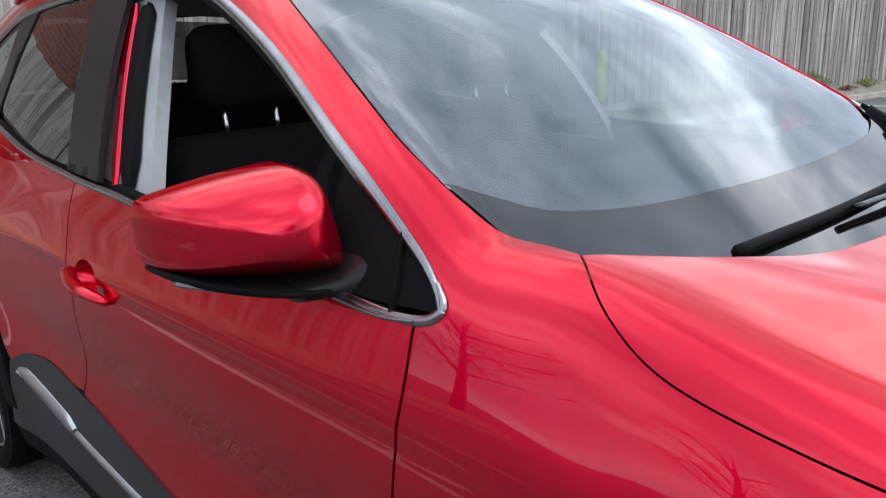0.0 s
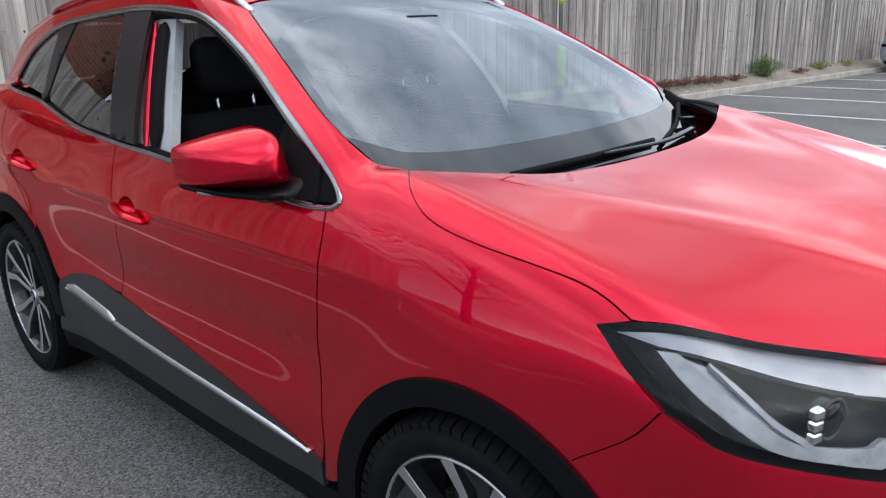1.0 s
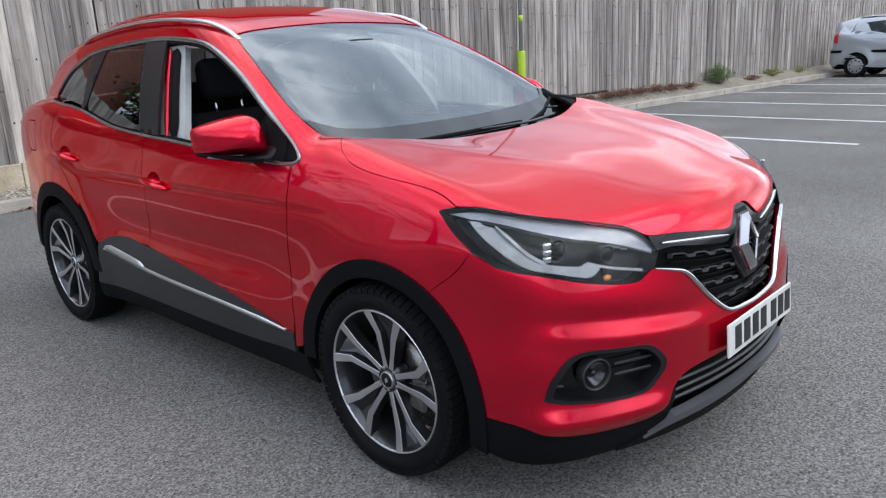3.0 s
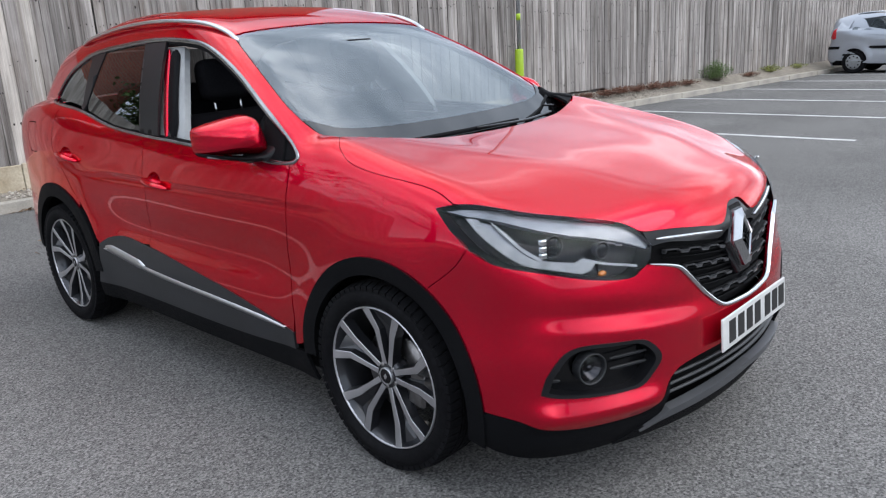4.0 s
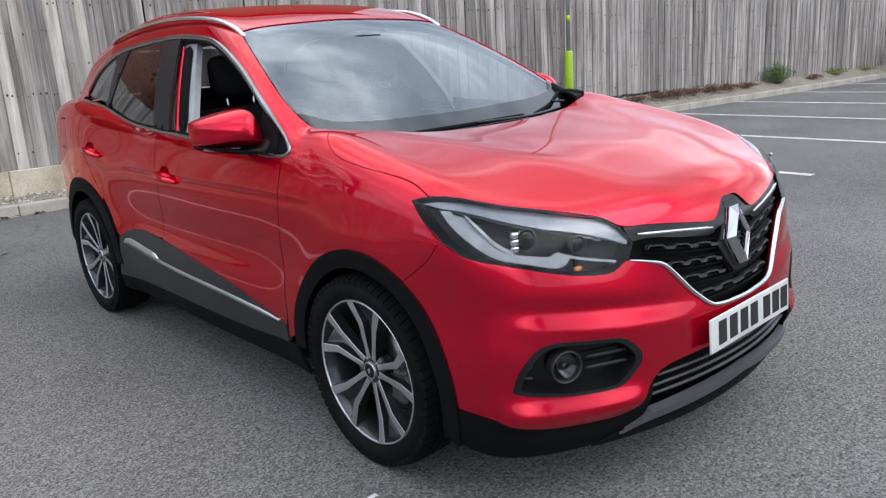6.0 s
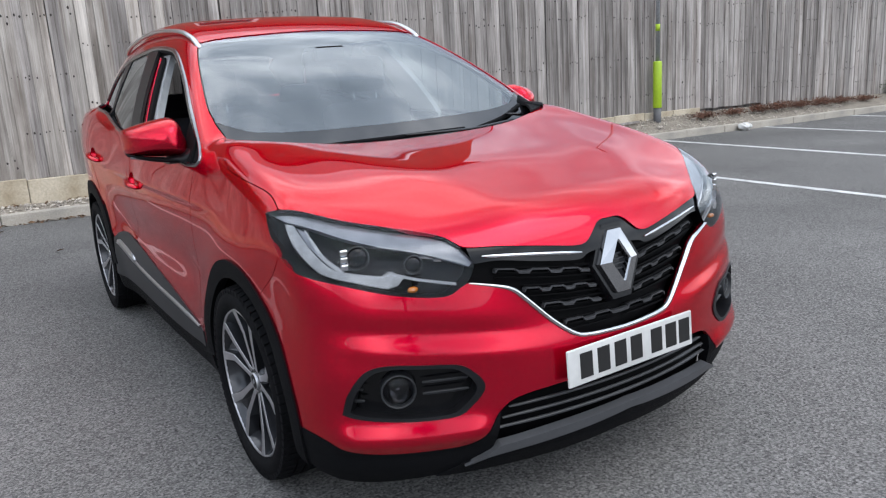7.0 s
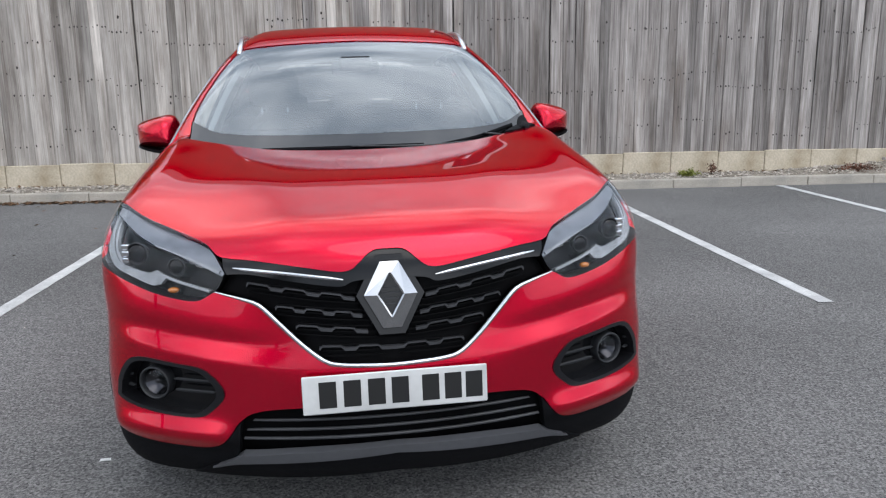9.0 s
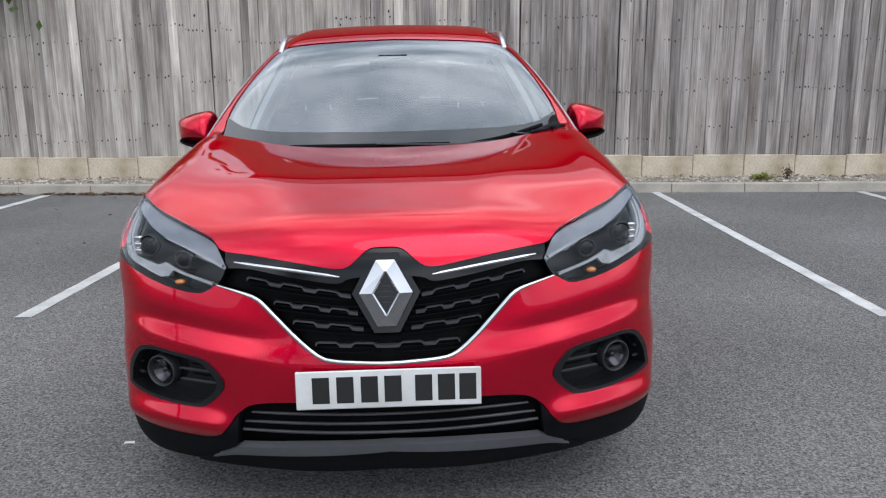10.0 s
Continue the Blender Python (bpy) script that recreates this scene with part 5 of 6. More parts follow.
lining = patch([[(-0.56, 1.2, 1.54), (0, 1.22, 1.57), (0.56, 1.2, 1.54)], [(0.56, 1.2, 1.54), (0.53, 3.04, 1.5)], [(0.53, 3.04, 1.5), (-0.53, 3.04, 1.5)], [(-0.53, 3.04, 1.5), (-0.56, 1.2, 1.54)]], axes((0, 0, -1), (1, 0, 0)), 0.08, lift=-0.035, lip=0)
panel("headlining", lining, TRIM_PALE, car, "pale grey roof lining")
back = patch([[(-0.62, 3.2, 1.15), (0.62, 3.2, 1.15)], [(0.62, 3.2, 1.15), (0.48, 3.1, 1.45)], [(0.48, 3.1, 1.45), (-0.48, 3.1, 1.45)], [(-0.48, 3.1, 1.45), (-0.62, 3.2, 1.15)]], axes((0, -1, -0.2), (1, 0, 0)), 0.06, lift=-0.004, lip=0)
w = panel("tailgate_window", back, TINTED, car)
w.visible_shadow = False
gate = patch([[(-0.8, 3.4, 0.45), (0.8, 3.4, 0.45)], [(0.8, 3.4, 0.45), (0.62, 3.3, 1.14)], [(0.62, 3.3, 1.14), (-0.62, 3.3, 1.14)], [(-0.62, 3.3, 1.14), (-0.8, 3.4, 0.45)]], axes((0, -1, -0.1), (1, 0, 0)), 0.05)
panel("tailgate", gate, PAINT, car)
gate_in = patch([[(-0.76, 3.4, 0.5), (0.76, 3.4, 0.5)], [(0.76, 3.4, 0.5), (0.60, 3.3, 1.27)], [(0.60, 3.3, 1.27), (-0.60, 3.3, 1.27)], [(-0.60, 3.3, 1.27), (-0.76, 3.4, 0.5)]], axes((0, -1, -0.1), (1, 0, 0)), 0.08, lift=-0.04, lip=0)
panel("tailgate_trim", gate_in, TRIM_DARK, car)
bm = bmesh.new()
box(bm, -0.50, 0.50, -0.70, 3.3, 0.20, 0.34, 0.02)
box(bm, -0.80, 0.80, 0.46, 2.15, 0.21, 0.32, 0.02)
part("underbody", bm, TRIM_DARK, car)
bm = bmesh.new()
box(bm, -0.74, 0.74, 0.46, 0.50, 0.3, 1.02)
part("bulkhead", bm, TRIM_DARK, car)
bm = bmesh.new()
box(bm, -0.60, 0.60, -0.68, -0.62, 0.25, 0.80)
part("radiator_panel", bm, TRIM_DARK, car)


# ---------------------------------------------------------------- cabin
def seat(name, x, y, wide, posts=True):
    ob = new(name)
    ob.parent, ob.matrix_local = car, pose(x, y, 0)
    bm = bmesh.new()
    box(bm, -wide / 2, wide / 2, -0.52, 0.02, 0.55, 0.72, 0.05, segments=3)
    part("cushion", bm, CLOTH, ob, smooth=40)
    bm = bmesh.new()
    box(bm, -wide / 2, wide / 2, -0.07, 0.08, 0.66, 1.20, 0.06, Matrix.Translation((0, 0, 0.66)) @ Matrix.Rotation(radians(-14), 4, "X") @ Matrix.Translation((0, 0, -0.66)), 3)
    part("backrest", bm, CLOTH, ob, smooth=40)
    n = 1 if wide < 0.7 else 3
    for k in range(n):
        cx = 0 if n == 1 else (k - 1) * 0.42
        bm = bmesh.new()
        drop = 0.0 if n == 1 else 0.14
        box(bm, cx - 0.135, cx + 0.135, 0.09, 0.20, 1.235 - drop, 1.43 - drop, 0.05, segments=3)
        part("headrest", bm, CLOTH, ob, smooth=40)
        for dx in (-0.07, 0.07):
            tube("headrest_post", [(cx + dx, 0.118, 1.15 - drop), (cx + dx, 0.135, 1.26 - drop)], 0.006, CHROME, ob)
    return ob


seat("driver_seat", -0.44, 1.36, 0.52)
seat("passenger_seat", 0.42, 1.36, 0.52)
seat("rear_seat", 0.0, 2.28, 1.26)
bm = bmesh.new()
box(bm, -0.70, 0.70, 0.50, 0.98, 0.80, 1.075, 0.05, segments=3)
box(bm, -0.58, -0.20, 0.60, 0.90, 1.03, 1.14, 0.04, segments=3)
box(bm, -0.12, 0.12, 0.62, 1.15, 0.55, 0.98, 0.03)
part("dashboard", bm, TRIM_DARK, car, "black dashboard", smooth=40)
wheel_c = Vector((-0.39, 1.02, 1.03))
turn = Matrix.Translation(wheel_c) @ Matrix.Rotation(radians(65), 4, "X")
tube("steering_wheel", [turn @ Vector((0.185 * math.cos(a * math.pi / 16), 0.185 * math.sin(a * math.pi / 16), 0)) for a in range(32)], 0.016, TRIM_DARK, car, closed=True)
bm = bmesh.new()
box(bm, -0.18, 0.18, -0.035, 0.035, -0.03, 0.01, 0.01, turn)
part("steering_spoke", bm, TRIM_DARK, car)
bm = bmesh.new()
box(bm, -0.12, 0.12, 1.02, 1.07, 1.385, 1.455, 0.02, segments=2)
part("interior_mirror", bm, TRIM_DARK, car, smooth=40)
bm = bmesh.new()
box(bm, -0.08, 0.08, 0.98, 1.13, 1.405, 1.475, 0.012)
part("sensor_housing", bm, TRIM_DARK, car, "", smooth=40)


# ---------------------------------------------------------------- wheels
def wheel_parts():
    """One alloy wheel at the origin, its face towards -x: (name, mesh, material, label)."""
    out = []
    holder = new("wheel_pattern")
    prof = [(0.258, -0.085), (0.268, -0.099), (0.293, -0.106), (0.318, -0.098), (0.331, -0.082), (0.3345, -0.06), (0.3345, 0.06), (0.331, 0.085), (0.30, 0.108), (0.25, 0.09)]
    lathe("tyre", prof, RUBBER, holder, "black low-profile tyre", 96)
    verts, faces = [], []

    def block(r0, r1, x0, x1, a0, a1, skew=0.0):
        k = len(verts)
        for r in (r0, r1):
            for x, a in ((x0, a0), (x1, a0 + skew), (x1, a1 + skew), (x0, a1)):
                rr = r - (0.010 if abs(x) > 0.095 else 0.004 if abs(x) > 0.085 else 0)
                verts.append((x, rr * math.sin(a), rr * math.cos(a)))
        faces.extend([(k + 4, k + 5, k + 6, k + 7), (k, k + 1, k + 5, k + 4), (k + 1, k + 2, k + 6, k + 5), (k + 2, k + 3, k + 7, k + 6), (k + 3, k, k + 4, k + 7)])
    n = 66
    for i in range(n):
        a = 2 * math.pi * i / n
        w = 2 * math.pi / n
        block(0.325, 0.3425, -0.100, -0.056, a, a + w * 0.80, 0.03)
        block(0.325, 0.3425, 0.056, 0.100, a, a + w * 0.80, -0.03)
    for x0, x1 in ((-0.048, -0.020), (-0.013, 0.013), (0.020, 0.048)):
        for i in range(n):
            a = 2 * math.pi * i / n
            block(0.328, 0.3425, x0, x1, a, a + 2 * math.pi / n * 0.93, 0.02)
    tagged(raw("tread", verts, faces, RUBBER, holder), kind="stuff")
    lathe("rim_lip", [(0.250, -0.086), (0.2525, -0.092), (0.256, -0.093), (0.259, -0.086)], ALLOY_CUT, holder, "machined silver rim edge", 96)
    lathe("rim_barrel", [(0.251, -0.088), (0.242, -0.072), (0.230, -0.03), (0.225, 0.05), (0.236, 0.09)], ALLOY_DARK, holder, "", 64)
    lathe("brake_disc", [(0.07, -0.005), (0.075, -0.012), (0.15, -0.012), (0.15, 0.012), (0.075, 0.012)], STEEL, holder, "", 48)
    bm = bmesh.new()
    box(bm, -0.045, 0.03, -0.165, -0.085, -0.07, 0.07, 0.012)
    part("brake_caliper", bm, STEEL, holder)

    for k in range(5):
        base = 2 * math.pi * (k + 0.06) / 5
        for sgn in (-1, 1):
            st = []
            a_in, a_mid, a_out = base + sgn * 0.30, base + sgn * 0.215, base + sgn * (0.26 if sgn < 0 else 0.33)
            for mat, nm, wd, dep, up in ((ALLOY_DARK, "spoke", 0.028, 0.035, 0.0), (ALLOY_CUT, "spoke_face", 0.0225, 0.002, 0.0012)):
                vs, fs = [], []
                stations = [(0.045, a_in, wd * 0.85), (0.095, base + sgn * 0.24, wd * 0.75), (0.175, a_mid, wd * 1.0), (0.253, a_out, wd * 1.30)]
                mids = [Vector((0, r * math.sin(a), r * math.cos(a))) for r, a, _ in stations]
                for i, (r, a, w0) in enumerate(stations):
                    d = (mids[min(i + 1, 3)] - mids[max(i - 1, 0)]).normalized()
                    side = Vector((0, d.z, -d.y))
                    x = (-0.062, -0.068, -0.078, -0.090)[i] - up
                    for u, xx in ((-0.5, x), (0.5, x), (0.62, x + dep), (-0.62, x + dep)):
                        p = mids[i] + side * (u * w0)
                        vs.append((xx, p.y, p.z))
                for i in range(3):
                    for j in range(4):
                        fs.append((i * 4 + j, i * 4 + (j + 1) % 4, i * 4 + 4 + (j + 1) % 4, i * 4 + 4 + j))
                fs += [(0, 1, 2, 3), (12, 13, 14, 15)]
                raw(nm, vs, fs, mat, holder)
        # hollow dark web between the two arms
        vs = []
        for r, a, x in ((0.06, 0.20, -0.050), (0.17, 0.19, -0.060), (0.250, 0.25, -0.078)):
            for u in (-1, 0, 1):
                vs.append((x + (0.022 if u == 0 else 0), r * math.sin(base + a * u), r * math.cos(base + a * u)))
        raw("spoke_web", vs, [(i * 3 + j, i * 3 + j + 1, i * 3 + j + 4, i * 3 + j + 3) for i in range(2) for j in range(2)], ALLOY_DARK, holder)
    lathe("hub", [(0.0, -0.060), (0.05, -0.060), (0.062, -0.050), (0.065, -0.01)], ALLOY_DARK, holder, "", 40)
    lathe("hub_cap", [(0.0, -0.071), (0.018, -0.071), (0.026, -0.069), (0.028, -0.060)], GLOSS_BLACK, holder, "", 32)
    lathe("hub_ring", [(0.0265, -0.0705), (0.029, -0.072), (0.031, -0.0705), (0.031, -0.06)], ALLOY_CUT, holder, "", 32)
    lozenge = [(-0.0725, 0.0, 0.012), (-0.0725, 0.008, 0.0), (-0.0725, 0.0, -0.012), (-0.0725, -0.008, 0.0)]
    raw("hub_mark", lozenge + [(x + 0.002, y, z) for x, y, z in lozenge], [(0, 1, 2, 3), (0, 4, 5, 1), (1, 5, 6, 2), (2, 6, 7, 3), (3, 7, 4, 0)], ALLOY_CUT, holder)
    for k in range(5):
        a = 2 * math.pi * (k + 0.56) / 5
        lathe("wheel_bolt", [(0.0, -0.064), (0.007, -0.064), (0.009, -0.058)], STEEL, holder, "", 6, Matrix.Translation((0, 0.043 * math.sin(a), 0.043 * math.cos(a))))
    return holder


pattern = wheel_parts()
pattern.parent = car
for name, x, y, s, turn_deg in (("front_wheel", -0.798, AXLE_F + 0.012, 1, 12), ("rear_wheel", -0.803, AXLE_R, 1, 17), ("front_wheel", 0.785, AXLE_F, -1, 40), ("rear_wheel", 0.785, AXLE_R, -1, 60)):
    z = HUB_Z if s > 0 else HUB_Z - 2 * 0.78 * math.sin(radians(CAR_TILT))
    m = Matrix.Translation((x, y, z)) @ (Matrix.Identity(4) if s > 0 else Matrix.Rotation(math.pi, 4, "Z")) @ Matrix.Rotation(radians(turn_deg), 4, "X") @ Matrix.Diagonal((1.0, 1.005, 1.005, 1))
    if pattern.name.startswith("wheel_pattern"):
        pattern.name = name
        pattern.matrix_local = m
        first = pattern
    else:
        w = copy_thing(first, m @ Matrix.Diagonal((1.0, 1 / 1.005, 1 / 1.005, 1)))
        w.name = name
        w.parent = car

# ---------------------------------------------------------------- door mirrors
MIRROR_FACE = [(-0.106, 0.002), (-0.106, 0.032), (-0.092, 0.050), (-0.025, 0.072), (0.040, 0.084), (0.068, 0.082), (0.090, 0.064), (0.106, 0.010), (0.116, -0.036), (0.115, -0.058), (0.102, -0.069), (-0.02, -0.060), (-0.085, -0.051), (-0.103, -0.036)]
MIRROR_FOOT = [(-0.098, -0.045), (-0.06, -0.056), (0.0, -0.064), (0.05, -0.070), (0.098, -0.074), (0.102, -0.083), (0.090, -0.090), (0.01, -0.083), (-0.05, -0.072), (-0.092, -0.058)]


def dome(face, tail, nose, power, rows=16, spacing=0.008):
    """A housing whose outline is the face: upright at the tail, rounded over to a full nose; the outer end is swept back."""
    loop = [(p[0], p[1]) for p in run([(u, 0.0, w) for u, w in face], spacing, True) for p in ((p[0], p[2]),)]
    cu, cw = np.mean(loop, 0)
    verts, faces, n = [], [], len(loop)
    for i in range(rows + 1):
        t = math.sin(0.5 * math.pi * i / rows)
        k = max(0.0, 1 - t ** power) ** (1 / power)
        for u, w in loop:
            uu, ww = cu + (u - cu) * k, cw + (w - cw) * k
            verts.append((uu, tail - (tail - nose) * t - 0.50 * uu + 1.8 * uu * uu, ww))
    for i in range(rows):
        for j in range(n):
            faces.append((i * n + j, i * n + (j + 1) % n, (i + 1) * n + (j + 1) % n, (i + 1) * n + j))
    faces.append(tuple(range(n))[::-1])
    return verts, faces


def loft(sections):
    """Joins rounded boxes of (u, y0, y1, z0, z1) along u."""
    verts, faces, n = [], [], 20
    for u, y0, y1, z0, z1 in sections:
        for j in range(n):
            c, sn = math.cos(2 * math.pi * j / n), math.sin(2 * math.pi * j / n)
            verts.append((u, (y0 + y1) / 2 + (y1 - y0) / 2 * math.copysign(abs(c) ** 0.55, c), (z0 + z1) / 2 + (z1 - z0) / 2 * math.copysign(abs(sn) ** 0.55, sn)))
    for i in range(len(sections) - 1):
        for j in range(n):
            faces.append((i * n + j, i * n + (j + 1) % n, (i + 1) * n + (j + 1) % n, (i + 1) * n + j))
    return verts, faces + [tuple(range(n))[::-1], tuple((len(sections) - 1) * n + j for j in range(n))]


for s in (1, -1):
    mir = new("door_mirror")
    mir.parent, mir.matrix_local = car, pose(-0.914 * s, 0.706, 1.144)
    pieces = (("mirror_cap", dome(MIRROR_FACE, 0.050, -0.088, 2.3), PAINT, "red painted mirror cap"),
              ("mirror_base", dome(MIRROR_FOOT, 0.05, -0.082, 3.2), PLASTIC, "black mirror underside"),
              ("mirror_arm", loft([(0.020, -0.085, 0.025, -0.090, -0.066), (0.070, -0.105, 0.015, -0.091, -0.060), (0.100, -0.150, 0.0, -0.088, -0.028), (0.135, -0.190, -0.02, -0.085, -0.040), (0.180, -0.210, -0.03, -0.080, -0.050)]), PILLAR_BLACK, "black mirror arm"))
    for name, (vs, fs), mat, lab in pieces:
        bm = bmesh.new()
        made = [bm.verts.new((u * s, y, z)) for u, y, z in vs]
        for f in fs:
            bm.faces.new([made[k] for k in f])
        bmesh.ops.remove_doubles(bm, verts=bm.verts, dist=0.0002)
        part(name, bm, mat, mir, lab, smooth=48)
    lamp_line = [(u * s, -0.006 - 0.052 * math.sqrt(max(0.0, 1 - (u / 0.1) ** 2)) - 0.50 * u + 1.8 * u * u, -0.0755 + 0.018 * u / -0.094) for u in (-0.094, -0.085, -0.07, -0.05, -0.03, -0.01)]
    tube("mirror_indicator", run(lamp_line, 0.006), 0.0042, LAMP_GREY, mir, "clear ribbed indicator strip", 8, 0.9)
    bm = bmesh.new()
    box(bm, -0.085, 0.085, 0.054, 0.058, -0.045, 0.045, 0.002)
    part("mirror_glass", bm, CHROME, mir)

# ---------------------------------------------------------------- door handles
for s in (1, -1):
    for (cy, cz), rise in zip(HANDLES, (0.10, 0.13)):
        pts = sx([(cy - 0.115, cz - 0.022 - rise * 0.11), (cy, cz - 0.012), (cy + 0.115, cz - 0.012 + rise * 0.06)])
        q = np.array(run(pts, 0.012))
        nn = outward(body_field, q)
        n = len(q)
        lift = [0.004 + 0.022 * math.sin(math.pi * min(1, max(0, i / (n - 1))) ** 0.8) for i in range(n)]
        line = [((p + k * h)[0] * s, (p + k * h)[1], (p + k * h)[2]) for p, k, h in zip(q, nn, lift)]
        tube("door_handle", line, [0.009 + 0.009 * math.sin(math.pi * i / (n - 1)) ** 0.6 for i in range(n)], PAINT, car, "red door handle", 12, 0.8)
        dish, dish_f = [], []
        for k in range(7):
            ring = np.array(cup_line(cy, cz, max(0.02, math.cos(k * math.pi / 12)))[:-1])
            ring[:, 0] += 0.040 * math.sin(k * math.pi / 12)
            dish += [(x * s, y, z) for x, y, z in ring]
        for k in range(6):
            for j in range(20):
                f = (k * 20 + j, k * 20 + (j + 1) % 20, k * 20 + 20 + (j + 1) % 20, k * 20 + 20 + j)
                dish_f.append(f[::-1] if s > 0 else f)
        raw("handle_recess", dish, dish_f, PAINT, car, "", True)

# ---------------------------------------------------------------- wipers and scuttle ends
for blade, arm in (([(-0.42, 0.248, 1.10), (-0.1, 0.243, 1.09), (0.24, 0.245, 1.09)], [(-0.06, 0.225, 1.09), (0.25, 0.21, 1.09), (0.50, 0.23, 1.11)]),
                   ([(0.28, 0.225, 1.09), (0.48, 0.29, 1.12), (0.645, 0.385, 1.15)], [(0.50, 0.30, 1.12), (0.54, 0.29, 1.12), (0.58, 0.28, 1.12)])):
    b = on_body(run(blade, 0.03), SCR, 0.012, cabin_field)
    wip = new("wiper")
    wip.parent = car
    tube("wiper_blade", b, 0.008, PLASTIC, wip, "black wiper blade", 6, 1.3)
    a = on_body(run(arm, 0.03), SCR, 0.026, cabin_field)
    tube("wiper_arm", a, [0.007 + 0.008 * i / len(a) for i in range(len(a))], GLOSS_BLACK, wip, "black wiper arm", 8, 0.6)

# ---------------------------------------------------------------- headlamps
def wall(name, runs, view, depth, mat, parent, side=1):
    pts = []
    for r in runs:
        pts += snapped(run(r, 0.02))
    p = np.array(pts)
    nn = outward(body_field, p)
    c = p.mean(0)
    vs, n = [], len(p)
    for q, k in zip(p, nn):
        o = q - k * depth + (c - q) * 0.04
        vs += [(q[0] * side, q[1], q[2]), (o[0] * side, o[1], o[2])]
    fs = [(2 * i, 2 * ((i + 1) % n), 2 * ((i + 1) % n) + 1, 2 * i + 1) for i in range(n)]
    return raw(name, vs, fs, mat, parent, "", True)


SIDE_BAND = [[(-0.816, -0.412, 0.940), (-0.802, -0.452, 0.930)], [(-0.802, -0.452, 0.930), (-0.805, -0.503, 0.901), (-0.798, -0.555, 0.864), (-0.773, -0.600, 0.832)], [(-0.773, -0.600, 0.832), (-0.796, -0.576, 0.846), (-0.818, -0.517, 0.886), (-0.822, -0.458, 0.919), (-0.816, -0.412, 0.940)]]
DAY_EDGE = [[(-0.806, -0.450, 0.930), (-0.809, -0.503, 0.899), (-0.802, -0.556, 0.861), (-0.777, -0.602, 0.829)], [(-0.777, -0.602, 0.829), (-0.766, -0.604, 0.834)], [(-0.766, -0.604, 0.834), (-0.794, -0.555, 0.867), (-0.801, -0.503, 0.903), (-0.801, -0.446, 0.932)], [(-0.801, -0.446, 0.932), (-0.806, -0.450, 0.930)]]
DAY_LIGHT = [[(-0.832, -0.372, 0.944), (-0.845, -0.432, 0.906), (-0.842, -0.497, 0.868), (-0.815, -0.568, 0.826), (-0.741, -0.643, 0.800), (-0.683, -0.683, 0.782)], [(-0.683, -0.683, 0.782), (-0.657, -0.697, 0.788)], [(-0.657, -0.697, 0.788), (-0.640, -0.700, 0.806)],
             [(-0.640, -0.700, 0.806), (-0.602, -0.720, 0.794), (-0.511, -0.764, 0.771)], [(-0.511, -0.764, 0.771), (-0.510, -0.763, 0.779)], [(-0.510, -0.763, 0.779), (-0.602, -0.718, 0.802), (-0.653, -0.688, 0.820), (-0.668, -0.680, 0.829)],
             [(-0.668, -0.680, 0.829), (-0.683, -0.672, 0.822), (-0.697, -0.665, 0.818), (-0.762, -0.615, 0.831), (-0.798, -0.578, 0.845), (-0.820, -0.517, 0.886), (-0.824, -0.458, 0.920), (-0.820, -0.404, 0.944)], [(-0.820, -0.404, 0.944), (-0.832, -0.372, 0.944)]]
UPPER_BAND = [[(-0.842, -0.300, 0.962), (-0.740, -0.468, 0.951), (-0.627, -0.590, 0.924), (-0.522, -0.698, 0.897), (-0.486, -0.744, 0.868), (-0.462, -0.772, 0.828)], [(-0.462, -0.772, 0.828), (-0.470, -0.768, 0.818)], [(-0.470, -0.768, 0.818), (-0.586, -0.694, 0.865), (-0.66, -0.632, 0.886), (-0.731, -0.552, 0.910), (-0.787, -0.464, 0.936), (-0.828, -0.375, 0.950)], [(-0.828, -0.375, 0.950), (-0.842, -0.300, 0.962)]]
UPPER_LINE = [[(-0.672, -0.622, 0.889), (-0.56, -0.708, 0.861), (-0.474, -0.762, 0.832)], [(-0.474, -0.762, 0.832), (-0.477, -0.763, 0.824)], [(-0.477, -0.763, 0.824), (-0.56, -0.710, 0.855), (-0.672, -0.624, 0.886)], [(-0.672, -0.624, 0.886), (-0.672, -0.622, 0.889)]]
lamp_mid = np.mean(LAMP_TOP + LAMP_LOW, 0)
INNER_LAMP = [[tuple(np.array(q) + (lamp_mid - np.array(q)) * 0.05) for q in r] for r in (LAMP_TOP, LAMP_LOW)]
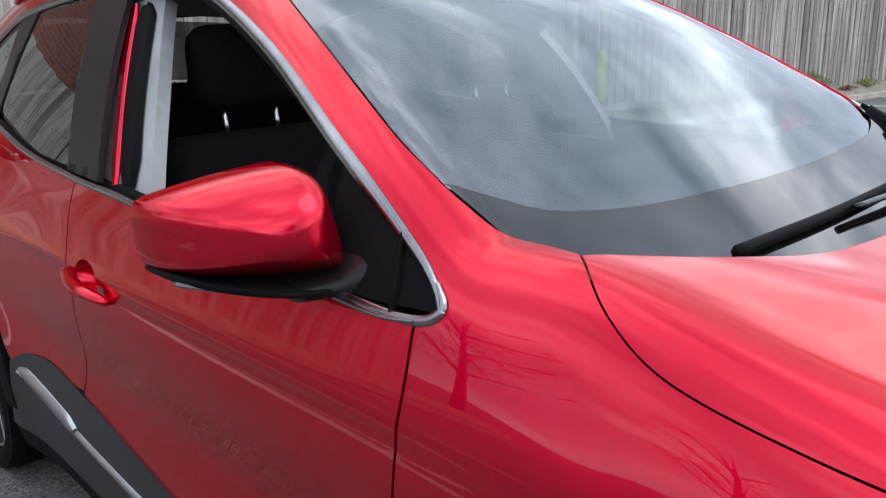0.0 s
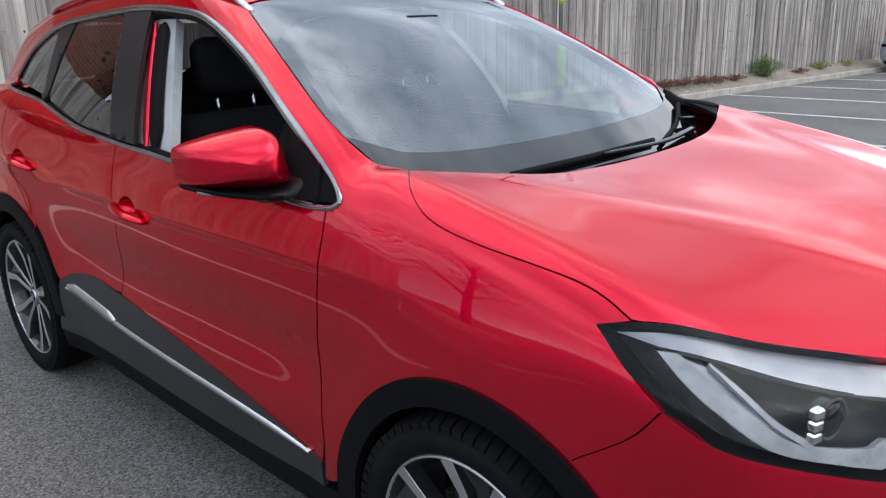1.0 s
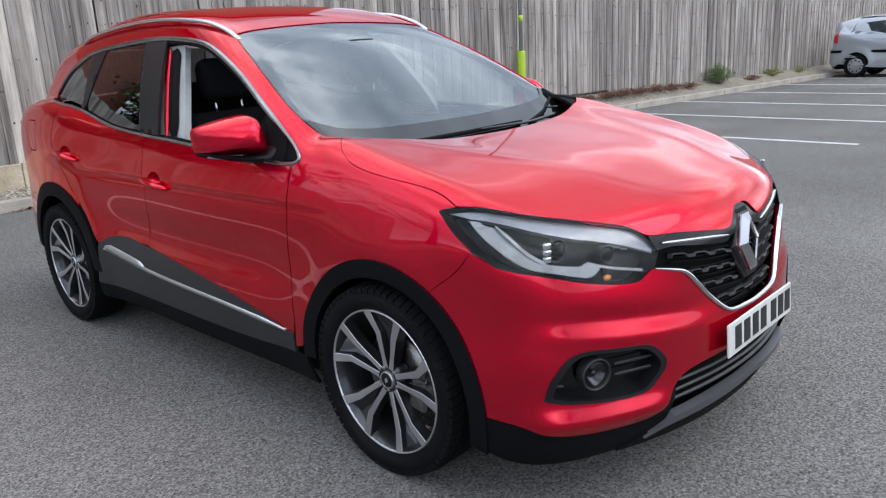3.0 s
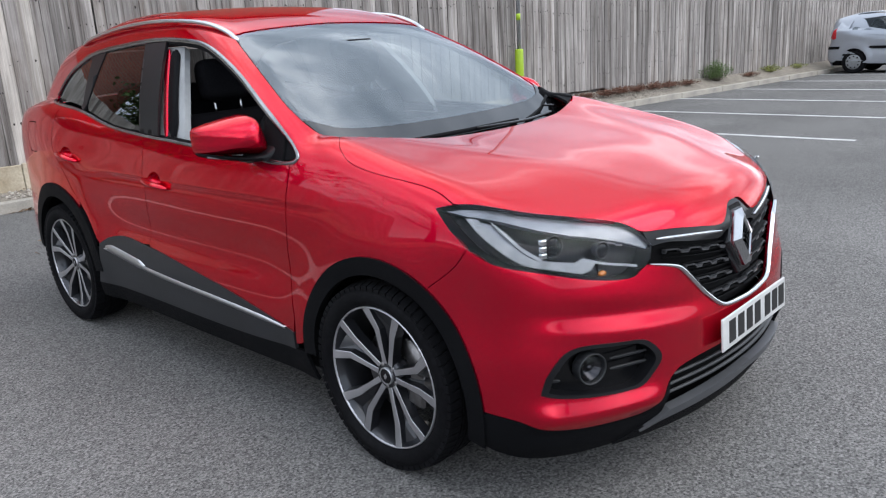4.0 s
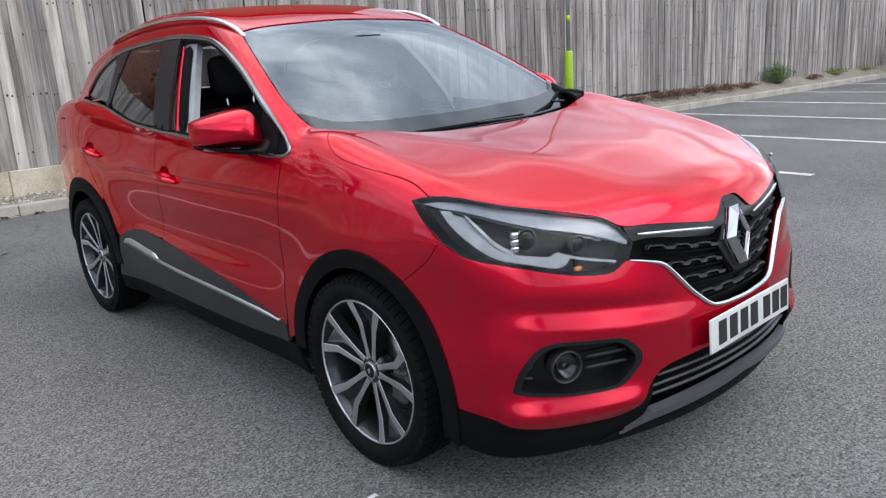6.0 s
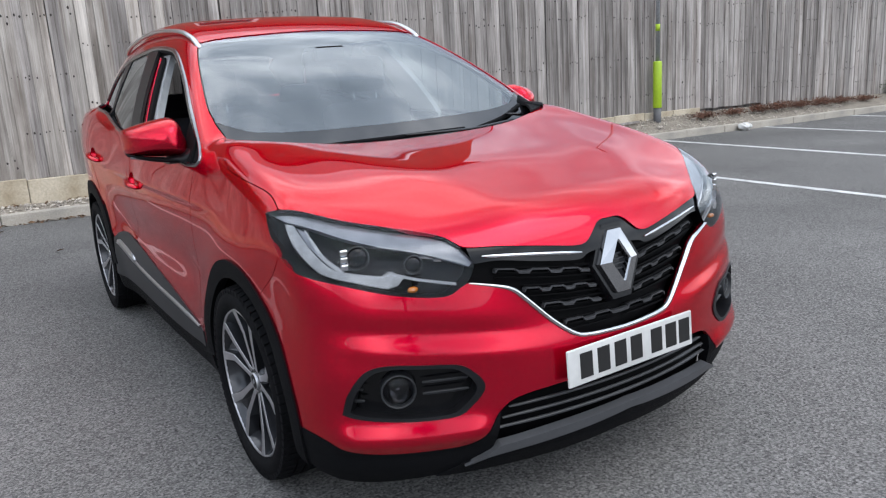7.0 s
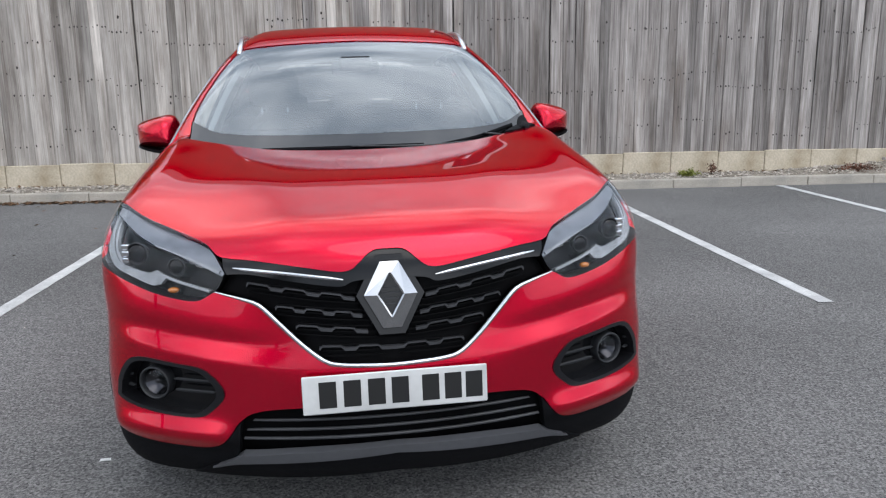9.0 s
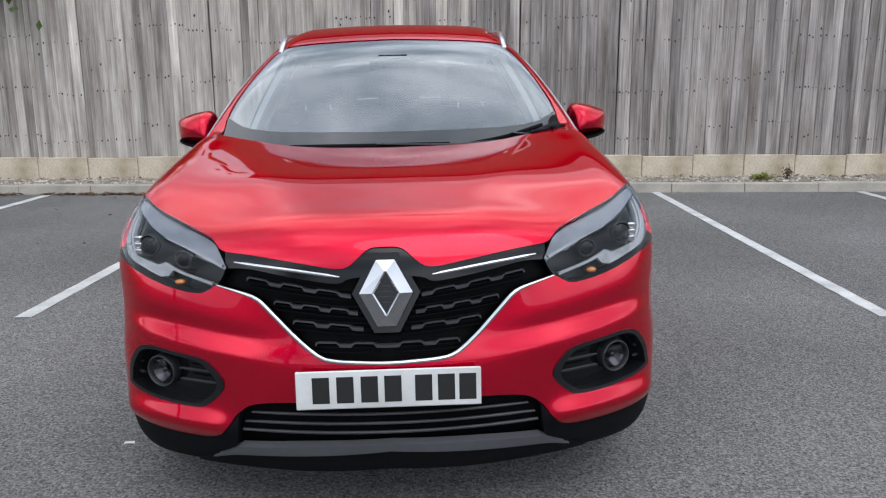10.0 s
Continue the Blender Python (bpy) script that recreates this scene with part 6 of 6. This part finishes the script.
for s in (1, -1):
    def sided(made):
        return made if s > 0 else mirrored(made)
    lamp = new("headlamp")
    lamp.parent = car
    lamp_runs = [LAMP_TOP, LAMP_LOW]
    ob = panel("lamp_lens", sided(patch(lamp_runs, CORNER, 0.015, lift=0.002, lip=0)), LENS_GLASS, lamp, "clear headlamp lens")
    ob.visible_shadow = False
    panel("lamp_housing", sided(patch(INNER_LAMP, CORNER, 0.02, lift=-0.055, lip=0)), LAMP_BLACK, lamp, "black headlamp housing")
    wall("lamp_wall", lamp_runs, CORNER, 0.052, LAMP_BLACK, lamp, s)
    panel("upper_reflector", sided(patch(UPPER_BAND, CORNER, 0.015, lift=-0.014, lip=0.012)), LAMP_GREY, lamp, "grey upper lamp reflector")
    panel("upper_light_line", sided(patch(UPPER_LINE, CORNER, 0.006, lift=-0.010, lip=0.006)), LAMP_WHITE, lamp)
    panel("side_reflector", sided(patch(SIDE_BAND, CORNER, 0.01, lift=-0.026, lip=0.01)), LAMP_GREY, lamp, "grey side reflector")
    panel("daytime_light", sided(patch(DAY_LIGHT, CORNER, 0.008, lift=-0.015, lip=0.012)), LAMP_WHITE, lamp, "white daytime running light guide")
    panel("daytime_edge", sided(patch(DAY_EDGE, CORNER, 0.006, lift=-0.013, lip=0.012)), LAMP_WHITE, lamp)
    for px, pz, rad, mat in ((-0.725, 0.864, 0.029, REFLECTOR), (-0.60, 0.836, 0.022, GLOSS_BLACK)):
        q = on_body([(px, -0.62, pz)], FRONT)[0]
        at = Matrix.Translation((q[0] * s, q[1] + 0.035, q[2])) @ Matrix.Rotation(radians(90 - 14 * s), 4, "Z")
        lathe("lamp_bezel", [(rad + 0.006, -0.014), (rad + 0.005, -0.018), (rad + 0.002, -0.018), (rad, -0.012), (rad * 0.9, 0.01)], SATIN, lamp, "", 32, at)
        dome = [(rad * math.sin(k * math.pi / 16), -0.012 - rad * 0.45 * math.cos(k * math.pi / 16)) for k in range(9)]
        lathe("projector", dome, GLOSS_BLACK, lamp, "round projector lamp", 32, at)
        if mat is REFLECTOR:
            bm = bmesh.new()
            for dz in (-0.020, 0.0, 0.020):
                box(bm, -0.020, -0.004, 0.036 * s - 0.011, 0.036 * s + 0.011, dz - 0.0085, dz + 0.0085, 0.003)
            block = part("lamp_block", bm, REFLECTOR, lamp, "clear ribbed lamp block")
            block.matrix_local = at
    # Added mirror boxes stand in for a bright streak inside the lamp.
    for dx, dz, wide_x in ((-0.030, 0.006, 0.016), (0.004, 0.010, 0.020), (0.030, 0.0, 0.012)):
        q = on_body([(-0.565 + dx, -0.72, 0.838 + dz)], FRONT)[0]
        bm = bmesh.new()
        box(bm, -wide_x, wide_x, -0.004, 0.004, -0.005, 0.005, 0.002)
        facet = part("lamp_streak_box", bm, REFLECTOR, lamp, "small mirror box added for a bright streak")
        facet.matrix_local = Matrix.Translation((q[0] * s, q[1] + 0.034, q[2])) @ Matrix.Rotation(radians(-24 * s), 4, "Z") @ Matrix.Rotation(radians(10 * s), 4, "Y")
    q = on_body([(-0.616, -0.7, 0.770)], FRONT)[0]
    bm = bmesh.new()
    bmesh.ops.create_uvsphere(bm, u_segments=16, v_segments=8, radius=0.011, matrix=Matrix.Translation((q[0] * s, q[1] + 0.025, q[2])) @ Matrix.Diagonal((1.5, 1, 0.8, 1)))
    part("indicator_bulb", bm, AMBER, lamp, "amber indicator bulb", smooth=60)

# ---------------------------------------------------------------- fog lamps
for s in (1, -1):
    def sided(made):
        return made if s > 0 else mirrored(made)
    fog = new("fog_lamp")
    fog.parent = car
    fog3 = [(x, -0.9 + 0.3 * x * x + 0.12 * x ** 4, z) for x, z in FOG]
    runs = [fog3, [fog3[-1], fog3[0]]]
    mid = np.mean(fog3, 0)
    inner3 = [tuple(np.array(q) + (mid - np.array(q)) * 0.125) for q in fog3]
    panel("fog_surround", sided(patch(runs, CORNER, 0.012, lift=0.004, lip=0.05, holes=[[inner3, [inner3[-1], inner3[0]]]])), PILLAR_BLACK, fog, "black plastic fog lamp surround")
    panel("fog_backing", sided(patch(runs, CORNER, 0.03, lift=-0.045, lip=0)), GLOSS_BLACK, fog)
    q = on_body([(-0.695, -0.72, 0.497)], CORNER, -0.012)[0]
    at = Matrix.Translation((q[0] * s, q[1], q[2])) @ Matrix.Rotation(radians(90 - 22 * s), 4, "Z")
    lathe("fog_ring", [(0.050, 0.03), (0.050, -0.004), (0.0475, -0.008), (0.044, -0.004), (0.043, 0.02)], SATIN, fog, "", 40, at)
    lens = [(0.043 * math.sin(k * math.pi / 16), 0.010 - 0.016 * math.cos(k * math.pi / 16)) for k in range(9)]
    ob = lathe("fog_lens", lens, LENS_GLASS, fog, "clear round fog lamp lens", 40, at)
    ob.visible_shadow = False
    lathe("fog_bowl", [(0.0, 0.040), (0.014, 0.038), (0.030, 0.030), (0.043, 0.012)], FOG_BOWL, fog, "dark mirrored fog lamp bowl", 40, at)
    lathe("fog_bulb", [(0.0, 0.008), (0.007, 0.010), (0.010, 0.016), (0.010, 0.040)], FOG_BOWL, fog, "bulb cap", 20, at)
    for z in (0.515, 0.48):
        strip("fog_bar", [(-0.64, -0.76, z), (-0.58, -0.78, z), (-0.52, -0.8, z)], FRONT, 0.006, 0.003, SATIN, fog, "", lift=-0.022, side=s, spacing=0.015)
        strip("fog_bar", [(-0.785, -0.6, z - 0.01), (-0.755, -0.64, z - 0.01)], CORNER, 0.006, 0.003, SATIN, fog, "", lift=-0.022, side=s, spacing=0.01)

# ---------------------------------------------------------------- grille bars and badge
def grille_edge(z):
    """Half the grille's width at a height."""
    return float(np.interp(z, [0.565, 0.575, 0.60, 0.64, 0.70, 0.745, 0.80], [0.12, 0.17, 0.21, 0.255, 0.315, 0.36, 0.44]))


def toothed_bar(name, x0, count, period, z_of, mat, parent, side, lift=-0.012):
    """A bar of the grille: thick between, thin and lifted over each slot."""
    line = []
    for k in range(count):
        b = x0 + k * period
        line += [(b, 0.0, 0.0048), (b + period * 0.30, 0.0, 0.0048), (b + period * 0.40, 0.008, 0.0022), (b + period * 0.90, 0.008, 0.0022)]
    line.append((x0 + count * period - period * 0.02, 0.0, 0.0048))
    mid = on_body([(-x, -0.85, z_of(x) + dz) for x, dz, _ in line], FRONT)
    vs, fs = [], []
    for (x, dz, h), q in zip(line, mid):
        y = q[1] - lift
        for dy, dh in ((0.014, h), (0.0, h * 0.8), (0.0, -h), (0.014, -h)):
            vs.append((-x * side, y + dy, z_of(x) + dz + dh))
    for k in range(len(line) - 1):
        for j in range(4):
            fs.append((k * 4 + j, k * 4 + (j + 1) % 4, k * 4 + 4 + (j + 1) % 4, k * 4 + 4 + j))
    return raw(name, vs, fs, mat, parent)


for z0, slope, x0 in ((0.744, 0.150, 0.100), (0.698, 0.115, 0.082), (0.654, 0.090, 0.068), (0.607, 0.020, 0.0)):
    for s in (1, -1):
        def tilt(x):
            return z0 + slope * (x - 0.08)
        w = grille_edge(tilt(grille_edge(z0) - 0.03) + 0.004) - 0.016
        for dz in (-0.006, 0.008, 0.024):
            strip("grille_slat", [(-w, -0.8, tilt(w) - 0.010 + dz), (-w * 0.5, -0.85, tilt(w * 0.5) - 0.010 + dz), (-0.02, -0.88, z0 - 0.010 + dz)], FRONT, 0.005, 0.010, GRILLE_BLACK, car, "", lift=-0.030, side=s, spacing=0.03)
        count = max(1, round((w - x0) / 0.094))
        toothed_bar("grille_tooth", x0, count, (w - x0) / count, tilt, TOOTH, car, s)

badge = new("badge")
badge.parent, badge.matrix_local = car, pose(0.0, -0.852, 0.757, -12)


def lozenge_ring(w, h, flat, iw, ih, y0, y1, edge):
    """A faceted lozenge with a lozenge hole, front at y0."""
    out = [(-flat, h), (flat, h), (w, 0), (flat, -h), (-flat, -h), (-w, 0)]
    inn = [(0, ih), (0, ih), (iw, 0), (0, -ih), (0, -ih), (-iw, 0)]
    vs = [(x, y1, z) for x, z in out] + [(x * 0.93, y0 + edge, z * 0.95) for x, z in out] + [(x * 0.1 + a * 0.9, y0 - 0.008, z * 0.1 + b * 0.9) for (x, z), (a, b) in zip(out, inn)] + [(x, y0 - 0.004, z) for x, z in inn] + [(x, y1, z) for x, z in inn]
    fs = []
    for k in range(4):
        for i in range(6):
            j = (i + 1) % 6
            fs.append((k * 6 + i, k * 6 + j, k * 6 + 6 + j, k * 6 + 6 + i))
    return vs, fs


vs, fs = lozenge_ring(0.081, 0.098, 0.028, 0.034, 0.058, -0.018, 0.012, 0.004)
raw("badge_lozenge", vs, fs, BADGE, badge, "chrome lozenge badge")
hexa = [(-0.036, 0.112), (0.036, 0.112), (0.096, 0.0), (0.036, -0.112), (-0.036, -0.112), (-0.096, 0.0)]
raw("badge_plinth", [(x, -0.002, z) for x, z in hexa] + [(x * 1.12, 0.03, z * 1.1) for x, z in hexa], [tuple(range(6))] + [(i, (i + 1) % 6, 6 + (i + 1) % 6, 6 + i) for i in range(6)], GLOSS_BLACK, badge, "gloss black badge surround")
for z in (-0.025, -0.01, 0.005, 0.02):
    bm = bmesh.new()
    half_w = 0.031 * (1 - abs(z) / 0.053) - 0.002
    box(bm, -half_w, half_w, -0.008, 0.0, z - 0.002, z + 0.002)
    part("badge_rib", bm, SATIN, badge)

# ---------------------------------------------------------------- silver hatchback in a far bay
SILVER_PAINT = material("silver_blue_paint", (0.36, 0.385, 0.43), 0.34, 0.5, 0.8, grain=0.05, grain_scale=600, second=(0.34, 0.365, 0.41))
RED_LENS = material("red_lamp_lens", (0.45, 0.012, 0.02), 0.15, coat=0.6)
HATCH_GLASS = glass("hatchback_glass", (0.42, 0.44, 0.44), 1.6)
HUBCAP = material("grey_hubcap_plastic", (0.30, 0.31, 0.32), 0.45, 0.3, grain=0.1)


def hatch_field(x, y, z):
    k = np.clip((z - 0.80) / 0.65, 0, 1)
    back = 0.22 * k * k * (3 - 2 * k)
    return body_field(x / 0.91, (y - back) / 0.853, z / 0.93)


def flat(points):
    return [(-0.8, y, z) for y, z in points]


hatch = empty("hatchback", "silver small hatchback parked in a far bay", "car", m=SITE @ Matrix.Translation((21.75, 3.60, 0)) @ Matrix.Scale(1.05, 4))
HR = 2.257
arch_r = [(HR + 0.335 * math.sin(radians(w)), 0.31 + 0.335 * math.cos(radians(w))) for w in range(84, -85, -14)]
arch_f = [(0.335 * math.sin(radians(w)), 0.31 + 0.335 * math.cos(radians(w))) for w in range(84, -85, -14)]
skin = [flat([(-0.66, 0.32), (-0.70, 0.55), (-0.60, 0.78), (-0.3, 0.90), (0.1, 0.985), (0.38, 1.03), (0.70, 1.22), (1.02, 1.41), (1.4, 1.485), (1.9, 1.50), (2.45, 1.475), (2.74, 1.38), (2.86, 1.14), (2.93, 0.88), (2.98, 0.55), (2.95, 0.33)]),
        flat([(2.95, 0.33), arch_r[0]]), flat(arch_r), flat([arch_r[-1], (HR - 0.36, 0.26), (0.36, 0.26), arch_f[0]]), flat(arch_f), flat([arch_f[-1], (-0.66, 0.32)])]
glazing = [flat([(0.72, 1.05), (1.6, 1.055), (2.2, 1.07), (2.32, 1.095), (2.36, 1.14)]), flat([(2.36, 1.14), (2.36, 1.21), (2.30, 1.31), (2.15, 1.38), (1.5, 1.425), (1.1, 1.38), (0.85, 1.22), (0.72, 1.05)])]
sk1 = patch(skin, SIDE, 0.05, holes=[glazing], field=hatch_field)
gl1 = patch(glazing, SIDE, 0.06, lift=-0.01, lip=0, field=hatch_field)
for m_ in (lambda q: q, mirrored):
    panel("body_side", m_(sk1), SILVER_PAINT, hatch)
    w = panel("side_window", m_(gl1), HATCH_GLASS, hatch)
DOWN, FWD = axes((0, 0, -1), (1, 0, 0)), axes((0, -1, -0.15), (1, 0, 0))
panel("roof", patch([[(-0.44, 1.06, 1), (0.44, 1.06, 1)], [(0.44, 1.06, 1), (0.42, 2.66, 1)], [(0.42, 2.66, 1), (-0.42, 2.66, 1)], [(-0.42, 2.66, 1), (-0.44, 1.06, 1)]], DOWN, 0.08, field=hatch_field), SILVER_PAINT, hatch)
panel("tail", patch([[(-0.74, 2.9, 0.3), (0.74, 2.9, 0.3)], [(0.74, 2.9, 0.3), (0.60, 2.8, 1.05)], [(0.60, 2.8, 1.05), (-0.60, 2.8, 1.05)], [(-0.60, 2.8, 1.05), (-0.74, 2.9, 0.3)]], FWD, 0.08, field=hatch_field), SILVER_PAINT, hatch)
panel("bonnet", patch([[(-0.6, 0.25, 1), (0.6, 0.25, 1)], [(0.6, 0.25, 1), (0.5, -0.6, 1)], [(0.5, -0.6, 1), (-0.5, -0.6, 1)], [(-0.5, -0.6, 1), (-0.6, 0.25, 1)]], DOWN, 0.08, field=hatch_field), SILVER_PAINT, hatch)
bm = bmesh.new()
box(bm, -0.62, 0.62, -0.55, 2.85, 0.20, 0.45, 0.03)
box(bm, -0.60, 0.60, 0.7, 2.5, 0.45, 0.95, 0.05)
for cy in (0.0, HR):
    box(bm, -0.585, 0.585, cy - 0.36, cy + 0.36, 0.24, 0.68, 0.03)
box(bm, -0.5, 0.5, 1.15, 1.30, 0.9, 1.22, 0.05)
box(bm, -0.55, 0.55, 2.0, 2.15, 0.9, 1.15, 0.05)
part("underbody", bm, TRIM_DARK, hatch)
lampo = [flat([(2.74, 0.90), (2.82, 0.885), (2.88, 0.92)]), flat([(2.88, 0.92), (2.83, 1.08), (2.76, 1.17)]), flat([(2.76, 1.17), (2.74, 1.04), (2.74, 0.90)])]
tl = patch(lampo, SIDE, 0.03, lift=0.01, field=hatch_field)
moulds = [[flat([(2.62, 0.70), (2.93, 0.70)]), flat([(2.93, 0.70), (2.95, 0.63), (2.64, 0.63)]), flat([(2.64, 0.63), (2.62, 0.70)])],
          [flat([(0.55, 0.68), (1.85, 0.70)]), flat([(1.85, 0.70), (1.83, 0.63), (0.55, 0.61)]), flat([(0.55, 0.61), (0.55, 0.68)])]]
for m_ in (lambda q: q, mirrored):
    panel("tail_lamp", m_(tl), RED_LENS, hatch, "red tail lamp")
    for md in moulds:
        panel("rubbing_strip", m_(patch(md, SIDE, 0.05, lift=0.012, field=hatch_field)), PLASTIC, hatch, "black rubbing strip")
for y in (0.0, HR):
    for s in (1, -1):
        wh = new("wheel")
        wh.parent, wh.matrix_local = hatch, Matrix.Translation((-0.70 * s, y, 0.295)) @ (Matrix.Identity(4) if s > 0 else Matrix.Rotation(math.pi, 4, "Z"))
        lathe("tyre", [(0.19, -0.085), (0.24, -0.10), (0.275, -0.095), (0.295, -0.075), (0.295, 0.075), (0.24, 0.095)], RUBBER, wh, "", 40)
        lathe("hubcap", [(0.0, -0.095), (0.06, -0.093), (0.12, -0.098), (0.18, -0.094), (0.195, -0.082)], HUBCAP, wh, "grey plastic hubcap", 40)
        for k in range(9):
            a = 2 * math.pi * k / 9
            lathe("hubcap_slot", [(0.0, -0.0985), (0.020, -0.0985), (0.022, -0.09)], TRIM_DARK, wh, "", 10, Matrix.Translation((0, 0.145 * math.sin(a), 0.145 * math.cos(a))))
